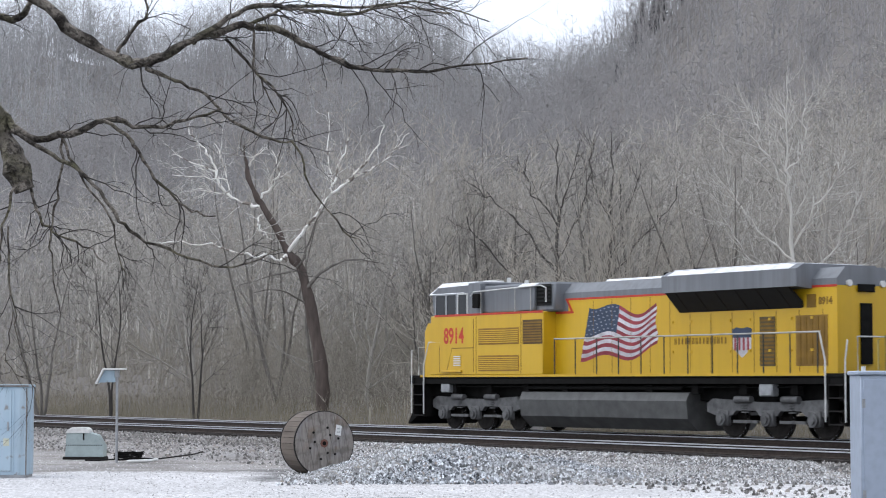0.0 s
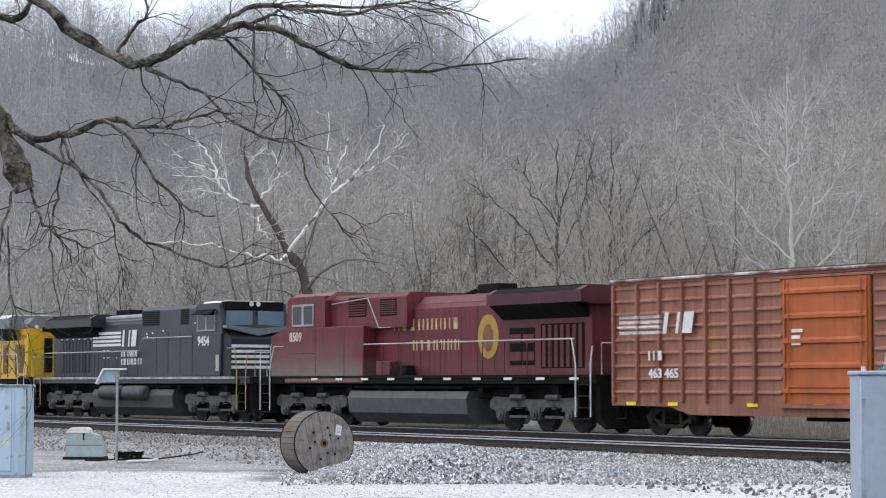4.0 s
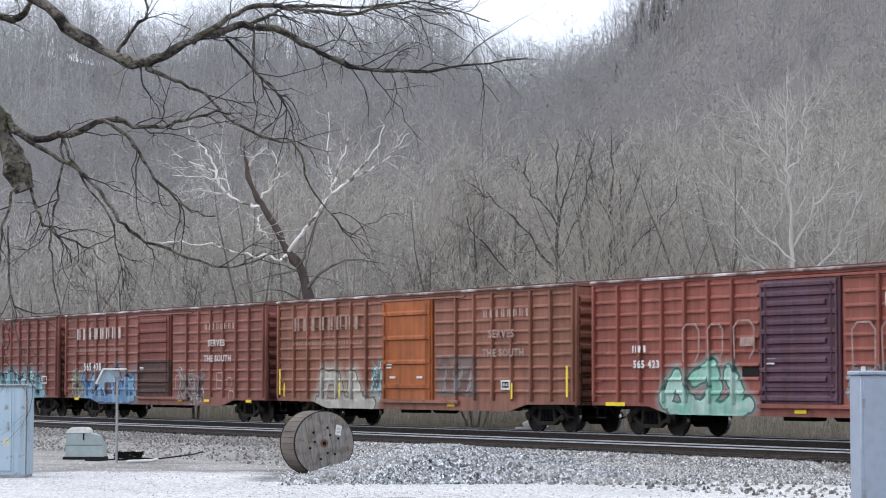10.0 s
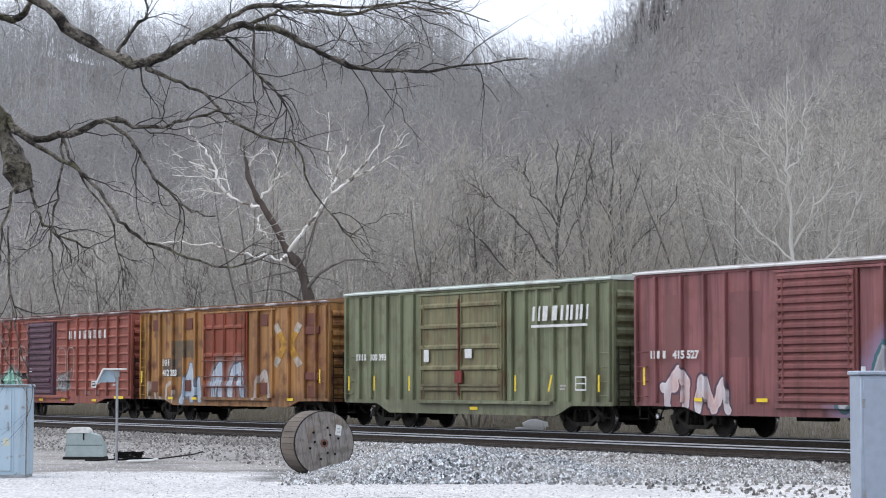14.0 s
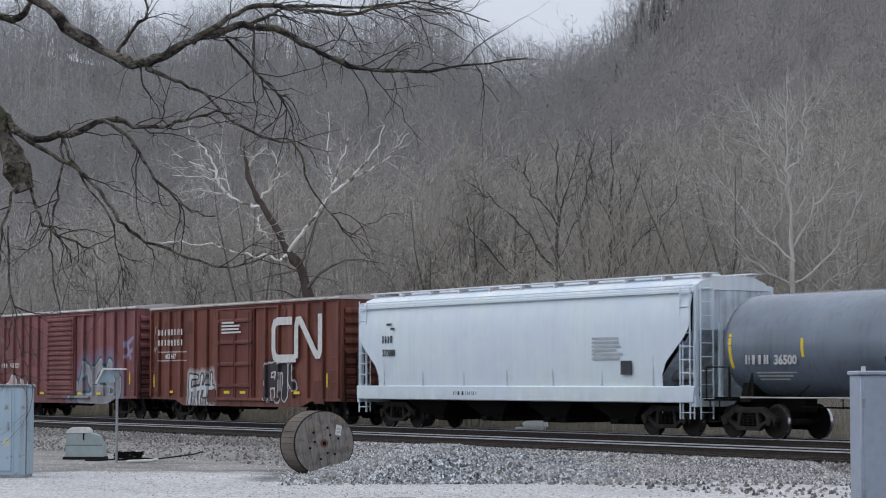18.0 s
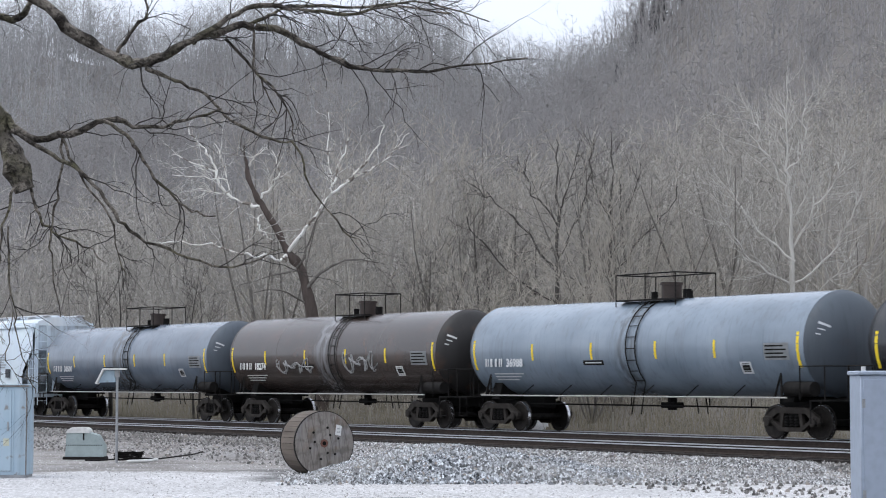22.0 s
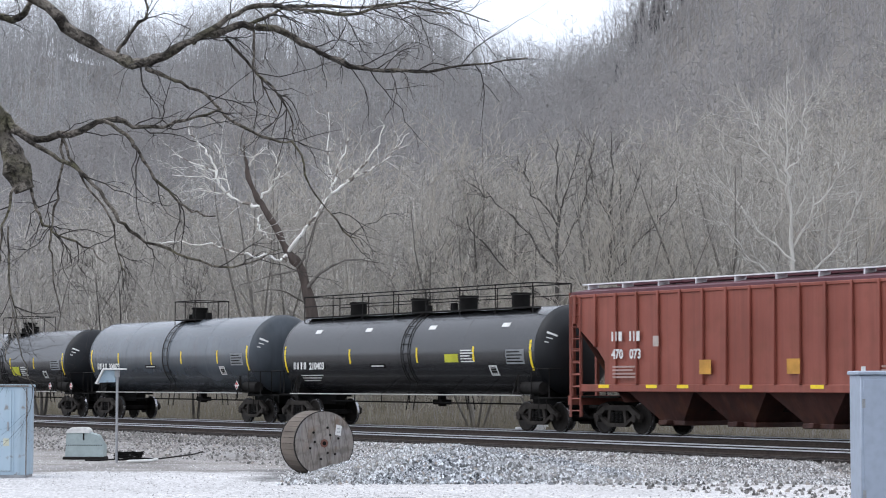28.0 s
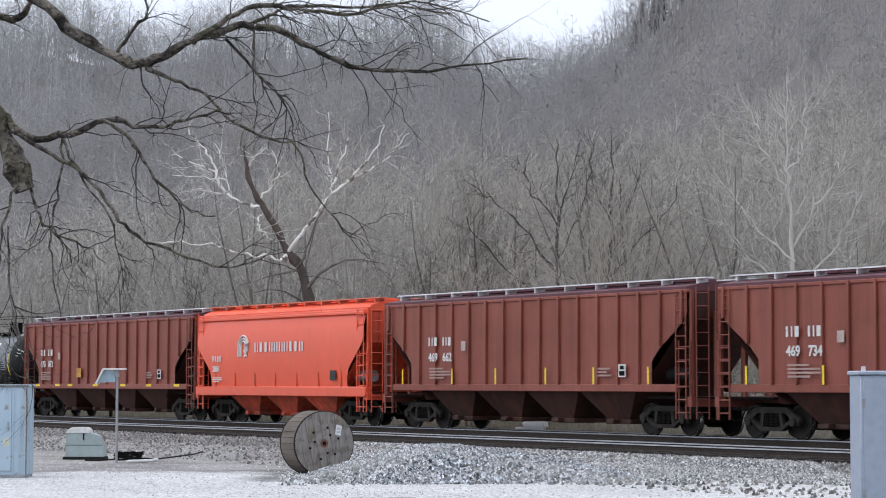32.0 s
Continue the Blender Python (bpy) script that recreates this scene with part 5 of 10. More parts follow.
def tank_car(c, half, truck, r, label, col, fade, num="", rust=0.15, streaks=(), railing="short", head_shade=None, marks=(-4.5, -1.4, 1.6, 4.4), panel=None, letter=None, deck=(-0.9, 1.7), mid=0.5):
    """half: half the length between the head seams."""
    car = new_car("tank_car", c, label, "tank car")
    M = tank_paint(car, "tank_paint", col, fade, rust, streaks)
    zc = 1.1 + r
    n = 40

    def ring(x, k):
        return [(x, r * k * math.cos(2 * math.pi * i / n), zc + r * k * math.sin(2 * math.pi * i / n)) for i in range(n)]
    shell = Shape().loft([ring(x, 1) for x in seq(-half, half, 9)], close=False)
    tank = part("shell", shell, M, car)
    # heads darker than the shell: their dimmer light is put into the paint
    H = tank_paint(car, "tank_head_shade_paint", head_shade or tuple(v * 0.8 for v in col), head_shade or tuple(v * 0.9 for v in fade), rust, rough=0.5)
    for a in (-1, 1):
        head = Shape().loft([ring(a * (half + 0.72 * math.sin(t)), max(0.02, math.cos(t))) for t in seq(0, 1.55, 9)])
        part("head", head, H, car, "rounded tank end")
        part("weld_seam", Shape().loft([ring(a * half - 0.03, 1.0), ring(a * half - 0.02, 1.006), ring(a * half + 0.02, 1.006), ring(a * half + 0.03, 1.0)], close=False), M, tank)
    for x in seq(-half * 0.5, half * 0.5, 3):
        part("weld_seam", Shape().loft([ring(x - 0.02, 1.0), ring(x - 0.012, 1.004), ring(x + 0.012, 1.004), ring(x + 0.02, 1.0)], close=False), M, tank)
    # saddles, stub sills, end platforms
    for a in (-1, 1):
        t = a * truck
        part("saddle", Shape().prism([(-1.15, 1.0), (1.15, 1.0), (0.95, 1.75), (-0.95, 1.75)], t - 0.22, t + 0.22, "x"), M_dark, car)
        part("stub_sill", Shape().box(t - a * 1.4, a * (half + 1.05), -0.22, 0.22, 0.72, 1.12, 0.02), M_dark, car)
        part("end_platform", Shape().box(a * (half + 0.25), a * (half + 1.0), -1.45, 1.45, 1.02, 1.07, 0.01), M_dark, car)
        coupler(car, a * (half + 0.85), a)
        for s in (-1, 1):
            y = s * 1.45
            part("side_bracket", Shape().tube([(a * (half - 1.1), y, 1.1), (a * (half - 0.95), y * 0.93, 1.75), (a * (half - 0.8), y, 1.1)], 0.035, 6), M_iron, car)
            part("end_handrail", Shape().tube([(a * (half - 0.1), y, 1.05), (a * (half - 0.1), y, 1.95), (a * (half + 0.85), y, 1.95), (a * (half + 0.85), y, 1.05)], 0.022, 6), M_iron, car)
            part("step_iron", Shape().tube([(a * (half + 0.7), y, 1.05), (a * (half + 0.7), y, 0.45), (a * (half + 0.3), y, 0.45), (a * (half + 0.3), y, 1.05)], 0.022, 6), M_iron, car)
        part("end_handrail", Shape().tube([(a * (half + 0.85), -1.45, 1.95), (a * (half + 0.85), -0.6, 1.95), (a * (half + 0.85), -0.6, 1.05)], 0.022, 6), M_iron, car)
    part("brake_cylinder", Shape().tube([(half - 0.9, -1.15, 1.35), (half + 0.15, -1.15, 1.35)], 0.2, 12).tube([(half - 0.4, -1.15, 1.35), (half - 0.4, -1.15, 1.1)], 0.05, 6), M_iron, car)
    for s in (-1, 1):
        rail = Shape().tube([(-half + 0.6, s * 1.47, 1.12), (half - 0.6, s * 1.47, 1.12)], 0.025, 6)
        for x in seq(-half + 0.8, half - 0.8, 8):
            part("rail_bracket", Shape().tube([(x, s * 1.47, 1.12), (x, s * 1.0, 1.45)], 0.016, 5), M_dark, car)
        part("side_handrail", rail, M_hand, car, "pale worn side rail")
        lad = Shape()
        for a in (mid - 0.22, mid + 0.22):
            lad.tube([(a, s * (r + 0.04) * math.cos(t), zc + (r + 0.04) * math.sin(t)) for t in seq(-0.75, 1.15, 10)] , 0.02, 5)
            lad.tube([(a, s * (r + 0.04) * math.cos(-0.75), zc + (r + 0.04) * math.sin(-0.75)), (a, s * 1.25, 0.6)], 0.02, 5)
        for t in seq(-0.7, 1.1, 9):
            lad.tube([(mid - 0.22, s * (r + 0.06) * math.cos(t), zc + (r + 0.06) * math.sin(t)), (mid + 0.22, s * (r + 0.06) * math.cos(t), zc + (r + 0.06) * math.sin(t))], 0.014, 5)
        part("ladder", lad, M_iron if sum(col) < 0.3 else M_dark, car)
    # top walkway, manway and valves
    top = zc + r
    if railing == "long":
        x0, x1 = -half + 0.4, half - 1.0
    else:
        x0, x1 = deck
    me = Shape().tube([(0, 0, top - 0.35), (0, 0, top + 0.72)], 0.02, 5).mesh("rail_post", M_iron)
    for y in (-0.75, 0.75):
        for x in seq(x0, x1, 8 if railing == "long" else 3):
            part("rail_post", me, None, car, at=pose(x, y, 0))
        if railing == "long":
            part("lower_rail", Shape().tube([(x0, y, top + 0.36), (x1, y, top + 0.36)], 0.016, 5), M_iron, car)
    part("top_railing", Shape().tube([(x0, -0.75, top + 0.72), (x1, -0.75, top + 0.72), (x1, 0.75, top + 0.72), (x0, 0.75, top + 0.72), (x0, -0.75, top + 0.72)], 0.02, 5), M_iron, car)
    part("walkway", Shape().box(x0, x1, -0.75, -0.42, top - 0.06, top - 0.02).box(x0, x1, 0.42, 0.75, top - 0.06, top - 0.02), M_iron, car)
    for k, x in enumerate([mid + 0.1] if railing != "long" else [-half * 0.62, -half * 0.1, half * 0.28, half * 0.66]):
        mw = Shape().tube([(x, 0, top - 0.08), (x, 0, top + 0.42)], 0.30, 16).tube([(x, 0, top + 0.40), (x, 0, top + 0.47)], 0.34, 16)
        mw.box(x - 0.36, x - 0.3, -0.08, 0.08, top + 0.3, top + 0.5)
        part("manway", mw, M_dark if not streaks else plain("rusty_manway", (0.055, 0.040, 0.034)), car)
    for x, y, h, q in ((mid + 0.7, 0.1, 0.26, 0.13), (mid + 1.05, -0.1, 0.2, 0.1), (mid - 0.7, 0, 0.22, 0.1)):
        part("valve", Shape().tube([(x, y, top - 0.1), (x, y, top + h)], q, 10), M_dark, car)
    part("bottom_outlet", Shape().tube([(0.6, 0, 1.15), (0.6, 0, 0.72)], 0.14, 10).box(0.3, 0.9, -0.2, 0.2, 0.78, 0.95, 0.02), M_dark, car)
    u = Shape()
    for x in seq(-half * 0.55, half * 0.6, 6):
        u.tube([(x, -0.5, 1.15), (x, -0.5, 0.82)], 0.02, 5)
    u.tube([(-half * 0.75, -0.5, 0.86), (half * 0.75, -0.5, 0.84)], 0.025, 5)
    part("brake_rod", u, M_dark, car)

    def skin(x0, x1, z0, z1, mat, nm, lab=""):
        """A curved plate lying on the near side of the shell."""
        q = Shape()
        rr = r + 0.004
        an = lambda z: math.asin(max(-1, min(1, (z - zc) / r)))
        ts = seq(an(z0), an(z1), 5)
        q.add([(x, -rr * math.cos(t), zc + rr * math.sin(t)) for t in ts for x in (x0, x1)], [(2 * i, 2 * i + 1, 2 * i + 3, 2 * i + 2) for i in range(4)])
        return part(nm, q, mat, car, lab)
    for x in marks:
        skin(x - 0.05, x + 0.05, zc - 0.34, zc + 0.16, M_yellow, "reflector")
    for x in (-half + 0.12, half - 0.2):
        skin(x - 0.055, x + 0.055, zc - 0.62, zc + 0.32, M_yellow, "reflector")
    lt = letter or M_white
    if num:
        yy = -math.sqrt(max(0.01, r * r - 0.27 ** 2)) - 0.008
        bars(car, -half + 0.75, -half + 1.75, yy, zc - 0.52, zc - 0.27, 4, lt, 0.3)
        lettering(car, num, -half + 1.9, yy, zc - 0.52, 0.34, lt, 1.05)
        for i in range(3):
            skin(-half + 1.0, -half + 2.6 - 0.2 * i, zc - 0.76 - i * 0.09, zc - 0.72 - i * 0.09, lt, "small_print")
    # small print on the rounded end
    for k in range(3):
        q = Shape()
        f0, f1 = 0.42 - 0.115 * k, 0.42 - 0.115 * k + (0.055 if k == 0 else 0.026)
        ts = seq(0.46 + 0.03 * (k % 2), 0.80 - 0.10 * k, 6)
        q.add([(half + 0.725 * math.sin(t), -r * 1.004 * math.cos(t) * math.cos(f), zc + r * 1.004 * math.cos(t) * math.sin(f)) for f in (f0, f1) for t in ts], [(i, i + 1, 7 + i, 6 + i) for i in range(5)])
        part("small_print", q, lt, car)
    grey = plain("stencil_panel", (0.24, 0.25, 0.26))
    skin(half - 1.55, half - 0.55, zc - 0.42, zc + 0.04, grey, "stencil_panel", "grey consolidated data panel")
    for k in range(4):
        skin(half - 1.5, half - 0.65 - 0.12 * (k % 2), zc - 0.36 + k * 0.1, zc - 0.32 + k * 0.1, M_dark, "small_print")
    skin(half - 2.6, half - 2.15, zc - 0.78, zc - 0.45, lt, "notice")
    skin(half - 2.53, half - 2.22, zc - 0.73, zc - 0.5, M_dark, "notice")
    skin(-1.9, -0.9, zc - 0.50, zc - 0.36, M_dark, "stencil_panel")
    skin(-1.8, -1.0, zc - 0.45, zc - 0.41, lt, "small_print")
    if panel:
        skin(*panel, plain("yellow_green_placard", (0.55, 0.55, 0.04)), "placard", "yellow placard")
        for k in range(5):
            skin(panel[1] + 0.15, panel[1] + 0.9 - 0.1 * (k % 3), panel[2] + k * 0.09, panel[2] + 0.04 + k * 0.09, lt, "small_print")
    for a in (-1, 1):
        freight_truck(car, a * truck)
    return car, M, skin


def hazard_diamonds(car, xs, z):
    """Small hazard diamonds on their brackets at the car's side."""
    red, pale = plain("placard_red", (0.45, 0.04, 0.04)), plain("placard_white", (0.75, 0.72, 0.72))
    for x in xs:
        h = part("placard_holder", Shape().box(x - 0.02, x + 0.02, -1.52, -1.49, z - 0.5, z - 0.1).box(x - 0.15, x + 0.15, -1.53, -1.50, z - 0.15, z + 0.15), M_iron, car)
        part("hazard_diamond", Shape().prism([(x - 0.17, z), (x, z - 0.17), (x + 0.17, z), (x, z + 0.17)], -1.545, -1.532), pale, h, "white hazard diamond")
        part("hazard_diamond", Shape().prism([(x - 0.12, z + 0.02), (x + 0.12, z + 0.02), (x, z + 0.13)], -1.549, -1.546).prism([(x - 0.1, z - 0.05), (x, z - 0.13), (x + 0.1, z - 0.05)], -1.549, -1.546), red, h, "red print on the diamond")


def make_tank_cars():
    tank_car(-14.43, 7.92, 7.5, 1.43, "grey tank car with yellow reflectors and dark spill streaks", (0.115, 0.143, 0.182), (0.245, 0.295, 0.365), "36500",
             streaks=[(-0.9, 1.1, (0.05, 0.052, 0.055), 0.85)], letter=plain("grey_lettering", (0.55, 0.56, 0.57)), head_shade=(0.085, 0.10, 0.12), marks=(-4.9, -1.7, 1.3, 4.17))
    car, M, skin = tank_car(2.84, 7.26, 5.95, 1.43, "brown tank car with grey spill band and white scrawls", (0.046, 0.036, 0.032), (0.085, 0.062, 0.052), "18274", 0.5, [(-0.6, 0.6, (0.22, 0.22, 0.23), 0.8)],
                            head_shade=(0.03, 0.028, 0.027), marks=(-4.5, -1.5, 1.4, 4.08), deck=(-0.45, 1.6))
    rng = random.Random(8)
    spray = plain("sprayed_white", (0.40, 0.40, 0.40), 0.8, 0, 0.3, 5)
    for x0, w, zm, h in ((-3.7, 2.6, 2.12, 0.26), (1.2, 2.2, 2.22, 0.36)):
        for turn in range(2):
            pts = []
            for i in range(60):
                u = i / 59
                x = x0 + w * u + 0.16 * math.sin(u * 31 + turn * 2)
                z = zm + h * math.sin(u * 24 + turn) * (0.6 + 0.4 * math.sin(u * 9 + turn)) + rng.uniform(-0.03, 0.03)
                pts.append((x, -math.sqrt(1.43 ** 2 - (z - 2.53) ** 2) - 0.002, z))
            part("scrawl", Shape().tube(pts, 0.026, 4), spray, car, "sprayed white scrawl")
    tank_car(20.11, 7.8, 6.9, 1.44, "light blue-grey tank car with yellow reflectors", (0.165, 0.207, 0.256), (0.345, 0.41, 0.485), "36988", 0.1, [(-0.3, 1.0, (0.07, 0.075, 0.08), 0.7)],
             head_shade=(0.085, 0.10, 0.118), letter=plain("pale_lettering", (0.66, 0.68, 0.70)), marks=(-4.47, -1.45, 1.6, 4.21), deck=(-1.1, 1.7))
    car, M, skin = tank_car(38.38, 7.9, 7.65, 1.40, "glossy black tank car with white number and yellow-green placard", (0.008, 0.009, 0.011), (0.028, 0.032, 0.040), "72700", 0.05, panel=(1.7, 2.6, 1.85, 2.25),
                            deck=(-0.87, 1.9))
    hazard_diamonds(car, (6.72, 9.05), 1.37)
    car, M, skin = tank_car(56.69, 7.3, 6.75, 1.50, "dark slate-grey tank car with white number", (0.050, 0.060, 0.072), (0.115, 0.132, 0.152), "304073", 0.12, marks=(-4.44, -1.25, 1.5, 4.65), deck=(-0.56, 1.3), mid=0.1)
    hazard_diamonds(car, (6.4,), 1.42)
    car, M, skin = tank_car(74.53, 7.98, 7.6, 1.42, "black tank car with long top railing and several manways", (0.013, 0.014, 0.016), (0.03, 0.032, 0.036), "210403", 0.05, railing="long", panel=(2.9, 3.7, 2.18, 2.45),
                            marks=(-3.2, 1.2, 4.6))
    for x in (-6.0, -2.5, 1.6, 5.9):
        skin(x, x + 0.42, 3.28, 3.41, M_white, "emblem", "small white emblem")


# ---- covered hoppers ----
def ladder_end(car, a, half, mat, y=-1.45, top=4.3):
    ladder(car, a * (half + 0.12), y + 0.3, 0.5, top, mat, 0.45, "y", 10)
    ladder(car, a * (half - 0.3), y - 0.02, 0.5, 2.7, mat, 0.5, "x", 6)


def hopper(c, half, sill_half, cut_z, label, col, round_side, truck, bays, sill=(1.0, 1.42), height=4.45, ribs=0, rust=0.25, regions=(), roof_dark=None, name="hopper_car"):
    car = new_car(name, c, label, "hopper car")
    M = car_paint(car, name + "_paint", col, regions=regions, rust=rust, streak=0.05 if round_side else 0.2, rough=0.28 if round_side else 0.5, spec=0.5 if round_side else 0.35,
                  fade=tuple(min(0.9, v * 1.1) for v in col) if round_side else None)
    # bays and end sheets: shade beneath the car put into a darker paint
    B = car_paint(car, name + "_low_shade_paint", tuple(v * (0.85 if round_side else 0.22) for v in col), rust=rust + 0.2, streak=0.5, low_grime=0.8 if round_side else 0.25)
    z0, z1 = sill
    eave = height - 0.42 if round_side else height - 0.28
    zs = seq(z1, eave, 9)

    def wide(z):
        if not round_side:
            return 1.48
        t = (z - z1) / (eave - z1)
        return 1.50 + 0.06 * math.sin(math.pi * t) - 0.10 * max(0, t - 0.8) / 0.2

    def reach(z):
        """Half length of the side at that height: the ends slope in below cut_z."""
        if z >= cut_z:
            return half - 0.15
        t = (cut_z - z) / (cut_z - z1)
        return (half - 0.15) + (sill_half - half + 0.15) * min(1, t * (1.5 if round_side else 1.7))
    for s in (-1, 1):
        sh = Shape()
        cols = seq(-1, 1, 25)
        sh.add([(u * reach(z), s * wide(z), z) for z in zs for u in cols], [(i * 25 + k, i * 25 + k + 1, (i + 1) * 25 + k + 1, (i + 1) * 25 + k) for i in range(8) for k in range(24)])
        part("side_panel", sh, M, car)
        if ribs:
            for i in range(ribs):
                x = -half + 0.35 + i * (2 * half - 0.7) / (ribs - 1)
                lo = z1
                while reach(lo) < abs(x) + 0.05 and lo < cut_z:
                    lo += 0.05
                part("side_post", Shape().box(x - 0.05, x + 0.05, s * 1.48 if s > 0 else -1.57, 1.57 if s > 0 else -1.48, lo, eave, 0.015), M, car)
        else:
            part("gutter", Shape().box(-half + 0.15, half - 0.15, s * 1.36, s * 1.50, eave - 0.02, eave + 0.06, 0.02).box(-half + 0.15, half - 0.15, s * 1.40, s * 1.47, eave + 0.1, eave + 0.14, 0.01), M, car)
            for x in seq(-sill_half + 0.4, sill_half - 0.4, 7):
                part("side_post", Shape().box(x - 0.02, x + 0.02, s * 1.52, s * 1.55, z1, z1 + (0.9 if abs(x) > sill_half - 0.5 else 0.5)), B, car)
        part("side_sill", Shape().box(-half, half, s * 1.42, s * 1.56, z0, z1, 0.03) if round_side else Shape().box(-sill_half - 1.2, sill_half + 1.2, s * 1.40, s * 1.52, z0 + 0.3, z1, 0.02), M, car)
        part("top_rail", Shape().box(-half + 0.1, half - 0.1, s * 1.38, s * 1.52, eave - 0.1, eave, 0.02), M, car)
    pr = [(-1.46, eave), (-1.2, eave + 0.22), (-0.75, height - 0.04), (0, height), (0.75, height - 0.04), (1.2, eave + 0.22), (1.46, eave)] if round_side else \
         [(-1.5, eave - 0.05), (-1.5, eave + 0.08), (-0.6, height - 0.05), (0, height - 0.03), (0.6, height - 0.05), (1.5, eave + 0.08), (1.5, eave - 0.05)]
    RM = car_paint(car, name + "_roof_paint", roof_dark or col, rust=rust, streak=0.1)
    roof = Shape().prism(pr, -half + 0.12, half - 0.12, "x")
    part("roof", roof, RM, car, smooth=25)
    hatch = Shape()
    for i in range(5):
        x = -half + 1.0 + i * (2 * half - 2.0) / 5
        hatch.box(x, x + (2 * half - 2) / 5 - 0.15, -0.45, 0.45, height - 0.02, height + 0.09, 0.02)
    part("roof_hatch", hatch, RM, car)
    for s in (-1, 1):
        w = Shape().box(-half, half, s * 0.62, s * 0.98, height + 0.03, height + 0.07)
        for x in seq(-half + 0.3, half - 0.3, 11):
            w.box(x - 0.02, x + 0.02, s * 0.6, s * 1.0, height - 0.2, height + 0.03)
        part("running_board", w, plain("pale_running_board", (0.80, 0.80, 0.82) if sum(col) > 1.5 or not round_side else (0.62, 0.22, 0.14)), car)
    for a in (-1, 1):
        e = Shape()
        e.add([(a * (half - 0.15), -1.4, eave + 0.1), (a * (half - 0.15), 1.4, eave + 0.1), (a * (half - 0.15), 1.45, cut_z), (a * (half - 0.15), -1.45, cut_z)], [(0, 1, 2, 3)])
        e.add([(a * (half - 0.15), -1.45, cut_z), (a * (half - 0.15), 1.45, cut_z), (a * (sill_half - 0.9), 1.45, z0), (a * (sill_half - 0.9), -1.45, z0)], [(0, 1, 2, 3)])
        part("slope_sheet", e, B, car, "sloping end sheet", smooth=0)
        f = Shape()
        for y in (-1.38, -0.5, 0.5, 1.38):
            f.box(a * (half - 0.12), a * (half - 0.02), y - 0.05, y + 0.05, z0 - 0.1, cut_z + 0.2 if abs(y) < 1 else height - 0.3)
        f.box(a * (half - 0.15), a * (half + 0.05), -1.5, 1.5, z0 - 0.1, z0 + 0.18)
        part("end_post", f, M, car)
        part("end_platform", Shape().box(a * (sill_half - 0.4), a * (half + 0.1), -1.3, 1.3, z0 + 0.12, z0 + 0.17), M_dark, car)
        ladder_end(car, a, half, M, top=height - 0.2)
        ladder(car, a * (half - 0.38), -1.53, 0.5, height - 0.35, M, 0.44, "x", 10)
        coupler(car, a * (half - 0.05), a)
    part("brake_cylinder", Shape().tube([(half - 1.6, -0.9, 1.75), (half - 0.5, -0.9, 1.75)], 0.2, 12), M_steel if round_side else M_iron, car)
    part("centre_sill", Shape().box(-half, half, -0.22, 0.22, 0.72, z0, 0.02), M_dark, car)
    span = 2 * (sill_half - 0.9)
    for i in range(bays):
        a = -span / 2 + i * span / bays
        b = a + span / bays
        m = (a + b) / 2
        bay = Shape().loft([[(a + 0.02, -1.35, z1 - 0.2), (b - 0.02, -1.35, z1 - 0.2), (b - 0.02, 1.35, z1 - 0.2), (a + 0.02, 1.35, z1 - 0.2)],
                            [(m - 0.5, -0.9, 0.42), (m + 0.5, -0.9, 0.42), (m + 0.5, 0.9, 0.42), (m - 0.5, 0.9, 0.42)]])
        # near-black bay colours stand for the shade under the body
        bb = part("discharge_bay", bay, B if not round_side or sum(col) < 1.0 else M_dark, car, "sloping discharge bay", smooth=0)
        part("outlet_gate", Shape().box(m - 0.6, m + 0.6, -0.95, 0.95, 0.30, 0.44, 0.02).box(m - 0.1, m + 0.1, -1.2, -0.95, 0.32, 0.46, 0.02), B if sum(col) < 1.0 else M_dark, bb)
    for a in (-1, 1):
        freight_truck(car, a * truck)
    return car, M


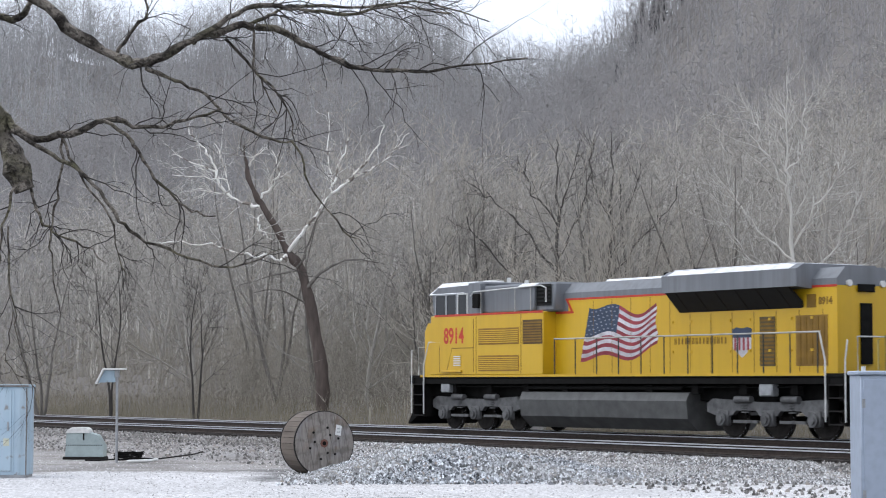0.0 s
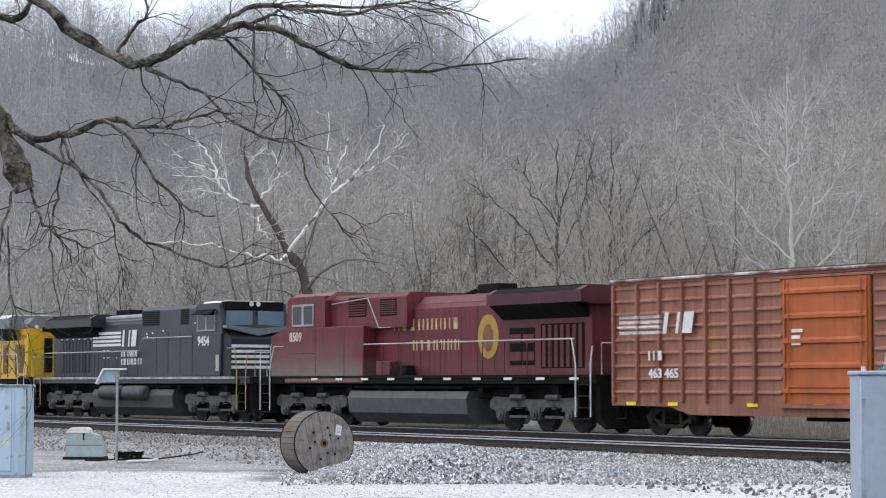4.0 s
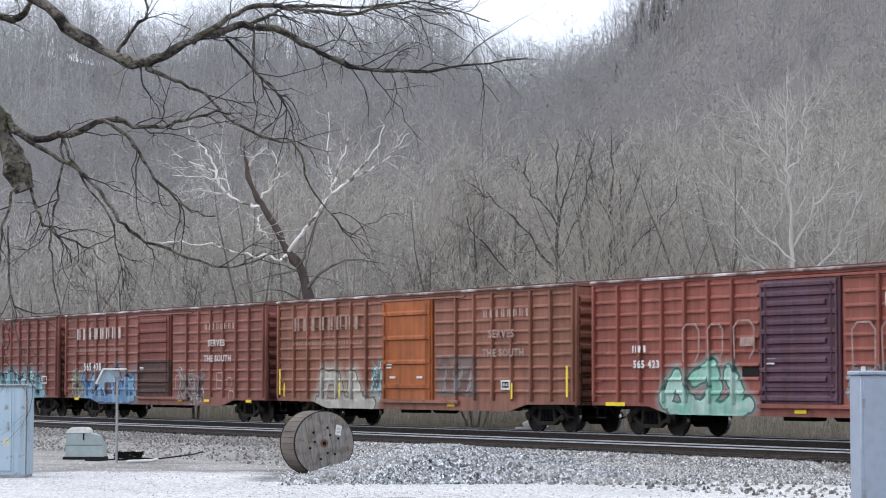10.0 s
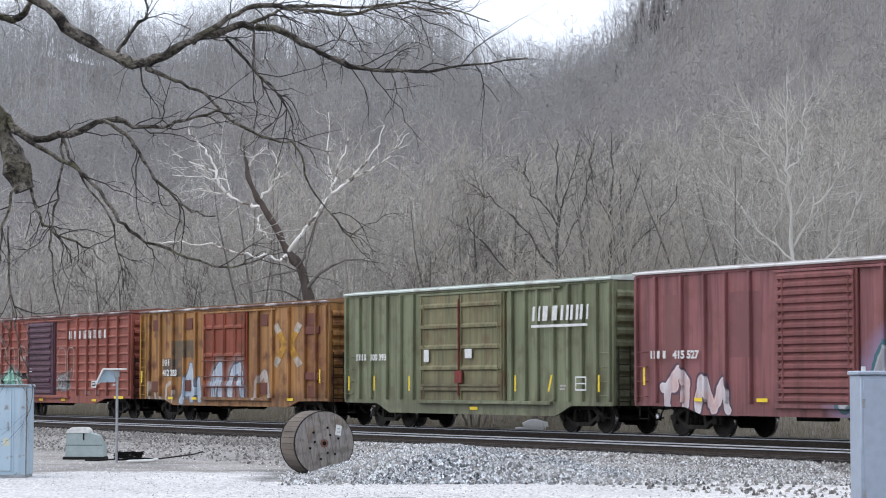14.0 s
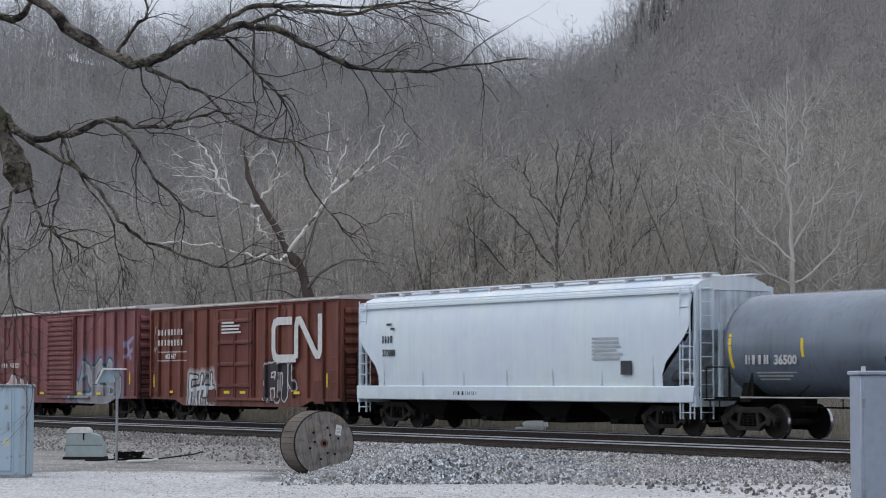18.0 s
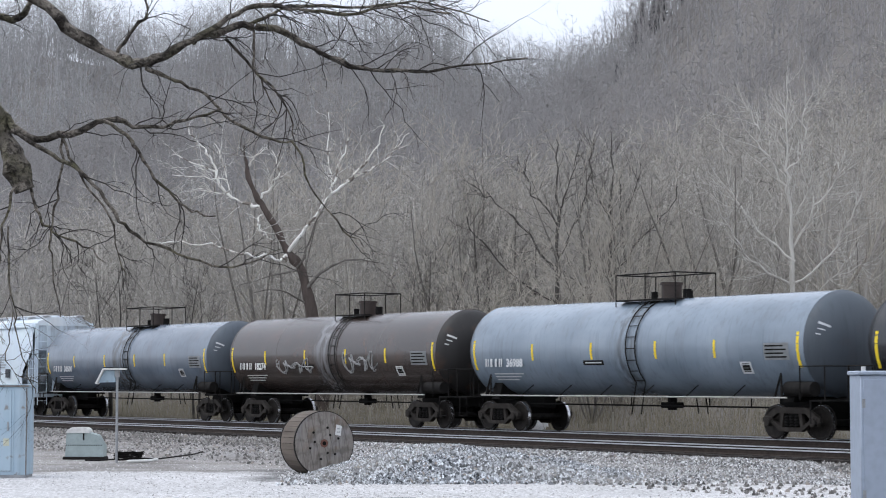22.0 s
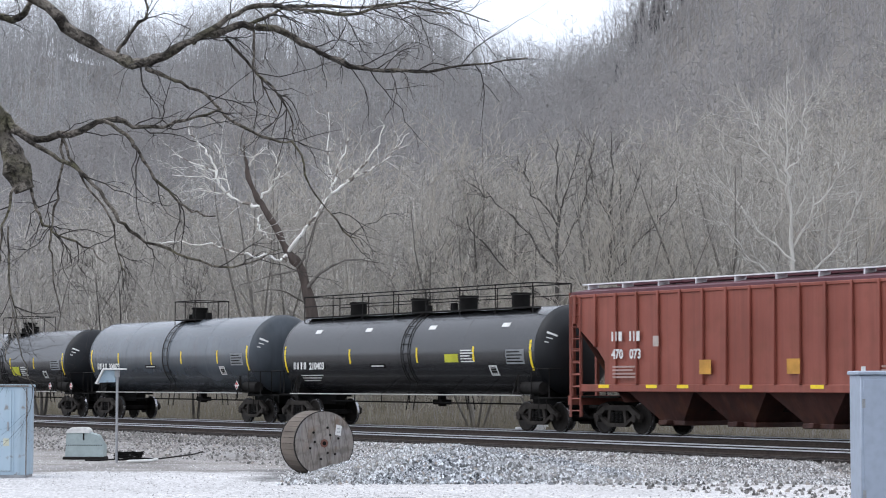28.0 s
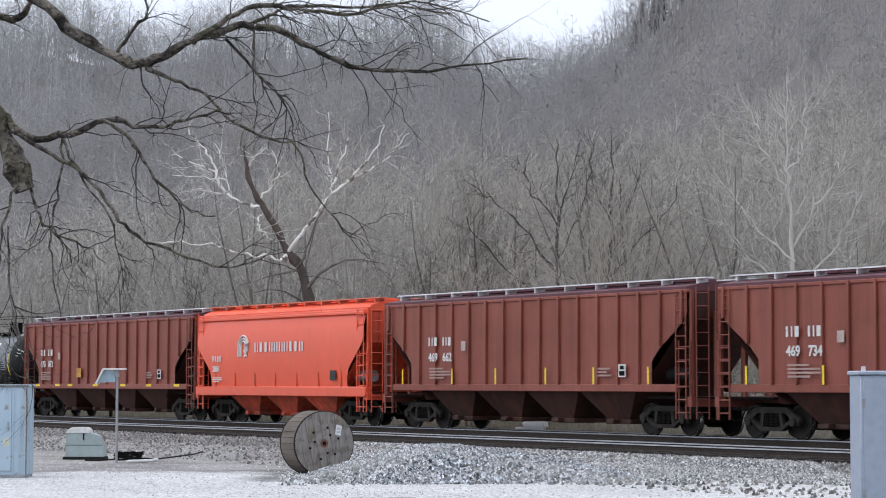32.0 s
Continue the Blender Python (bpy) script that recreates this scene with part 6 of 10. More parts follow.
def make_hoppers():
    M_black = plain("black_lettering", (0.05, 0.055, 0.065))
    car, M = hopper(-32.8, 9.15, 7.75, 3.0, "pale blue-grey covered hopper with curved sides", (0.71, 0.80, 0.90), True, 7.3, 4, height=4.55, rust=0.04, sill=(0.95, 1.42))
    lettering(car, "37388", -7.4, -1.585, 2.42, 0.3, M_black, 1.1)
    bars(car, -7.4, -6.7, -1.585, 2.85, 3.1, 4, M_black, 0.35)
    lines(car, 4.5, 6.0, -1.585, 2.2, 2.9, 6, plain("grey_print", (0.45, 0.48, 0.52)))
    part("notice", Shape().box(5.9, 6.4, -1.59, -1.58, 1.75, 2.15), M_black, car)
    bars(car, -3.0, -1.6, -1.565, 1.12, 1.24, 6, M_black, 0.3)
    part("scrawled_bar", Shape().box(-7.1, -6.8, -1.60, -1.59, 3.45, 3.52).box(-6.85, -6.6, -1.60, -1.59, 3.3, 3.37), M_black, car)
    GX = (0.225, 0.063, 0.043)
    for c, half, num, dk in ((93.2, 8.75, "470073", 18), (124.53, 8.2, "469662", 17), (142.03, 8.2, "469734", 17)):
        lab = "red-brown ribbed covered hopper, numbered, with yellow reflector patches" if num == "470073" else "red-brown ribbed covered hopper with upright yellow reflectors"
        car, M = hopper(c, half, half - 1.75, 3.35, lab, GX, False, half - 1.75, 4, sill=(0.95, 1.47), height=4.42, ribs=dk, rust=0.2, roof_dark=(0.10, 0.035, 0.045))
        y = -1.488
        lx = -half + (2.2 if num == "470073" else 2.95)
        bars(car, lx, lx + 0.62, y - 0.085, 2.72, 3.0, 2, M_white, 0.2)
        bars(car, lx + 0.85, lx + 1.45, y - 0.085, 2.72, 3.0, 2, M_white, 0.2)
        lettering(car, num[:3], lx, y - 0.085, 2.22, 0.38, M_white, 0.95)
        lettering(car, num[3:], lx + 0.85, y - 0.085, 2.22, 0.38, M_white, 0.95)
        part("notice", Shape().box(lx + 1.95, lx + 2.2, y - 0.09, y - 0.085, 2.55, 2.85), plain("pale_notice", (0.5, 0.42, 0.38)), car)
        lines(car, lx + 0.05, lx + 1.35, y - 0.085, 1.65, 2.05, 4, plain("faded_print", (0.40, 0.27, 0.24)))
        part("notice", Shape().box(half - 3.2, half - 2.85, y - 0.09, y - 0.085, 1.68, 2.05), M_white, car)
        part("notice", Shape().box(half - 3.15, half - 2.9, y - 0.094, y - 0.091, 1.72, 1.86).box(half - 3.12, half - 2.93, y - 0.094, y - 0.091, 1.9, 2.01), M_dark, car)
        lines(car, half - 4.2, half - 3.5, y - 0.085, 1.7, 2.0, 3, plain("faded_print", (0.40, 0.27, 0.24)))
        if num == "470073":
            for x in (-7.25, -5.0, -3.6, -0.9, 1.9, 4.4, 7.0):
                part("reflector", Shape().box(x, x + 0.5, -1.53, -1.525, 1.36, 1.46), M_yellow, car)
            for x in (-2.55, 1.05):
                part("placard", Shape().box(x, x + 0.5, y - 0.09, y - 0.085, 1.75, 2.15), plain("faded_yellow", (0.55, 0.28, 0.05)), car)
        else:
            yellow_bars(car, [-6.85, -3.83, -1.33, 1.37, 3.8, 6.4], -1.58, 1.72, True)
    ORG = (0.80, 0.108, 0.046)
    car, M = hopper(108.7, 6.5, 5.2, 2.95, "bright orange covered hopper with white emblem blocks", ORG, True, 4.95, 3, sill=(1.02, 1.38), height=4.42, rust=0.05)
    bars(car, -1.55, 2.25, -1.585, 2.66, 3.02, 10, M_white, 0.25, "white painted name as plain bars")
    em = Shape()
    for k in range(3):
        q = 0.40 - 0.115 * k
        arc = [(-2.45 + q * math.cos(t), -1.578, 2.93 + 0.9 * q * math.sin(t)) for t in seq(math.pi, -0.9, 12)]
        em.tube([(-2.45 - q - 0.02, -1.574, 2.5), *arc, (-2.40 + 0.12 * k, -1.576, 2.74 - 0.06 * k), (-2.17 - 0.1 * k, -1.574, 2.5)], 0.036, 5)
    part("emblem", em, M_white, car, "white striped round emblem")
    lettering(car, "2851", -5.0, -1.575, 1.95, 0.3, M_white, 1.0)
    bars(car, -5.0, -4.2, -1.585, 2.32, 2.55, 4, M_white, 0.3)
    lines(car, -5.0, -4.2, -1.57, 1.55, 1.75, 3, M_white)
    part("notice", Shape().box(4.1, 4.5, -1.58, -1.57, 1.6, 1.95), plain("black_notice", (0.04, 0.04, 0.04)), car)


make_tank_cars()
make_hoppers()


# ---- locomotives ----
def loco_truck(car, x, mat):
    fr = Shape()
    for s in (-1, 1):
        y0, y1 = s * 1.06, s * 1.20
        fr.prism([(-2.55, 0.95), (-2.3, 1.08), (-0.5, 1.0), (0.5, 1.0), (2.3, 1.08), (2.55, 0.95), (2.55, 0.72), (2.2, 0.62), (1.5, 0.62), (1.3, 0.76), (0.5, 0.76), (0.35, 0.62), (-0.35, 0.62), (-0.5, 0.76),
                  (-1.3, 0.76), (-1.5, 0.62), (-2.2, 0.62), (-2.55, 0.72)], y0, y1)
    t = part("truck", fr, mat, car, "three-axle cast truck", pose(x, 0, 0))
    for s in (-1, 1):
        for a in (-1.85, 0, 1.85):
            j = Shape().box(a - 0.24, a + 0.24, s * 1.1, s * 1.26, 0.34, 0.78, 0.04).tube([(a, s * 1.24, 0.53), (a, s * 1.32, 0.53)], 0.19, 12).tube([(a, s * 1.3, 0.53), (a, s * 1.36, 0.53)], 0.11, 8)
            part("journal_box", j, mat, t)
        for a in (-0.95, 0.95):
            sp = Shape()
            for k in range(4):
                sp.tube([(a, s * 1.15, 0.70 + k * 0.07), (a, s * 1.15, 0.735 + k * 0.07)], 0.13, 10)
            sp.tube([(a - 0.35, s * 1.22, 1.06), (a + 0.3, s * 1.22, 1.06)], 0.10, 10).box(a - 0.5, a + 0.5, s * 1.12, s * 1.2, 0.42, 0.5)
            part("brake_cylinder", sp, mat, t)
    part("bolster", Shape().box(-2.2, 2.2, -0.95, 0.95, 0.72, 1.05, 0.03), M_dark, t)
    for a in (-1.85, 0, 1.85):
        wheelset(car, x + a, 0.53, LOCO)


def end_steps(car, x, a, rail_mat):
    """Corner steps, handrails, pilot plate and plow at the end x, pointing along a."""
    for s in (-1, 1):
        tread = Shape().box(x - a * 0.85, x - a * 0.3, s * 1.2, s * 1.52, 0, 0.04).mesh("step", M_iron, 0)
        for k in range(4):
            part("step", tread, None, car, at=pose(0, 0, 0.42 + k * 0.34))
        for d in (0.88, 0.27):
            part("step_plate", Shape().box(x - a * (d + 0.02), x - a * (d - 0.02), s * 1.15, s * 1.5, 0.4, 1.72), M_dark, car)
    for s in (-1, 1):
        for d, top in ((0.95, 2.85), (0.2, 2.6)):
            part("handrail", Shape().tube([(x - a * d, s * 1.54, 0.5), (x - a * d, s * 1.54, 2.1), (x - a * (d + (0.25 if d > 0.5 else -0.05)), s * 1.5, top), (x - a * (d + (0.9 if d > 0.5 else 0.0)), s * 1.47, top)], 0.023, 6), rail_mat, car)
    part("pilot", Shape().prism([(x - a * 0.25, 1.6), (x, 1.5), (x + a * 0.02, 0.55), (x + a * 0.3, 0.18), (x + a * 0.26, 0.14), (x - a * 0.25, 0.4)], -1.35, 1.35), M_dark, car, "pilot plate with plow")
    part("end_railing", Shape().tube([(x - a * 0.1, -1.2, 1.7), (x - a * 0.1, -1.2, 2.7), (x - a * 0.1, 1.2, 2.7), (x - a * 0.1, 1.2, 1.7)], 0.025, 6), rail_mat, car)
    part("hose_rack", Shape().tube([(x + a * 0.05, -0.9, 1.2), (x + a * 0.2, -0.85, 0.8), (x + a * 0.25, -0.7, 0.5)], 0.03, 6).tube([(x + a * 0.05, -0.7, 1.2), (x + a * 0.2, -0.65, 0.85), (x + a * 0.25, -0.55, 0.55)], 0.03, 6), M_dark, car)
    coupler(car, x - a * 0.05, a)


def loco_base(car, half, sill_mat, tank, tank_mat, truck_mat, rail_x, posts, rail_mat, truck_x=7.05):
    part("deck", Shape().box(-half, half, -1.5, 1.5, 1.66, 1.76, 0.015), sill_mat, car)
    part("frame_sill", Shape().box(-half, half, -1.47, 1.47, 1.48, 1.66, 0.01), sill_mat, car)
    part("underframe", Shape().box(-half + 0.3, half - 0.3, -0.9, 0.9, 1.0, 1.5, 0.03), M_dark, car)
    x0, x1 = tank
    part("fuel_tank", Shape().prism([(-1.0, 0.16), (1.0, 0.16), (1.35, 0.5), (1.42, 1.0), (1.3, 1.24), (-1.3, 1.24), (-1.42, 1.0), (-1.35, 0.5)], x0, x1, "x"), tank_mat, car, "angular fuel tank", smooth=20)
    pp = Shape().tube([(x0 + 0.3, -1.3, 1.36), (x1 - 0.3, -1.3, 1.36)], 0.05, 6).tube([(-8.5, -1.25, 1.4), (8.5, -1.25, 1.4)], 0.03, 6)
    for x in seq(-8.2, 8.2, 9):
        pp.box(x - 0.14, x + 0.14, -1.3, -1.1, 1.2, 1.46)
    part("piping", pp, M_dark, car)
    for s in (-1, 1):
        a, b = rail_x
        part("handrail", Shape().tube([(a, s * 1.47, 2.84), (b, s * 1.47, 2.84)], 0.026, 6), M_hand, car, "pale worn top rail")
        me = Shape().tube([(0, s * 1.47, 1.74), (0, s * 1.47, 2.84)], 0.02, 6).mesh("rail_post", rail_mat)
        for x in seq(a, b, posts):
            part("rail_post", me, None, car, at=pose(x, 0, 0))
    for a in (-1, 1):
        loco_truck(car, a * truck_x, truck_mat)


def hood(prof_w, z0, z1, x0, x1, ch=0.25):
    """Long hood section with chamfered roof edges."""
    w = prof_w
    return Shape().prism([(-w, z0), (-w, z1 - ch), (-w + ch, z1), (w - ch, z1), (w, z1 - ch), (w, z0)], x0, x1, "x")


def louvre(car, x0, x1, y, z0, z1, n, mat, frame_mat, upright=False, name="grille"):
    s = Shape()
    for i in range(n):
        if upright:
            a = x0 + (i + 0.2) * (x1 - x0) / n
            s.box(a, a + 0.5 * (x1 - x0) / n, y - 0.02, y, z0, z1)
        else:
            z = z0 + (i + 0.2) * (z1 - z0) / n
            s.box(x0, x1, y - 0.02, y, z, z + 0.5 * (z1 - z0) / n)
    back = part(name, Shape().box(x0 - 0.04, x1 + 0.04, y - 0.006, y, z0 - 0.04, z1 + 0.04), mat, car)
    part("slat", s, frame_mat, back)


def flared_radiator(car, x0, x1, w_low, w_top, z_low, z_mid, z_top, mat, dark, roof_mat):
    for s in (-1, 1):
        part("radiator_intake", Shape().prism([(s * w_low, z_low), (s * w_top, z_mid), (s * (w_top - 0.1), z_mid), (s * (w_low - 0.1), z_low + 0.1)], x0 + 0.15, x1 - 0.35, "x"), dark, car, "dark radiator intake screen")
        rib = Shape().prism([(s * (w_low + 0.012), z_low), (s * (w_top + 0.012), z_mid), (s * w_top, z_mid), (s * w_low, z_low)], -0.02, 0.02, "x").mesh("screen_rib", M_iron)
        for x in seq(x0 + 0.6, x1 - 0.8, 6):
            part("screen_rib", rib, None, car, at=pose(x, 0, 0))
    part("radiator_housing", Shape().prism([(-w_low, z_mid - 0.05), (-w_top, z_mid), (-w_top, z_top - 0.14), (-w_top + 0.28, z_top), (w_top - 0.28, z_top), (w_top, z_top - 0.14), (w_top, z_mid), (w_low, z_mid - 0.05)], x0, x1, "x"), mat, car, "flared radiator wing", smooth=20)
    for s in (-1, 1):
        part("radiator_edge", Shape().prism([(s * (w_top + 0.004), z_top - 0.13), (s * (w_top - 0.27), z_top + 0.006), (s * (w_top - 0.29), z_top), (s * w_top, z_top - 0.14)], x0 + 0.25, x1 - 0.3, "x"), roof_mat, car)
    part("radiator_roof", Shape().box(x0 + 0.2, x1 - 0.4, -w_top + 0.3, w_top - 0.3, z_top + 0.002, z_top + 0.04, 0.01), roof_mat, car)


def make_locos():
    yel_rgb, gry = (0.61, 0.372, 0.007), (0.165, 0.175, 0.19)
    # --- yellow and grey unit, cab first ---
    car = new_car("locomotive", -260.7, "yellow and grey diesel locomotive with waving flag mural", "locomotive")
    Y = car_paint(car, "yellow_loco_paint", yel_rgb, 0.4, 0.06, 0.04, fade=(0.66, 0.42, 0.012), spec=0.5)
    G = car_paint(car, "grey_loco_paint", gry, 0.5, 0.2, 0.05, fade=(0.21, 0.22, 0.235))
    K = plain("black_screen", (0.012, 0.012, 0.012), 0.8)
    RD = plain("red_stripe_paint", (0.55, 0.045, 0.02), 0.5)
    # white for upward-sloping faces: the sky's reflection is put into this paint
    PALE = plain("sky_reflection_roof", (0.80, 0.81, 0.83), 0.4)
    TR = plain("silver_grey_truck_paint", (0.125, 0.125, 0.126), 0.6, 0.1, 0.5, 4)
    TR2 = plain("dusty_dark_truck_paint", (0.085, 0.083, 0.081), 0.7, 0.1, 0.5, 4)
    FT = plain("dark_grey_tank_paint", (0.105, 0.106, 0.104), 0.55, 0.1, 0.3, 3)
    loco_base(car, 10.6, M_dark, (-4.3, 3.85), FT, TR, (-2.35, 9.3), 12, plain("dark_handrail", (0.05, 0.05, 0.045)))
    part("deck_edge", Shape().box(-9.9, 9.6, -1.508, -1.5, 1.70, 1.77), Y, car, "yellow deck edge")
    for a in (-1, 1):
        end_steps(car, a * 10.6, a, M_rail_white)
    # nose, cab, wide body
    part("nose", Shape().prism([(-9.95, 1.76), (-9.95, 3.2), (-9.75, 3.48), (-9.1, 3.5), (-9.1, 1.76)], -1.3, 1.3), Y, car, "yellow short nose")
    part("body", Shape().box(-9.3, -2.93, -1.49, 1.49, 1.76, 3.70, 0.03), Y, car, "wide yellow body under the cab")
    part("cab", Shape().prism([(-9.1, 3.45), (-9.25, 4.45), (-8.9, 4.62), (-6.4, 4.66), (-6.4, 3.45)], -1.46, 1.46), G, car, "grey cab")
    part("cab_roof", Shape().prism([(-1.50, 4.40), (-0.95, 4.80), (0.95, 4.80), (1.50, 4.40)], -9.4, -7.35, "x"), PALE, car, "cab roof, sky reflection painted white", smooth=0)
    part("roof_step", Shape().box(-7.35, -6.4, -1.3, 1.3, 4.6, 4.74, 0.03), G, car)
    for x0, x1 in ((-8.98, -8.42), (-8.32, -7.78), (-7.66, -7.16)):
        w = part("window", Shape().box(x0, x1, -1.475, -1.455, 3.72, 4.36), M_glass, car)
        part("window_frame", Shape().box(x0 - 0.05, x0, -1.49, -1.455, 3.68, 4.4).box(x1, x1 + 0.05, -1.49, -1.455, 3.68, 4.4).box(x0, x1, -1.49, -1.455, 3.68, 3.72).box(x0, x1, -1.49, -1.455, 4.36, 4.4), M_white if x0 > -8 else M_steel, w)
    part("windscreen", Shape().box(-9.24, -9.17, -1.2, -0.1, 3.75, 4.3), M_glass, car)
    part("windscreen", Shape().box(-9.24, -9.17, 0.1, 1.2, 3.75, 4.3), M_glass, car)
    part("mirror", Shape().box(-6.65, -6.3, -1.62, -1.5, 3.9, 4.35, 0.02), M_dark, car)
    part("upper_body", Shape().box(-6.4, -2.5, -1.35, 1.35, 3.70, 4.6, 0.06), G, car, "grey electrical cabinet")
    part("cabinet_box", Shape().box(-4.2, -3.42, -1.47, -1.36, 3.75, 4.5, 0.03), G, car)
    louvre(car, -3.38, -2.68, -1.37, 3.92, 4.5, 5, K, M_dark)
    part("box_lid", Shape().prism([(-1.50, 4.48), (-1.47, 4.52), (-1.30, 4.60), (-1.30, 4.56)], -4.25, -3.37, "x"), PALE, car, "pale sloping lid of the cabinet box")
    part("roof_handrail", Shape().tube([(-6.9, -1.50, 4.30), (-6.7, -1.52, 4.42), (-3.0, -1.52, 4.50), (-2.75, -1.50, 4.42), (-2.75, -1.50, 3.98)], 0.022, 6), M_rail_white, car, "white roof-side handrail")
    for x in (-6.3, -4.4, -3.55):
        part("rail_post", Shape().tube([(x, -1.51, 3.72), (x, -1.51, 4.44)], 0.016, 5), M_hand, car)
    for x, z0, z1 in ((-8.75, 1.85, 2.7), (-6.75, 1.85, 3.55)):
        part("panel_seam", Shape().box(x - 0.012, x + 0.012, -1.4945, -1.4895, z0, z1), plain("dark_yellow_seam", (0.16, 0.09, 0.01)), car)
    part("panel_seam", Shape().box(-8.0, -6.75, -1.4945, -1.4895, 2.62, 2.645), plain("dark_yellow_seam", (0.16, 0.09, 0.01)), car)
    part("panel_seam", Shape().prism([(-8.02, 2.62), (-8.0, 2.645), (-8.32, 1.85), (-8.345, 1.85)], -1.4945, -1.4895), plain("dark_yellow_seam", (0.16, 0.09, 0.01)), car)
    part("junction_box", Shape().box(-8.75, -8.25, -1.45, -1.2, 1.2, 1.5, 0.03), M_steel, car, "pale grey box above the truck")
    part("junction_box", Shape().box(6.95, 7.5, -1.45, -1.2, 1.15, 1.5, 0.03), M_steel, car, "pale grey box above the truck")
    part("stripe", Shape().box(-9.05, -2.93, -1.496, -1.491, 3.66, 3.73), RD, car, "red dividing stripe")
    part("stripe", Shape().prism([(-2.93, 3.62), (-1.98, 3.62), (-2.28, 4.02), (-2.28, 4.08), (-2.42, 4.08), (-2.14, 3.69), (-2.93, 3.69)], -1.007, -1.0), RD, car)
    for z0, z1, x0, x1 in ((2.76, 3.2, -6.42, -4.25), (1.92, 2.34, -6.42, -4.25)):
        louvre(car, x0, x1, -1.492, z0, z1, 7, plain("ochre_louvre", (0.30, 0.16, 0.02)), Y)
    louvre(car, -3.96, -3.0, -1.492, 2.75, 3.42, 8, plain("brown_louvre", (0.12, 0.07, 0.02)), plain("ochre_slat", (0.25, 0.14, 0.02)))
    louvre(car, -7.9, -7.5, -1.492, 2.05, 2.4, 5, Y, M_white)
    seam = plain("panel_seam", (0.22, 0.12, 0.01))
    for x in (-6.6, -4.1):
        part("panel_seam", Shape().box(x - 0.012, x + 0.012, -1.494, -1.489, 1.8, 3.64), seam, car)
    lettering(car, "8914", -8.5, -1.493, 2.80, 0.70, RD, 0.85, bold=0.018)
    part("nose_step", Shape().box(-8.6, -7.4, -1.56, -1.49, 1.85, 1.92, 0.01), Y, car)
    # long hood
    part("long_hood", hood(1.0, 1.76, 3.655, -2.93, -2.28, 0.02), Y, car, "yellow hood behind the cab")
    part("long_hood", hood(1.0, 1.76, 4.06, -2.28, 9.55, 0.02), Y, car, "yellow long hood")
    part("hood_roof", hood(0.998, 3.655, 4.552, -2.93, -2.282, 0.3), G, car, "grey hood roof")
    part("hood_roof", hood(1.0, 4.06, 4.55, -2.28, 9.55, 0.3), G, car, "grey hood roof")
    part("stripe", Shape().box(-2.28, 9.55, -1.006, -1.0, 4.02, 4.08), RD, car, "red dividing stripe")
    part("hood_shroud", hood(0.9, 4.2, 4.62, -0.9, 2.9, 0.35), PALE, car, "engine shroud, sky reflection painted pale")
    # chamfer strips and roof plate carry the painted sky reflection
    flared_radiator(car, 2.95, 8.6, 1.02, 1.55, 3.5, 4.05, 4.66, G, K, PALE)
    part("fan", Shape().tube([(1.9, 0, 4.55), (1.9, 0, 4.72)], 0.5, 16).tube([(2.4, 0.3, 4.6), (2.4, 0.3, 4.85)], 0.18, 10), M_dark, car)
    part("antenna", Shape().box(-8.0, -7.6, -0.3, 0.3, 4.78, 4.86, 0.02).tube([(-6.9, 0, 4.7), (-6.9, 0, 4.92)], 0.07, 8).tube([(-5.9, 0, 4.6), (-5.9, 0, 4.8)], 0.07, 8), M_white, car)
    for x in seq(-1.0, 9.0, 12):
        part("panel_seam", Shape().box(x - 0.01, x + 0.01, -1.004, -0.999, 1.8, 3.45 if x > 3 else 4.0), seam, car)
    for x in seq(-0.6, 8.6, 12):
        for z in (2.35, 3.2):
            if not -1.7 < x < 2.2:
                part("door_latch", Shape().box(x - 0.05, x + 0.05, -1.03, -1.0, z, z + 0.07), Y, car)
    louvre(car, 6.55, 7.1, -1.003, 2.0, 3.26, 12, plain("brown_grille", (0.13, 0.09, 0.03)), seam)
    louvre(car, 8.0, 9.15, -1.003, 2.0, 3.26, 5, plain("ochre_grille", (0.25, 0.14, 0.02)), seam, True)
    part("sand_filler", Shape().box(8.4, 8.75, -1.02, -0.99, 3.5, 3.85, 0.02), seam, car)
    lettering(car, "8914", 8.85, -1.005, 3.58, 0.26, seam, 1.0)
    part("rear_light", Shape().box(9.56, 9.62, -0.3, 0.3, 3.9, 4.1, 0.02).box(9.56, 9.6, -0.2, 0.2, 2.0, 3.6), M_dark, car)
    for y in (-0.6, 0.6):
        part("class_light", Shape().tube([(9.55, y, 4.12), (9.62, y, 4.12)], 0.09, 10), M_white, car)
    bars(car, 2.85, 5.2, -1.005, 2.6, 2.78, 15, seam, 0.4)
    # flag mural in wavy strips, shield emblem
    red, wht, blu = plain("mural_red", (0.30, 0.045, 0.06), 0.6, 0, 0.4, 2.5), plain("mural_white", (0.62, 0.60, 0.63), 0.6, 0, 0.4, 2.0), plain("mural_blue", (0.045, 0.065, 0.11))

    def flag(v, u):
        """Point of the waving flag: v up its hoist, u out along it."""
        x = -1.66 + 0.46 * v + (3.72 - 0.52 * v) * u + 0.05 * math.sin(9 * v) * u
        z = 2.14 + 0.30 * u + v * (1.62 - 0.40 * u) + 0.21 * u ** 0.5 * math.sin(2 * math.pi * (1.35 * u - 0.12 - 0.1 * v)) * (1.0 if u > 0 else 0)
        return x, z

    def flag_patch(v0, v1, u0, u1, n, m):
        vs, us = seq(v0, v1, m), seq(u0, u1, n)
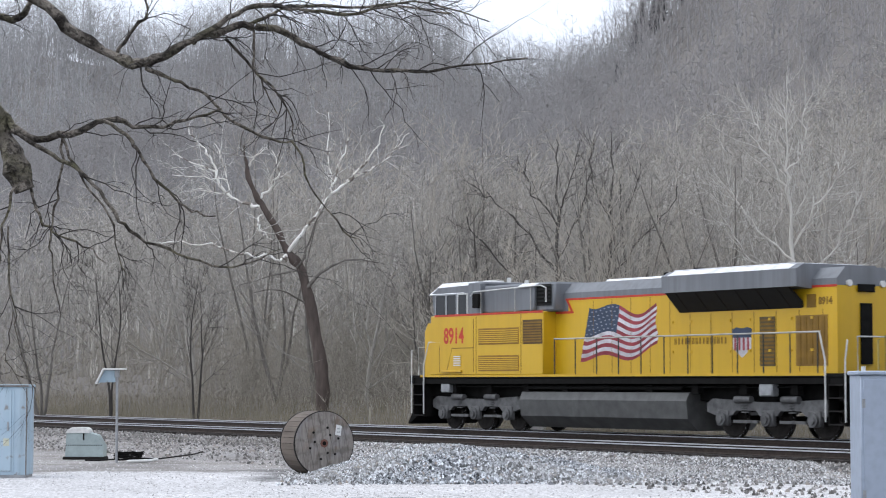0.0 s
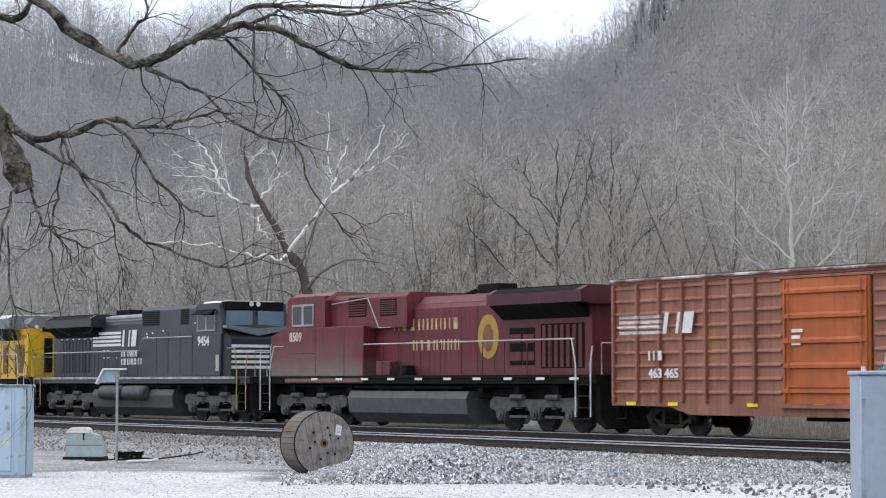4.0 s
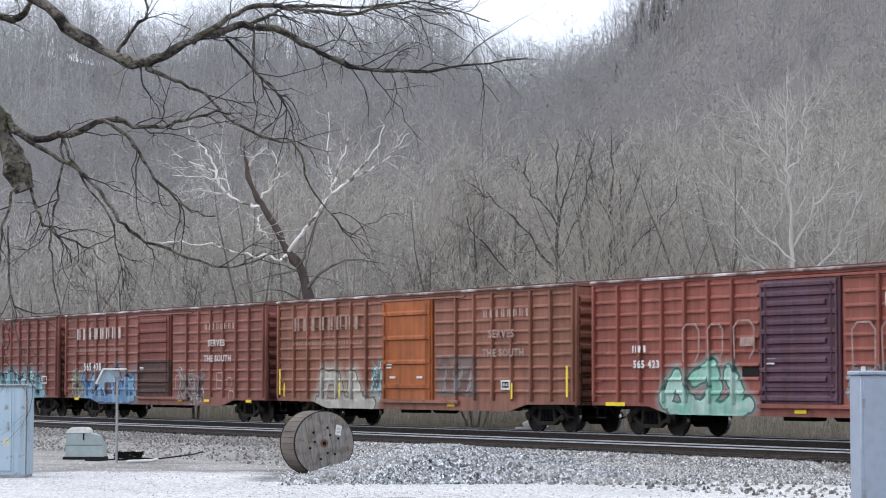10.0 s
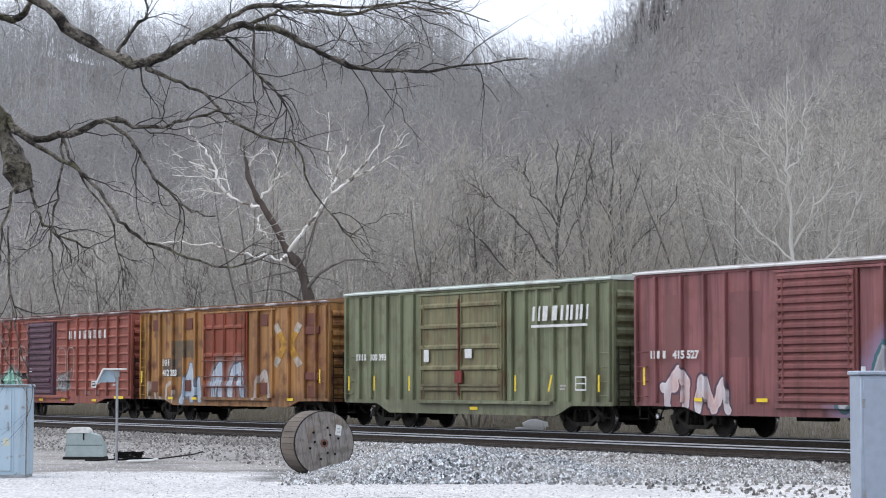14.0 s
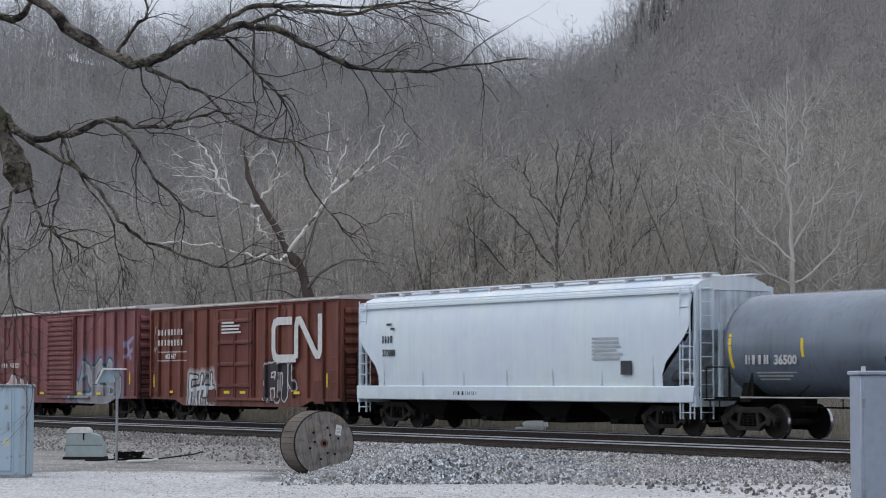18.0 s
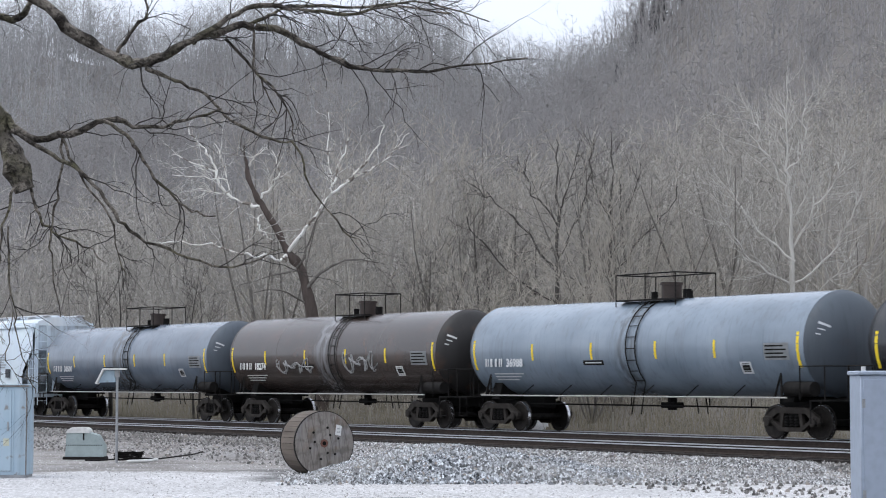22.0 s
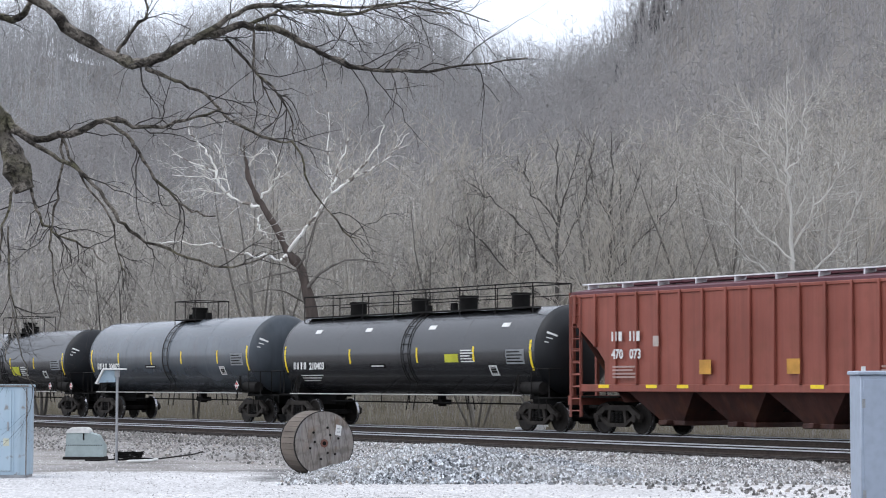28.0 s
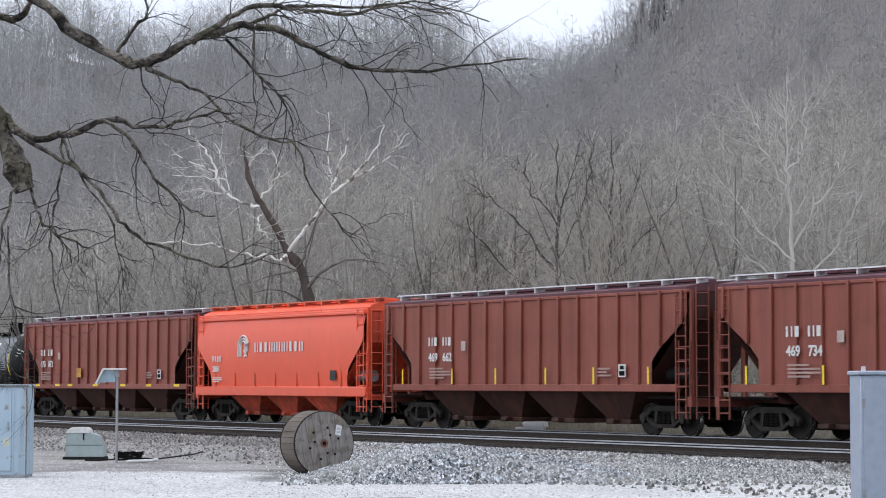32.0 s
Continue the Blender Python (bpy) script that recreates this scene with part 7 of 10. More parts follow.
        return Shape().add([(flag(v, u)[0], -1.004, flag(v, u)[1]) for v in vs for u in us],
                           [(j * n + i, j * n + i + 1, (j + 1) * n + i + 1, (j + 1) * n + i) for j in range(m - 1) for i in range(n - 1)])
    for k in range(13):
        part("flag_stripe", flag_patch(k / 13, (k + 1) / 13, 0.0 if k < 6 else 0.46, 1.0, 20, 2), red if k % 2 == 0 else wht, car)
    canton = part("flag_canton", flag_patch(6 / 13, 1.0, 0, 0.46, 9, 5), blu, car)
    st = Shape()
    for j in range(6):
        for i in range(7):
            x, z = flag(0.52 + j * 0.085, 0.03 + i * 0.062 + 0.025 * (j % 2))
            st.box(x - 0.05, x + 0.03, -1.008, -1.004, z - 0.018, z + 0.018)
    tagged(part("star", st, plain("mural_grey", (0.26, 0.29, 0.34)), canton), kind="stuff")
    part("shield_emblem", Shape().prism([(5.4, 2.45), (5.78, 2.2), (6.15, 2.45), (6.15, 2.75), (5.4, 2.75)], -1.006, -1.001), wht, car, "red, white and blue shield emblem")
    part("shield_emblem", Shape().prism([(5.4, 2.75), (6.15, 2.75), (6.2, 2.98), (6.0, 3.04), (5.78, 3.0), (5.55, 3.04), (5.35, 2.98)], -1.006, -1.001), blu, car)
    for i in range(4):
        part("shield_emblem", Shape().box(5.45 + i * 0.18, 5.53 + i * 0.18, -1.010, -1.005, 2.4, 2.75), red, car)

    # --- black unit, long hood first ---
    car = new_car("locomotive", -238.8, "black diesel locomotive with white stripes and emblem bars", "locomotive")
    B = car_paint(car, "black_loco_paint", (0.010, 0.0115, 0.015), 0.42, 0.15, 0.06, fade=(0.017, 0.019, 0.023), rust_col=(0.07, 0.065, 0.06), spec=0.4)
    # lighter, bluer copy of the black: reflected light on the cab painted in
    B2 = car_paint(car, "sky_sheen_cab_paint", (0.015, 0.018, 0.024), 0.42, 0.15, 0.06, fade=(0.026, 0.030, 0.037), rust_col=(0.10, 0.095, 0.09), spec=0.45)
    SH = plain("pale_grey_roof", (0.30, 0.32, 0.35), 0.45)
    FT = plain("black_tank_paint", (0.060, 0.059, 0.058), 0.55)
    SIL = car_paint(car, "dusty_white_sill", (0.34, 0.335, 0.32), streak=0.6, rust=0.5, rust_col=(0.04, 0.035, 0.03))
    loco_base(car, 10.5, B, (-4.1, 3.75), FT, TR2, (-9.2, 0.6), 10, plain("dull_black_handrail", (0.06, 0.06, 0.062)))
    part("sill_stripe", Shape().box(-10.4, 9.3, -1.506, -1.5, 1.66, 1.75), SIL, car, "dusty white sill stripe")
    for a in (-1, 1):
        end_steps(car, a * 10.5, a, plain("faded_yellow_handrail", (0.42, 0.33, 0.10)))
    for x0, x1 in ((-2.8, -0.75), (-0.4, 1.55)):
        part("air_reservoir", Shape().tube([(x0, -1.5, 1.1), (x0 + 0.1, -1.5, 1.1), (x1 - 0.1, -1.5, 1.1), (x1, -1.5, 1.1)], [0.2, 0.3, 0.3, 0.2], 16), FT, car, "round air reservoir")
    part("long_hood", hood(0.95, 1.76, 4.2, -9.4, 0.8, 0.2), B, car)
    flared_radiator(car, -9.2, -4.1, 0.97, 1.5, 3.5, 3.95, 4.45, B, M_dark, M_dark)
    part("engine_cover", hood(0.8, 4.1, 4.42, -4.1, 0.5, 0.2), SH, car, "dull grey engine roof")
    part("exhaust_outlet", Shape().box(-3.95, -2.6, -0.4, 0.4, 4.38, 4.66, 0.04), M_dark, car)
    part("horn", Shape().tube([(-0.9, 0, 4.45), (-0.3, 0, 4.55)], 0.09, 8).tube([(-0.9, 0.2, 4.45), (-0.4, 0.25, 4.52)], 0.07, 8), M_dark, car)
    part("equipment_cab", hood(1.25, 1.76, 4.62, 0.5, 5.9, 0.15), B2, car, "tall equipment hood")
    for x0, x1 in ((0.62, 2.15), (4.2, 4.85)):
        louvre(car, x0, x1, -1.253, 3.88, 4.45, 7, plain("black_intake", (0.008, 0.008, 0.008)), M_dark)
    louvre(car, -8.6, -5.4, -0.953, 2.0, 3.35, 9, plain("black_louvre", (0.008, 0.008, 0.008)), B, True)
    seam = plain("black_seam", (0.006, 0.006, 0.006))
    for x in list(seq(-4.5, 0.5, 6)) + [1.9, 3.0, 4.1, 5.2]:
        part("panel_seam", Shape().box(x - 0.015, x + 0.015, (-0.956 if x < 0.8 else -1.256), -0.95 if x < 0.8 else -1.25, 1.85, 3.6), seam, car)
    part("body", Shape().box(5.9, 8.1, -1.49, 1.49, 1.76, 3.45, 0.03), B2, car, "cab lower body")
    part("cab", Shape().prism([(5.9, 3.4), (5.9, 4.5), (6.2, 4.62), (7.95, 4.62), (8.22, 3.4)], -1.47, 1.47), B2, car, "black cab")
    part("cab_roof", Shape().prism([(-1.47, 4.42), (-1.0, 4.72), (1.0, 4.72), (1.47, 4.42)], 5.85, 7.78, "x"), PALE, car, "pale sloping cab roof", smooth=0)
    wf = plain("cab_window_frame", (0.25, 0.26, 0.27), 0.4, 0.3)
    w = part("window", Shape().box(6.15, 6.8, -1.49, -1.465, 3.6, 4.25), M_glass, car)
    part("window", Shape().box(6.95, 7.6, -1.49, -1.465, 3.6, 4.25), M_glass, car)
    part("window_frame", Shape().box(6.08, 7.67, -1.5, -1.47, 3.53, 3.6).box(6.08, 7.67, -1.5, -1.47, 4.25, 4.32).box(6.08, 6.15, -1.5, -1.47, 3.53, 4.32).box(7.6, 7.67, -1.5, -1.47, 3.53, 4.32).box(6.8, 6.95, -1.5, -1.47, 3.6, 4.25), wf, w)
    part("sun_visor", Shape().prism([(-1.48, 4.38), (-1.75, 4.2), (-1.75, 4.17), (-1.48, 4.33)], 6.1, 7.65, "x"), M_dark, car)
    # blue base colour paints the reflected sky onto the panes
    sk = plain("sky_reflection_windscreen", (0.09, 0.15, 0.21), 0.06, 0, 0.1, 2, 1.0)
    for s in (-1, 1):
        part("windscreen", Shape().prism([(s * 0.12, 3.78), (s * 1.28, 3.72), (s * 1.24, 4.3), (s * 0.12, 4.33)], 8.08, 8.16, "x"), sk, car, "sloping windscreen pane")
    part("number_board", Shape().box(7.78, 8.1, -1.3, 1.3, 4.36, 4.68, 0.02), M_dark, car)
    for y in (-0.15, 0.15):
        part("headlight", Shape().tube([(8.08, y, 4.58), (8.14, y, 4.58)], 0.09, 10), M_white, car)
    part("nose", Shape().loft([[(8.05, -1.40, 1.76), (8.05, 1.40, 1.76), (8.05, 1.40, 3.66), (8.05, -1.40, 3.66)], [(8.55, -1.26, 1.76), (8.55, 1.26, 1.76), (8.55, 1.26, 3.22), (8.55, -1.26, 3.22)]]), B2, car, "black tapered nose")
    part("nose_visor", Shape().prism([(-1.42, 3.62), (0, 3.34), (1.42, 3.62), (1.42, 3.74), (0, 3.62), (-1.42, 3.74)], 8.1, 8.5, "x"), plain("slate_grey_visor", (0.17, 0.19, 0.20), 0.45), car, "grey pointed visor under the windscreen")
    for k in range(5):
        z = 2.06 + k * 0.205
        part("nose_stripe", Shape().box(8.552, 8.56, -1.24, 0.42, z, z + 0.115), M_white, car, "white nose stripe")
    part("nose_emblem", Shape().box(8.552, 8.562, 0.46, 1.22, 2.06, 3.0), M_white, car, "white nose panel")
    part("nose_emblem", Shape().prism([(0.6, 2.25), (0.72, 2.22), (0.82, 2.5), (1.0, 2.62), (1.05, 2.85), (0.92, 2.9), (0.78, 2.66), (0.62, 2.6)], 8.563, 8.567, "x"), M_dark, car, "dark painted shape on the nose panel")
    part("nose_post", Shape().box(7.72, 7.98, -1.50, -1.485, 1.98, 2.6), plain("cream_panel", (0.45, 0.42, 0.33)), car)
    lettering(car, "9454", 6.15, -1.495, 2.98, 0.52, M_white, 0.95)
    yy = -0.958
    for k in range(4):
        part("stripe", Shape().box(-5.1, -2.2, yy - 0.004, yy, 3.08 + k * 0.17, 3.19 + k * 0.17), M_white, car)
    bars(car, -2.1, -0.45, yy, 3.05, 3.75, 2, M_white, 0.1, "white slanted emblem blocks", 0.12, "emblem")
    bars(car, -2.15, -0.4, yy, 2.62, 2.88, 7, M_white, 0.2)
    bars(car, -2.15, 0.1, yy, 2.28, 2.54, 8, M_white, 0.2)
    part("cab_railing", Shape().tube([(0.7, -1.47, 2.84), (1.1, -1.47, 3.35), (5.6, -1.47, 3.35)], 0.024, 6), M_hand, car)
    for x, z in ((-4.0, 2.56), (-3.6, 2.56), (-2.75, 2.56), (-4.0, 2.86), (-3.6, 2.86)):
        part("stencil", Shape().box(x, x + 0.2, yy - 0.004, yy, z, z + 0.05), M_white, car)
    for x, z in ((0.95, 3.5), (1.0, 3.38), (1.5, 3.52), (1.6, 3.3), (2.5, 3.6), (5.4, 3.85)):
        part("stencil", Shape().box(x, x + 0.1, -1.258, -1.254, z, z + 0.07), M_white, car)
    for x in seq(-8.6, -5.4, 6):
        part("stencil", Shape().box(x, x + 0.16, yy - 0.004, yy, 3.42, 3.46), M_white, car)
    part("roof_beam", Shape().box(-4.0, 0.45, -0.86, -0.78, 4.24, 4.36, 0.02), SH, car, "pale worn edge of the engine roof")

    # --- red unit, cab first ---
    car = new_car("locomotive", -217.05, "dull red diesel locomotive with faded yellow crest", "locomotive")
    R = car_paint(car, "red_loco_paint", (0.118, 0.016, 0.022), 0.5, 0.4, 0.15, fade=(0.155, 0.028, 0.033), rust_col=(0.09, 0.05, 0.04),
                  regions=[(-9.9, -3.4, 1.2, 3.1, [(0.14, 0.058, 0.056)], 0.15), (-10.2, -2.6, 1.3, 2.45, [(0.165, 0.128, 0.115)], 0.15), (-3.0, 10, 1.7, 2.4, [(0.11, 0.05, 0.048)], 0.15), (4.6, 10.2, 3.2, 4.8, [(0.045, 0.014, 0.022)], 0.15)], spec=0.3)
    loco_base(car, 10.5, M_dark, (-4.05, 3.45), plain("grey_tank_paint", (0.085, 0.086, 0.086)), TR2, (-2.9, 9.4), 11, plain("dull_red_handrail", (0.10, 0.03, 0.03)))
    for x in seq(-6.5, 9.2, 10):
        part("reflector", Shape().box(x, x + 0.45, -1.507, -1.5, 1.60, 1.68), M_white, car, "small white sill reflector")
    for a in (-1, 1):
        end_steps(car, a * 10.5, a, M_rail_white)
    part("nose", Shape().prism([(-9.8, 1.5), (-9.8, 3.22), (-8.35, 3.62), (-8.35, 1.5)], -1.35, 1.35), R, car, "low sloping nose")
    part("body", Shape().box(-8.5, -2.9, -1.49, 1.49, 1.5, 3.5, 0.03), R, car, "wide red body")
    part("cab", Shape().prism([(-8.45, 3.45), (-8.35, 4.5), (-8.1, 4.62), (-5.6, 4.62), (-5.6, 3.45)], -1.46, 1.46), R, car, "red cab")
    part("cab_roof", Shape().prism([(-1.46, 4.45), (-1.0, 4.76), (1.0, 4.76), (1.46, 4.45)], -8.5, -5.55, "x"), plain("pinkish_roof", (0.20, 0.09, 0.09)), car, "faded cab roof")
    w = part("window", Shape().box(-7.9, -7.25, -1.48, -1.455, 3.62, 4.28), M_glass, car)
    part("window", Shape().box(-7.1, -6.45, -1.48, -1.455, 3.62, 4.28), M_glass, car)
    part("window_frame", Shape().box(-7.97, -6.38, -1.492, -1.46, 3.55, 3.62).box(-7.97, -6.38, -1.492, -1.46, 4.28, 4.35).box(-7.97, -7.9, -1.492, -1.46, 3.55, 4.35).box(-6.45, -6.38, -1.492, -1.46, 3.55, 4.35).box(-7.25, -7.1, -1.492, -1.46, 3.62, 4.28),
         plain("pale_window_frame", (0.36, 0.33, 0.32)), w)
    part("equipment_cab", hood(1.2, 3.4, 4.6, -5.6, -0.5, 0.15), R, car)
    louvre(car, -4.3, -3.2, -1.203, 3.85, 4.45, 7, M_dark, R)
    louvre(car, -2.2, -1.2, -1.203, 3.85, 4.35, 7, M_dark, R)
    part("long_hood", hood(0.95, 1.76, 4.2, -2.9, 9.6, 0.2), R, car)
    part("engine_cover", hood(0.8, 4.1, 4.42, -0.4, 4.8, 0.25), plain("dusty_red_roof", (0.15, 0.04, 0.045)), car)
    flared_radiator(car, 4.75, 9.8, 0.97, 1.5, 3.5, 3.95, 4.45, R, M_dark, M_dark)
    part("exhaust_outlet", Shape().box(2.6, 3.8, -0.4, 0.4, 4.38, 4.75, 0.04), M_dark, car)
    part("horn", Shape().tube([(1.2, 0, 4.42), (1.9, 0, 4.55)], 0.09, 8), M_dark, car)
    for x0, x1 in ((5.3, 5.9), (6.0, 6.6)):
        louvre(car, x0, x1, -0.953, 2.1, 3.2, 2, M_dark, R, False)
    louvre(car, 7.0, 9.2, -0.953, 2.0, 3.3, 7, M_dark, R, True)
    seam = plain("dark_red_seam", (0.05, 0.012, 0.014))
    for x in seq(-2.4, 4.4, 8):
        part("panel_seam", Shape().box(x - 0.012, x + 0.012, -0.956, -0.95, 1.85, 3.95), seam, car)
    for x in (-6.2, -4.2):
        part("panel_seam", Shape().box(x - 0.012, x + 0.012, -1.495, -1.49, 1.6, 3.45), seam, car)
    part("panel_seam", Shape().box(-8.3, -6.3, -1.495, -1.49, 2.55, 2.58), seam, car)
    lettering(car, "8509", -8.15, -1.495, 3.02, 0.46, plain("worn_white_number", (0.55, 0.50, 0.46)), 1.0)
    cream = plain("worn_cream_lettering", (0.50, 0.36, 0.20), 0.7, 0, 0.4, 3)
    bars(car, -1.75, 2.5, -0.955, 3.28, 3.66, 8, cream, 0.3)
    bars(car, -0.5, 2.5, -0.955, 2.6, 2.95, 7, cream, 0.35)
    part("crest", Shape().prism([(4.05 + 0.6 * math.cos(t), 3.0 + 0.72 * math.sin(t)) for t in seq(0, 2 * math.pi * 15 / 16, 16)], -0.962, -0.954), plain("faded_gold_crest", (0.40, 0.26, 0.05)), car, "faded golden oval crest")
    part("crest", Shape().prism([(4.05 + 0.3 * math.cos(t), 2.95 + 0.45 * math.sin(t)) for t in seq(0, 2 * math.pi * 15 / 16, 16)], -0.968, -0.961), plain("crest_brown", (0.20, 0.09, 0.04)), car)
    part("toolbox", Shape().box(-2.2, -1.3, -1.4, -1.0, 1.76, 2.25, 0.03), R, car)
    part("toolbox", Shape().box(-1.0, -0.3, -1.35, -1.0, 1.76, 2.1, 0.03), M_dark, car)
    part("cab_railing", Shape().tube([(-5.4, -1.3, 4.3), (-2.9, -1.3, 4.45), (-2.0, -1.4, 3.4), (-1.2, -1.4, 3.4)], 0.022, 6), M_steel, car)


make_locos()


# ---- things on the lot ----
def place(a, f, z=0.0, turn=0.0):
    """Pose a metres to the right and f metres ahead of the viewer, its front turned to the viewer plus turn degrees."""
    p = EYE + RIGHT * a + FWD * f
    return pose(p.x, p.y, z, 0, 0, YAW + turn)


def cabinet_paint():
    m = Mat("pale_blue_cabinet_paint", 0.5, 0, 0.4)
    col = m.mix(m.noise(1.4, 5), (0.33, 0.44, 0.53), (0.43, 0.53, 0.60))
    col = m.mix(m.math("MULTIPLY", m.noise(4.0, 4, (1, 1, 0.08), 0.5, 0.75), 0.6), col, (0.20, 0.25, 0.29))
    col = m.mix(m.math("MULTIPLY", m.noise(6.0, 5, lo=0.6, hi=0.7), 0.7), col, (0.19, 0.14, 0.10))
    m.color(col)
    m.bump(m.noise(20, 3), 0.1, 0.004)
    return m.m


M_cab = cabinet_paint()
M_cab2 = plain("grey_blue_cabinet_paint", (0.42, 0.48, 0.58), 0.45, 0, 0.06, 0.8)


def cabinet(name, label, at, w, d, h, mat, knob=False, worn=False):
    c = thing(name, label, "utility cabinet", at)
    part("body", Shape().box(-w / 2, w / 2, 0, d, 0.05, h - 0.06, 0.012), mat, c)
    part("lid", Shape().box(-w / 2 - 0.03, w / 2 + 0.03, -0.03, d + 0.03, h - 0.06, h, 0.015), mat, c)
    part("plinth", Shape().box(-w / 2 + 0.02, w / 2 - 0.02, 0.02, d - 0.02, -0.05, 0.06), M_steel, c)
    dr = part("door", Shape().box(-w / 2 + 0.04, w * 0.18, -0.018, 0, 0.12, h - 0.12, 0.006), mat, c)
    part("hinge", Shape().box(-w / 2 + 0.02, -w / 2 + 0.06, -0.03, 0, 0.4, 0.52).box(-w / 2 + 0.02, -w / 2 + 0.06, -0.03, 0, h - 0.5, h - 0.38), M_steel, dr)
    part("handle", Shape().box(w * 0.1, w * 0.13, -0.05, -0.018, h * 0.5, h * 0.6, 0.005), M_steel, dr)
    part("notice", Shape().box(w * 0.02, w * 0.14, -0.024, -0.018, h * 0.34, h * 0.42), plain("faded_notice", (0.55, 0.55, 0.42)), dr)
    part("side_rib", Shape().box(w * 0.2, w * 0.23, -0.02, 0, 0.1, h - 0.1), mat, c)
    if worn:
        rust = plain("rust_stained_edge", (0.16, 0.14, 0.125), 0.8, 0, 0.5, 9)
        part("edge_trim", Shape().box(-w / 2 - 0.034, w / 2 + 0.034, -0.035, -0.03, h - 0.05, h - 0.015), rust, c, "rust-stained lid edge")
        part("edge_trim", Shape().box(w / 2 - 0.02, w / 2 + 0.004, -0.006, 0.0, 0.06, h - 0.07), rust, c, "rust-stained corner edge")
        part("door_seam", Shape().box(-w * 0.155, -w * 0.145, -0.0215, -0.018, 0.14, h - 0.14), rust, dr)
        part("door_seam", Shape().box(-w / 2 + 0.06, w * 0.16, -0.0215, -0.018, 0.13, 0.142), rust, dr)
    if knob:
        part("lifting_eye", Shape().tube([(-w / 2 + 0.05, 0.04, h), (-w / 2 + 0.05, 0.04, h + 0.06)], 0.03, 8), M_white, c)
    return c


cabinet("signal_cabinet", "pale blue metal equipment cabinet on the gravel", place(-9.16, 46.2), 1.0, 0.8, 1.93, M_cab, False, True)
cabinet("utility_cabinet", "plain grey-blue metal cabinet close to the viewer", place(6.32, 30.0), 1.35, 0.8, 2.13, M_cab2, True)


def pedestal():
    c = thing("pedestal_box", "squat pale grey signal pedestal box with white lid", "equipment box", place(-9.22, 57.2))
    M = plain("pale_green_grey_paint", (0.38, 0.45, 0.45), 0.55, 0, 0.15, 3)
    part("body", Shape().prism([(-0.46, 0.06), (0.52, 0.06), (0.52, 0.36), (0.36, 0.62), (0.12, 0.70), (-0.42, 0.70), (-0.44, 0.5)], -0.28, 0.28), M, c)
    part("lid", Shape().prism([(-0.43, 0.68), (0.16, 0.68), (0.14, 0.76), (0.06, 0.82), (-0.30, 0.82), (-0.40, 0.76)], -0.31, 0.31), M_white, c, "white domed lid")
    part("latch", Shape().box(0.0, 0.03, -0.30, -0.28, 0.5, 0.68), M_dark, c)
    s = Shape()
    for i in range(16):
        s.box(-0.45 + i * 0.06, -0.42 + i * 0.06, -0.288, -0.28, 0.36, 0.38)
    tagged(part("rivet", s, M_dark, c), kind="stuff")
    part("base", Shape().box(-0.52, 0.56, -0.32, 0.32, -0.02, 0.075, 0.02), M_iron, c)


pedestal()


def marker_pole():
    c = thing("marker_pole", "thin grey metal pole with tilted flat panel on top", "pole", place(-8.05, 54.8))
    part("post", Shape().tube([(0, 0, -0.1), (0, 0, 2.3)], 0.033, 10), M_steel, c)
    part("head_plate", Shape().box(-0.34, 0.22, -0.16, 0.16, 2.28, 2.32, 0.008), M_white, c, "pale top plate")
    part("side_wing", Shape().prism([(-0.34, 2.31), (-0.30, 2.31), (-0.48, 1.93), (-0.52, 1.95)], -0.2, 0.2), M_white, c)
    part("panel", Shape().prism([(-0.31, 2.27), (-0.04, 2.27), (-0.04, 1.98), (-0.46, 1.97)], -0.03, 0.0), M_cab, c, "pale blue panel")
    part("clamp", Shape().box(-0.06, 0.06, -0.06, 0.06, 2.1, 2.28, 0.01), M_steel, c)


marker_pole()


def cables():
    p = place(-7.75, 55.0)
    c = thing("cable_coil", "heap of black cable at the foot of the pole", "cable", p)
    rng = random.Random(3)
    pts = []
    for i in range(70):
        t = i * 0.45
        r = 0.24 + 0.06 * math.sin(i * 1.3)
        pts.append((r * math.cos(t) * 1.3, r * math.sin(t) * 0.7, 0.04 + 0.003 * i + rng.uniform(0, 0.02)))
    part("coil", Shape().tube(pts, 0.022, 5), M_dark, c)
    part("lead", Shape().tube([(0.3, 0.1, 0.1), (0.6, 1.2, 0.05), (0.75, 3.0, 0.04), (1.05, 4.6, 0.05), (1.15, 6.0, 0.08)], 0.02, 5), M_dark, c)
    part("lead", Shape().tube([(-0.3, 0.1, 0.08), (-0.8, 0.3, 0.04), (-1.2, 0.6, 0.03)], 0.02, 5), M_dark, c)
    s = thing("scrap_pipe", "short white bent plastic pipe lying on gravel", "pipe", place(-7.35, 54.5))
    part("tube", Shape().tube([(-0.4, 0, 0.04), (0.0, 0.05, 0.05), (0.2, 0.1, 0.06), (0.3, 0.3, 0.08)], 0.04, 7), M_white, s)


cables()


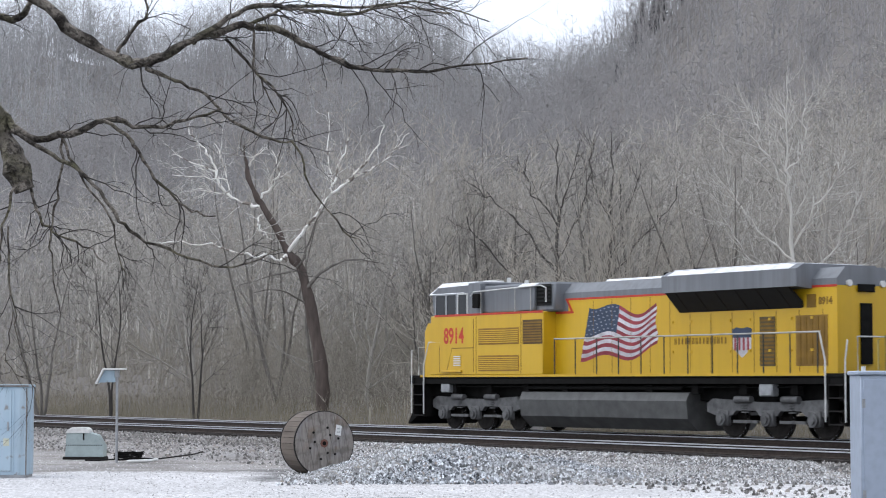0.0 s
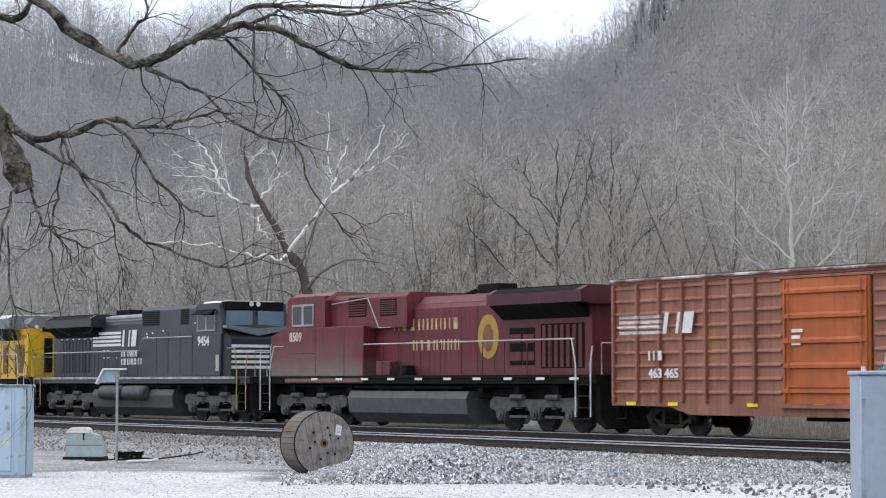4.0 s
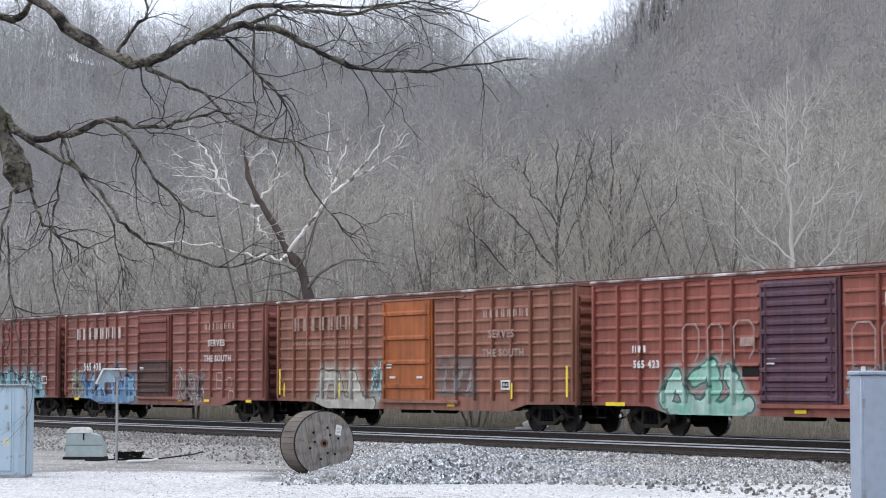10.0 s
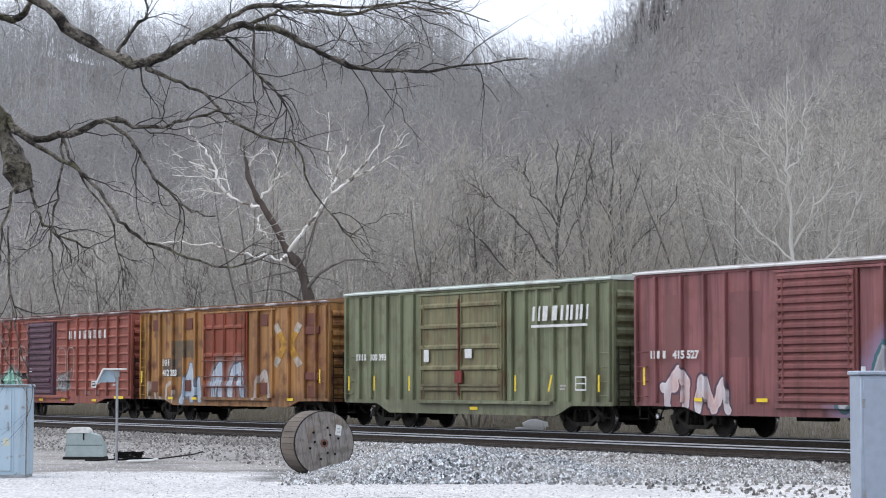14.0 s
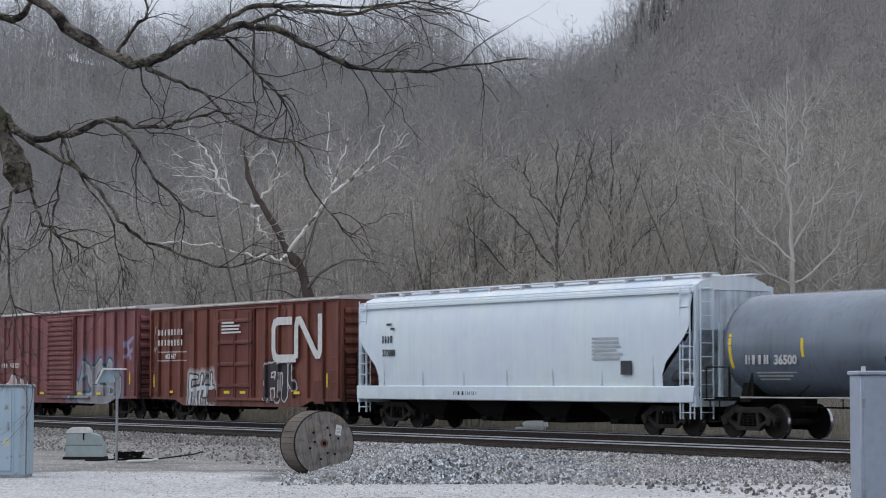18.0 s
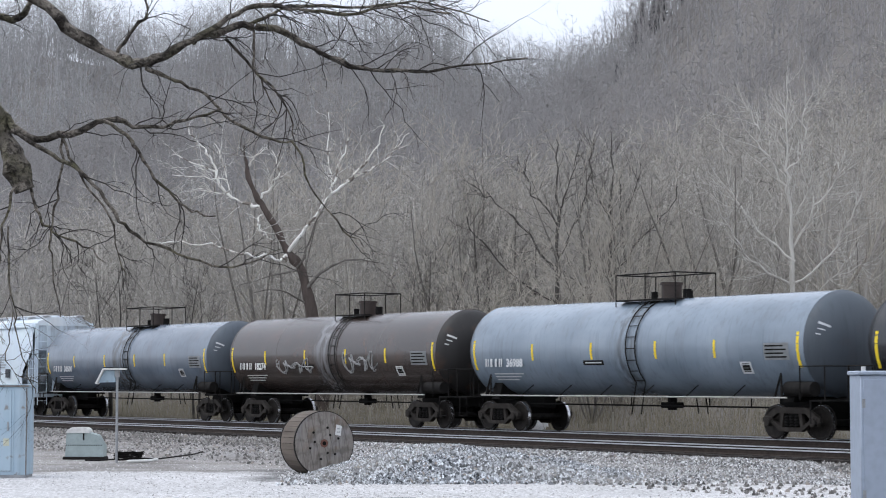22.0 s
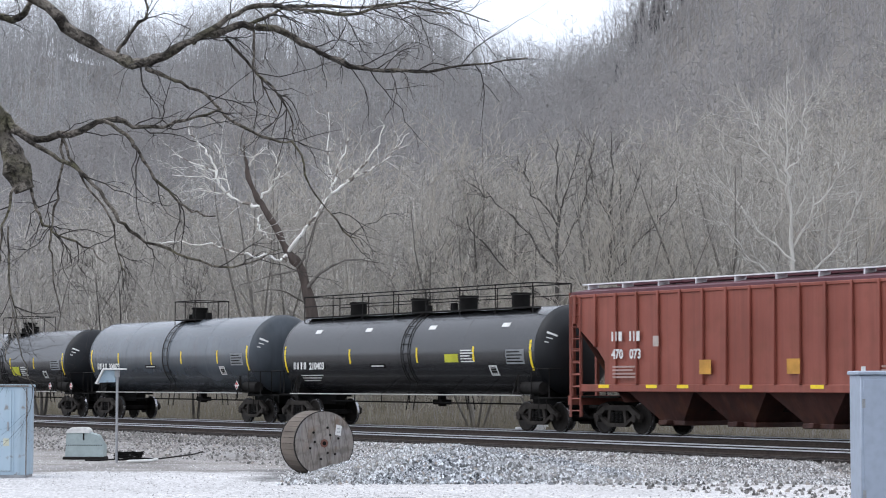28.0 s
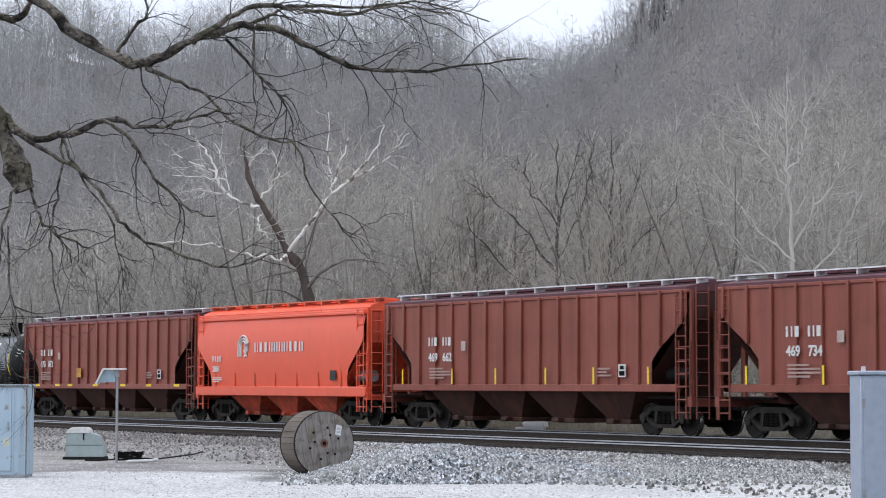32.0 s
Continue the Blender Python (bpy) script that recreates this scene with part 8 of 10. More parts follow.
def cable_reel():
    """Wooden drum lagged with boards, standing on its rim; its axis along y."""
    R, W = 0.685, 0.78
    c = thing("cable_reel", "weathered wooden cable reel standing on edge", "cable reel", place(-2.52, 47.1, 0.0, 27))
    wood = Mat("weathered_grey_wood", 0.85, 0, 0.2)
    col = wood.mix(wood.noise(3, 5, (8, 8, 0.6)), (0.33, 0.305, 0.28), (0.19, 0.17, 0.15))
    col = wood.mix(wood.math("MULTIPLY", wood.rand(), 0.5), col, (0.23, 0.20, 0.18))
    col = wood.mix(wood.math("MULTIPLY", wood.noise(1.4, 4, lo=0.5, hi=0.7), 0.45), col, (0.30, 0.32, 0.36))
    col = wood.mix(wood.math("MULTIPLY", wood.noise(5, 5, lo=0.48, hi=0.6), 0.6), col, (0.115, 0.10, 0.088))
    col = wood.mix(wood.math("MULTIPLY", wood.noise(2.2, 4, lo=0.55, hi=0.66), 0.5), col, (0.20, 0.135, 0.09))
    wood.color(col)
    wood.bump(wood.noise(10, 3, (6, 6, 0.4)), 0.4, 0.01)
    tan = Mat("brown_lagging_wood", 0.8, 0, 0.2)
    tan.color(tan.mix(tan.noise(4, 5, (1, 0.2, 1)), tan.mix(tan.rand(), (0.165, 0.138, 0.115), (0.20, 0.17, 0.145)), (0.10, 0.083, 0.07)))
    n = 8
    for i in range(n):
        a, b = -R + 2 * R * i / n + 0.003, -R + 2 * R * (i + 1) / n - 0.003
        for y0, y1 in ((0.0, 0.05), (W - 0.05, W)):
            ts = seq(a, b, 5)
            up = [(t, R + math.sqrt(max(0.0004, R * R - t * t))) for t in ts]
            dn = [(t, R - math.sqrt(max(0.0004, R * R - t * t))) for t in reversed(ts)]
            tilt = radians(12)
            prof = [((x) * math.cos(tilt) - (z - R) * math.sin(tilt), R + x * math.sin(tilt) + (z - R) * math.cos(tilt)) for x, z in up + dn]
            part("flange_plank", Shape().prism(prof, y0, y1), wood.m, c, smooth=0)
    k = 34
    for i in range(k):
        t0, t1 = 2 * math.pi * i / k + 0.006, 2 * math.pi * (i + 1) / k - 0.006
        q = [((R - d) * math.cos(t), R + (R - d) * math.sin(t)) for d, t in ((0.0, t0), (0.0, t1), (0.03, t1), (0.03, t0))]
        part("lagging_board", Shape().prism(q, 0.05, W - 0.05), tan.m, c, smooth=0)
    for y in (-0.004, W - 0.046):
        rim = [(R * math.cos(2 * math.pi * i / 40), R + R * math.sin(2 * math.pi * i / 40)) for i in range(40)]
        band = Shape().loft([[(x * k, yy, R + (z - R) * k) for x, z in rim] for yy, k in ((y, 0.985), (y, 1.006), (y + 0.05, 1.006), (y + 0.05, 0.985))], close=False)
        part("rim_band", band, M_iron, c, "dark stained rim")
    part("core", Shape().tube([(0, 0.05, R), (0, W - 0.05, R)], R - 0.035, 24), M_dark, c)
    part("hub_plate", Shape().prism([(0.09 * math.cos(t), R + 0.09 * math.sin(t)) for t in seq(0, 2 * math.pi * 7 / 8, 8)], -0.012, 0.0), plain("rusty_plate", (0.16, 0.07, 0.05)), c, "rusty hub plate")
    part("hub_hole", Shape().tube([(0, -0.016, R), (0, -0.008, R)], 0.045, 10), M_dark, c)
    for rr, m_, ph in ((0.34, 6, 0.3), (0.22, 3, 0.9)):
        for i in range(m_):
            t = ph + 2 * math.pi * i / m_
            x, z = rr * math.cos(t), R + rr * math.sin(t)
            part("bolt", Shape().tube([(x, -0.014, z), (x, 0.002, z)], 0.026, 8), M_dark, c)
    part("paper_label", Shape().prism([(0.25, 0.86), (0.38, 0.84), (0.41, 1.05), (0.28, 1.08)], -0.008, -0.003), M_white, c, "white paper label")
    part("label_print", Shape().box(0.29, 0.37, -0.0115, -0.008, 0.91, 0.93).box(0.30, 0.36, -0.0115, -0.008, 0.98, 1.0), M_steel, c)


cable_reel()


def stones(count, spotter, rng, r0, r1):
    """Many irregular stones as one mesh: vertices and triangles."""
    base = np.array([(1, 0, -0.45), (0, 1, -0.45), (-1, 0, -0.45), (0, -1, -0.45), (0.45, 0.1, 0.75), (-0.4, -0.1, 0.7)], float)
    tri = np.array([(0, 1, 4), (1, 5, 4), (1, 2, 5), (2, 3, 5), (3, 4, 5), (3, 0, 4)])
    nrng = np.random.RandomState(rng)
    Vs, Fs = [], []
    for i in range(count):
        x, y, z = spotter(nrng)
        r = nrng.uniform(r0, r1)
        v = base * nrng.uniform(0.6, 1.4, (6, 3)) * r
        t = nrng.uniform(0, 6.28)
        c, s = math.cos(t), math.sin(t)
        k = nrng.uniform(-0.7, 0.7)
        v = np.stack([v[:, 0] * c - v[:, 1] * s, v[:, 0] * s + v[:, 1] * c, v[:, 2] + v[:, 0] * k], 1)
        Vs.append(v + np.array([x, y, z + r * 0.25]))
        Fs.append(tri + 6 * i)
    return np.concatenate(Vs), np.concatenate(Fs)


def stone_mat(name, a, b, c):
    m = Mat(name, 0.9, 0, 0.25)
    r = m.island()
    col = m.mix(m.math("POWER", r, 1.2), a, b)
    col = m.mix(m.math("MULTIPLY", m.noise(19, 2, lo=0.46, hi=0.56), 0.5), col, tuple(q * 0.6 for q in a))
    col = m.mix(m.math("GREATER_THAN", m.math("FRACT", m.math("MULTIPLY", r, 37.0)), 0.95), col, (0.30, 0.265, 0.235))
    m.color(m.mix(m.math("MULTIPLY", m.noise(0.5, 3, lo=0.4, hi=0.65), 0.4), col, c))
    return m.m


HEAP = EYE + RIGHT * -0.25 + FWD * 45.9


def heap_height(a, f):
    """Low pile of crushed stone; a and f from its middle."""
    d = math.sqrt((a / (2.7 if a < 0 else 4.6)) ** 2 + (f / (3.0 if f < 0 else 2.4)) ** 2)
    z = 0.66 * max(0.0, 1 - d ** 1.5) ** 1.1
    return z + 0.08 * noise.noise((a * 1.1, f * 1.1, 5)) * min(1, z * 4)


def gravel_heap():
    t = thing("gravel_pile", "low pile of blue-grey crushed stone", "gravel pile")
    m = stone_mat("blue_grey_stone", (0.034, 0.038, 0.043), (0.86, 0.89, 0.93), (0.42, 0.40, 0.37))
    q = Shape()
    n = 30
    g = seq(-4.2, 4.2, n)
    q.add([(HEAP.x + RIGHT.x * a + FWD.x * f, HEAP.y + RIGHT.y * a + FWD.y * f, heap_height(a, f) - 0.03) for a in g for f in g],
          [(i * n + j, (i + 1) * n + j, (i + 1) * n + j + 1, i * n + j + 1) for i in range(n - 1) for j in range(n - 1)])
    part("mound", q, m, t)

    def where(r):
        while True:
            a, f = r.uniform(-3.0, 4.8), r.uniform(-3.2, 2.2)
            z = heap_height(a, f)
            if z > 0.01 or r.uniform(0, 1) < 0.08:
                break
        return HEAP.x + RIGHT.x * a + FWD.x * f, HEAP.y + RIGHT.y * a + FWD.y * f, z
    V, F = stones(17000, where, 11, 0.020, 0.056)
    tagged(part("crushed_stone", fast_mesh("crushed_stone", V, F, m), None, t), kind="stuff")


gravel_heap()


def ballast():
    m = stone_mat("ballast_stone", (0.06, 0.057, 0.054), (0.52, 0.50, 0.48), (0.19, 0.175, 0.16))

    def where(r):
        x = r.uniform(-112, -18)
        y = r.choice([r.uniform(-8.6, -5.35), r.uniform(-15.5, -5.4)], p=[0.5, 0.5])
        return x, y, land(x, y)
    V, F = stones(21000, where, 12, 0.022, 0.06)
    tagged(new("ballast_stones", fast_mesh("ballast_stones", V, F, m)), "loose grey ballast stones along the tracks", "ballast", kind="stuff")

    # the broad spread of crushed stone between the pile and the near track
    def where3(r):
        while True:
            a, f = r.uniform(-3.4, 8.6), r.uniform(41.0, 70.0)
            p = EYE + RIGHT * a + FWD * f
            if p.y < -5.4 and f + 1.2 * noise.noise((a * 0.7, f * 0.7, 9)) > 45.0 - 0.7 * r.uniform(0, 1) ** 2 + (0.8 if a < -2.5 else 0) - 1.3 * max(0.0, min(1.0, a / 2)):
                return p.x, p.y, land(p.x, p.y)
    m3 = stone_mat("crushed_ballast", (0.04, 0.04, 0.041), (0.90, 0.90, 0.905), (0.46, 0.44, 0.42))
    V, F = stones(50000, where3, 15, 0.018, 0.052)
    tagged(new("crushed_ballast", fast_mesh("crushed_ballast", V, F, m3)), "spread of grey crushed stone beside the near track", "gravel", kind="stuff")

    def where2(r):
        x = r.uniform(-70, -22)
        y = r.uniform(-24, -10)
        return x, y, land(x, y)
    m2 = stone_mat("lot_stone", (0.24, 0.235, 0.23), (0.85, 0.84, 0.84), (0.5, 0.48, 0.46))
    V, F = stones(9000, where2, 13, 0.008, 0.022)
    tagged(new("lot_stones", fast_mesh("lot_stones", V, F, m2)), "pale loose stones on the gravel lot", "gravel", kind="stuff")


ballast()


def beyond_track():
    bright = plain("bright_white_paint", (0.90, 0.90, 0.90), 0.5, 0, 0.06, 3)
    c = thing("white_marker_box", "low white painted box beside the far track", "box", place(3.02, 76.1, 0.0))
    part("body", Shape().prism([(-0.54, -0.1), (0.5, -0.1), (0.5, 0.50), (-0.54, 0.44)], -0.3, 0.3), bright, c)
    part("lid", Shape().prism([(-0.24, 0.46), (0.58, 0.47), (0.56, 0.62), (0.2, 0.72), (-0.05, 0.70), (-0.3, 0.58)], -0.34, 0.34), bright, c)
    for a, f in ((5.55, 72.5), (-2.9, 88.0)):
        st = thing("stake", "thin pale wooden stake in dry grass", "stake", place(a, f, 0))
        part("stick", Shape().box(-0.03, 0.03, -0.03, 0.03, -0.2, 1.0, 0.005), plain("pale_stake_wood", (0.40, 0.37, 0.30)), st)


beyond_track()


def scrap_timbers():
    """Dark square timbers lying on the lot close to the viewer."""
    for a0, a1, f in ((-1.50, -1.08, 36.1), (-0.88, -0.43, 36.15)):
        t = thing("scrap_timber", "short dark timber block lying on the pale gravel", "timber", place((a0 + a1) / 2, f, 0.0))
        part("block", Shape().box((a0 - a1) / 2, (a1 - a0) / 2, -0.1, 0.1, -0.02, 0.10, 0.012), M_tie, t)


scrap_timbers()


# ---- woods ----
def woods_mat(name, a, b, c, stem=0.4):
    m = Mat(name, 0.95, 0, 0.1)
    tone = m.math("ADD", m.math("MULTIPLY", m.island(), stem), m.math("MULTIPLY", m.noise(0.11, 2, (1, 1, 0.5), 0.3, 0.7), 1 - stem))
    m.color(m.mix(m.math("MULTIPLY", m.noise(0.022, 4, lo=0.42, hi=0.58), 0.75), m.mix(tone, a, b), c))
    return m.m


M_bark = bark("grey_bark", (0.27, 0.25, 0.225), (0.14, 0.128, 0.115))
M_dark_bark = bark("dark_bark", (0.090, 0.082, 0.075), (0.052, 0.047, 0.044))
M_pale_bark = bark("pale_bark", (0.50, 0.47, 0.43), (0.32, 0.30, 0.27))


def sycamore_bark():
    """White bark with grey-brown scales left on it."""
    m = Mat("white_sycamore_bark", 0.85, 0, 0.2)
    col = m.mix(m.noise(1.1, 4, lo=0.35, hi=0.65), (0.95, 0.94, 0.90), (0.78, 0.75, 0.69))
    m.color(m.mix(m.noise(2.6, 5, lo=0.54, hi=0.62), col, (0.24, 0.21, 0.18)))
    m.bump(m.noise(14, 3, (1, 1, 0.3)), 0.4, 0.02)
    return m.m


M_white_bark = sycamore_bark()
M_brown_bark = bark("brown_sycamore_bark", (0.15, 0.12, 0.105), (0.085, 0.07, 0.062))
M_twig = bark("grey_twigs", (0.46, 0.435, 0.395), (0.27, 0.25, 0.225))
# ridge and far tones: haze of distance put into cooler, flatter greys
M_ridge = woods_mat("hazy_ridge_bark", (0.215, 0.215, 0.217), (0.53, 0.528, 0.53), (0.335, 0.329, 0.327))
M_far = woods_mat("hazy_far_bark", (0.235, 0.229, 0.233), (0.405, 0.393, 0.388), (0.295, 0.280, 0.276))
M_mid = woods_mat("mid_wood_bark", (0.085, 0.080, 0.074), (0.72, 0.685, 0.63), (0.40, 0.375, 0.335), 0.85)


def spot(a, f):
    """World point a metres to the right and f metres ahead of the viewer, on the ground."""
    p = EYE + RIGHT * a + FWD * f
    return p.x, p.y, land(p.x, p.y)


def thin_tree(seed, h=1.0, limbs=12, subs=3, spread=46):
    """A light skeleton for the distant woods."""
    rng = random.Random(seed)
    out = []
    tp = grow(rng, (0, 0, -0.05), (rng.gauss(0, 0.05), rng.gauss(0, 0.05), 1), 0.95, 0.0125, 5, 0.05, 0.03, out, 0.2)
    for i in range(limbs):
        f = 0.3 + 0.7 * (i + rng.random()) / limbs
        q, d, rr, _ = tp[min(4, int(f * 5))]
        q = q - d * (0.19 * rng.random())
        ln = 0.36 * (1.15 - f) * rng.uniform(0.7, 1.2) + 0.08
        lp = grow(rng, q, side_way(rng, d, spread), ln, max(rr * 0.5, 0.0030), 2, 0.16, 0.12, out, 0.4)
        for j in range(subs):
            q2, d2, r2, _f = lp[rng.randrange(0, 2)]
            sp = grow(rng, q2, side_way(rng, d2, 42), ln * rng.uniform(0.35, 0.6), max(r2 * 0.6, 0.0022), 1, 0.1, 0.1, out, 0.4)
            q3, d3, r3, _f = sp[0]
            grow(rng, q2 + (q3 - q2) * 0.5, side_way(rng, d3, 42), ln * 0.34, 0.0019, 1, 0, 0, out, 0.4)
            grow(rng, q3, side_way(rng, d3, 36), ln * 0.3, 0.0018, 1, 0, 0, out, 0.4)
    return out


def far_woods(name, label, count, f0, f1, seed, hmin, hmax, mat, side=0.23, variants=9, ymin=12, **kw):
    rng = random.Random(seed)
    kinds = [cones(np.array(thin_tree(seed * 100 + i, **kw))) for i in range(variants)]
    Vs, Fs, off = [], [], 0
    for i in range(count):
        f = math.sqrt(rng.uniform(f0 * f0, f1 * f1))
        a = rng.uniform(-side, side) * f
        x, y, z = spot(a, f)
        if y < ymin:
            continue
        V, F = kinds[rng.randrange(variants)]
        h, t = rng.uniform(hmin, hmax), rng.uniform(0, 6.28)
        c, s = math.cos(t) * h, math.sin(t) * h
        Vs.append(np.stack([V[:, 0] * c - V[:, 1] * s + x, V[:, 0] * s + V[:, 1] * c + y, V[:, 2] * h + z - 0.1], 1))
        Fs.append(F + off)
        off += len(V)
    me = fast_mesh(name, np.concatenate(Vs), np.concatenate(Fs), mat)
    return tagged(new(name, me), label, "woods", kind="stuff")


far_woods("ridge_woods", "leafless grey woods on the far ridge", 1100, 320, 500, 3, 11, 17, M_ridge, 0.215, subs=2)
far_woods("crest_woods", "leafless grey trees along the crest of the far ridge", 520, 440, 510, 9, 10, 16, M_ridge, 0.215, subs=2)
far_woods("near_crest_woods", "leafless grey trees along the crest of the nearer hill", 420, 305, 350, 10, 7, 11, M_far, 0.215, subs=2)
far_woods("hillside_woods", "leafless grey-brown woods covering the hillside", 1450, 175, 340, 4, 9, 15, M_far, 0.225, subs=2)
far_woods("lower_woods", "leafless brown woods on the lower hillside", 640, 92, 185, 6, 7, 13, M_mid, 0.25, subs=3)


def crest_brush():
    """Undergrowth that closes the gaps between the trunks along both crests."""
    rng = random.Random(61)
    segs = []
    for f0, f1, n in ((400, 450, 2600), (440, 505, 3000), (290, 345, 2000), (480, 505, 2200)):
        for i in range(n):
            f = rng.uniform(f0, f1)
            x, y, z = spot(rng.uniform(-0.215, 0.215) * f, f)
            h = rng.uniform(1.2, 6.0) * (1.4 if f > 400 else 1.0)
            segs.append((x, y, z - 0.2, x + rng.gauss(0, 0.8), y + rng.gauss(0, 0.8), z + h, 0.09, 0.02))
            segs.append((x, y, z + 0.3 * h, x + rng.gauss(0, 1.6), y + rng.gauss(0, 1.6), z + 0.9 * h, 0.06, 0.02))
    V, F = cones(np.array(segs))
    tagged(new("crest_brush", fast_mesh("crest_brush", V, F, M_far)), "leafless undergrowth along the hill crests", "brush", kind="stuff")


crest_brush()


def tree_thing(name, label, trunk, crown, trunk_mat, crown_mat, at, sides=5, group="trees beyond the tracks"):
    t = thing(name, label, "tree", at, group)
    V, F = rods(trunk, sides + 2)
    part("trunk", fast_mesh("trunk", V, F, trunk_mat), None, t)
    V, F = rods(crown, 3)
    part("crown", fast_mesh("crown", V, F, crown_mat), None, t, "bare branches and twigs")
    return t


def near_trees():
    rng = random.Random(21)
    kinds = []
    for i in range(7):
        pale = i in (1, 4)
        tr, cr = bare_tree(50 + i, 10.0, limbs=20, subs=6, twigs=4, first=0.12 if i % 2 else 0.26, spread=(34, 44, 36, 52, 40, 42, 38)[i], lift=0.10, r=0.13)
        kinds.append((tr, cr, (M_bark, M_pale_bark, M_dark_bark, M_bark, M_pale_bark, M_bark, M_bark)[i],
                      ("bare grey-barked tree at the wood's edge", "bare pale-barked tree at the wood's edge", "bare dark-barked tree at the wood's edge")[1 if pale else (2 if i == 2 else 0)]))
    first = {}
    spots = []
    for i in range(52):
        f = rng.uniform(84, 126)
        a = rng.uniform(-0.215, 0.215) * f
        spots.append((a, f, rng.randrange(7), rng.uniform(0.7, 1.15)))
    for a, f, k, s in spots:
        x, y, z = spot(a, f)
        if y < 7.0:
            continue
        at = Matrix.LocRotScale((x, y, z - 0.05), Euler((0, 0, rng.uniform(0, 6.28))), None)
        tr, cr, m, lab = kinds[k]
        if k not in first:
            first[k] = tree_thing("bare_tree", lab, tr, cr, m, {M_bark: M_twig, M_pale_bark: M_pale_bark, M_dark_bark: M_bark}[m], at)
            ob = first[k]
        else:
            ob = copy_thing(first[k], at)
        ob.scale = (s, s, s)


near_trees()


def forked_tree(seed, h, stems, fan, r, dens):
    """Several stems fanning out from one foot, with ascending side branches."""
    rng = random.Random(seed)
    trunk, crown = [], []
    for i in range(stems):
        w = 2 * math.pi * i / stems + rng.uniform(-0.4, 0.4)
        d = (math.sin(radians(fan)) * math.cos(w), math.sin(radians(fan)) * math.sin(w), math.cos(radians(fan)))
        tp = grow(rng, (0, 0, -0.2), d, h * rng.uniform(0.75, 1.0), r * rng.uniform(0.7, 1), 9, 0.07, 0.07, trunk, 0.12)
        for k in range(dens):
            q, dd, rr, f = tp[rng.randrange(2, 9)]
            ln = h * (0.42 * (1.1 - f) + 0.10) * rng.uniform(0.6, 1.2)
            lp = grow(rng, q, side_way(rng, dd, 40), ln, rr * 0.5, 5, 0.11, 0.07, crown, 0.25)
            for j in range(4):
                q2, d2, r2, _f = lp[rng.randrange(1, 5)]
                sp = grow(rng, q2, side_way(rng, d2, 36), ln * rng.uniform(0.25, 0.5), max(0.012, r2 * 0.65), 3, 0.12, 0.05, crown, 0.35)
                for _k in range(2):
                    q3, d3, r3, _f = sp[rng.randrange(0, 3)]
                    grow(rng, q3, side_way(rng, d3, 34), ln * rng.uniform(0.1, 0.22), max(0.010, r3 * 0.7), 1, 0, 0, crown, 0.4)
    return trunk, crown


def edge_trees():
    """The trees at the wood's edge that stand out one by one."""
    tan = bark("tan_twig_bark", (0.64, 0.59, 0.51), (0.42, 0.385, 0.335))
    dusk = bark("dark_twig_bark", (0.17, 0.156, 0.142), (0.10, 0.092, 0.083))
    for i, (a, f, h, stems, fan, r, dens, m, m2, lab) in enumerate((
            (6.4, 82, 9.8, 5, 18, 0.10, 14, M_bark, tan, "bushy bare tree with pale tan twigs"),
            (7.8, 81, 8.2, 5, 24, 0.08, 14, M_bark, tan, "low bushy bare tree with tan twigs"),
            (14.8, 81, 11.5, 3, 14, 0.13, 14, M_pale_bark, tan, "pale bare tree with fanned limbs"),
            (3.6, 80, 6.8, 6, 26, 0.06, 14, M_bark, tan, "low spreading thicket of tan twigs"),
            (5.3, 79, 6.4, 6, 26, 0.06, 14, M_bark, tan, "low spreading thicket of tan twigs"),
            (1.2, 82, 7.0, 5, 26, 0.06, 13, M_bark, tan, "pale low bushy tree"),
            (10.0, 82, 10.4, 3, 16, 0.12, 14, M_bark, M_twig, "grey bare tree with upswept limbs"),
            (-10.9, 98, 7.4, 2, 13, 0.08, 14, M_dark_bark, dusk, "thin many-stemmed bare tree"),
            (-15.4, 103, 8.0, 2, 9, 0.08, 13, M_dark_bark, dusk, "dark bare tree with low branches"),
            (-19.0, 105, 9.0, 3, 16, 0.12, 12, M_bark, M_twig, "grey bare tree behind the cabinet"),
            (-0.6, 94, 8.0, 2, 24, 0.07, 14, M_dark_bark, dusk, "dark leaning bare sapling"),
            (0.6, 96, 10.5, 3, 14, 0.12, 13, M_bark, tan, "grey bare tree with fine twigs"),
            (-7.8, 104, 11.0, 3, 14, 0.13, 13, M_bark, M_twig, "grey bare tree beside the sycamore"),
            (-1.8, 104, 12.0, 3, 13, 0.13, 14, M_pale_bark, tan, "pale bare tree behind the sycamore"),
            (-4.6, 112, 14.5, 4, 13, 0.13, 14, M_pale_bark, tan, "tall pale bare tree behind the sycamore"),
            (-9.6, 115, 14.0, 4, 14, 0.13, 14, M_bark, tan, "tall grey bare tree with tan twigs"),
            (1.6, 113, 13.5, 4, 14, 0.12, 14, M_bark, tan, "tall grey bare tree with tan twigs"))):
        x, y, z = spot(a, f)
        tr, cr = forked_tree(300 + i, h, stems, fan, r, dens)
        t = thing("bare_tree", lab + " at the wood's edge", "tree", pose(x, y, z - 0.05), "trees beyond the tracks")
        V, F = rods(tr, 6)
        part("trunk", fast_mesh("trunk", V, F, m), None, t)
        V, F = rods(cr, 3)
        part("crown", fast_mesh("crown", V, F, m2), None, t, "bare branches and twigs")


edge_trees()


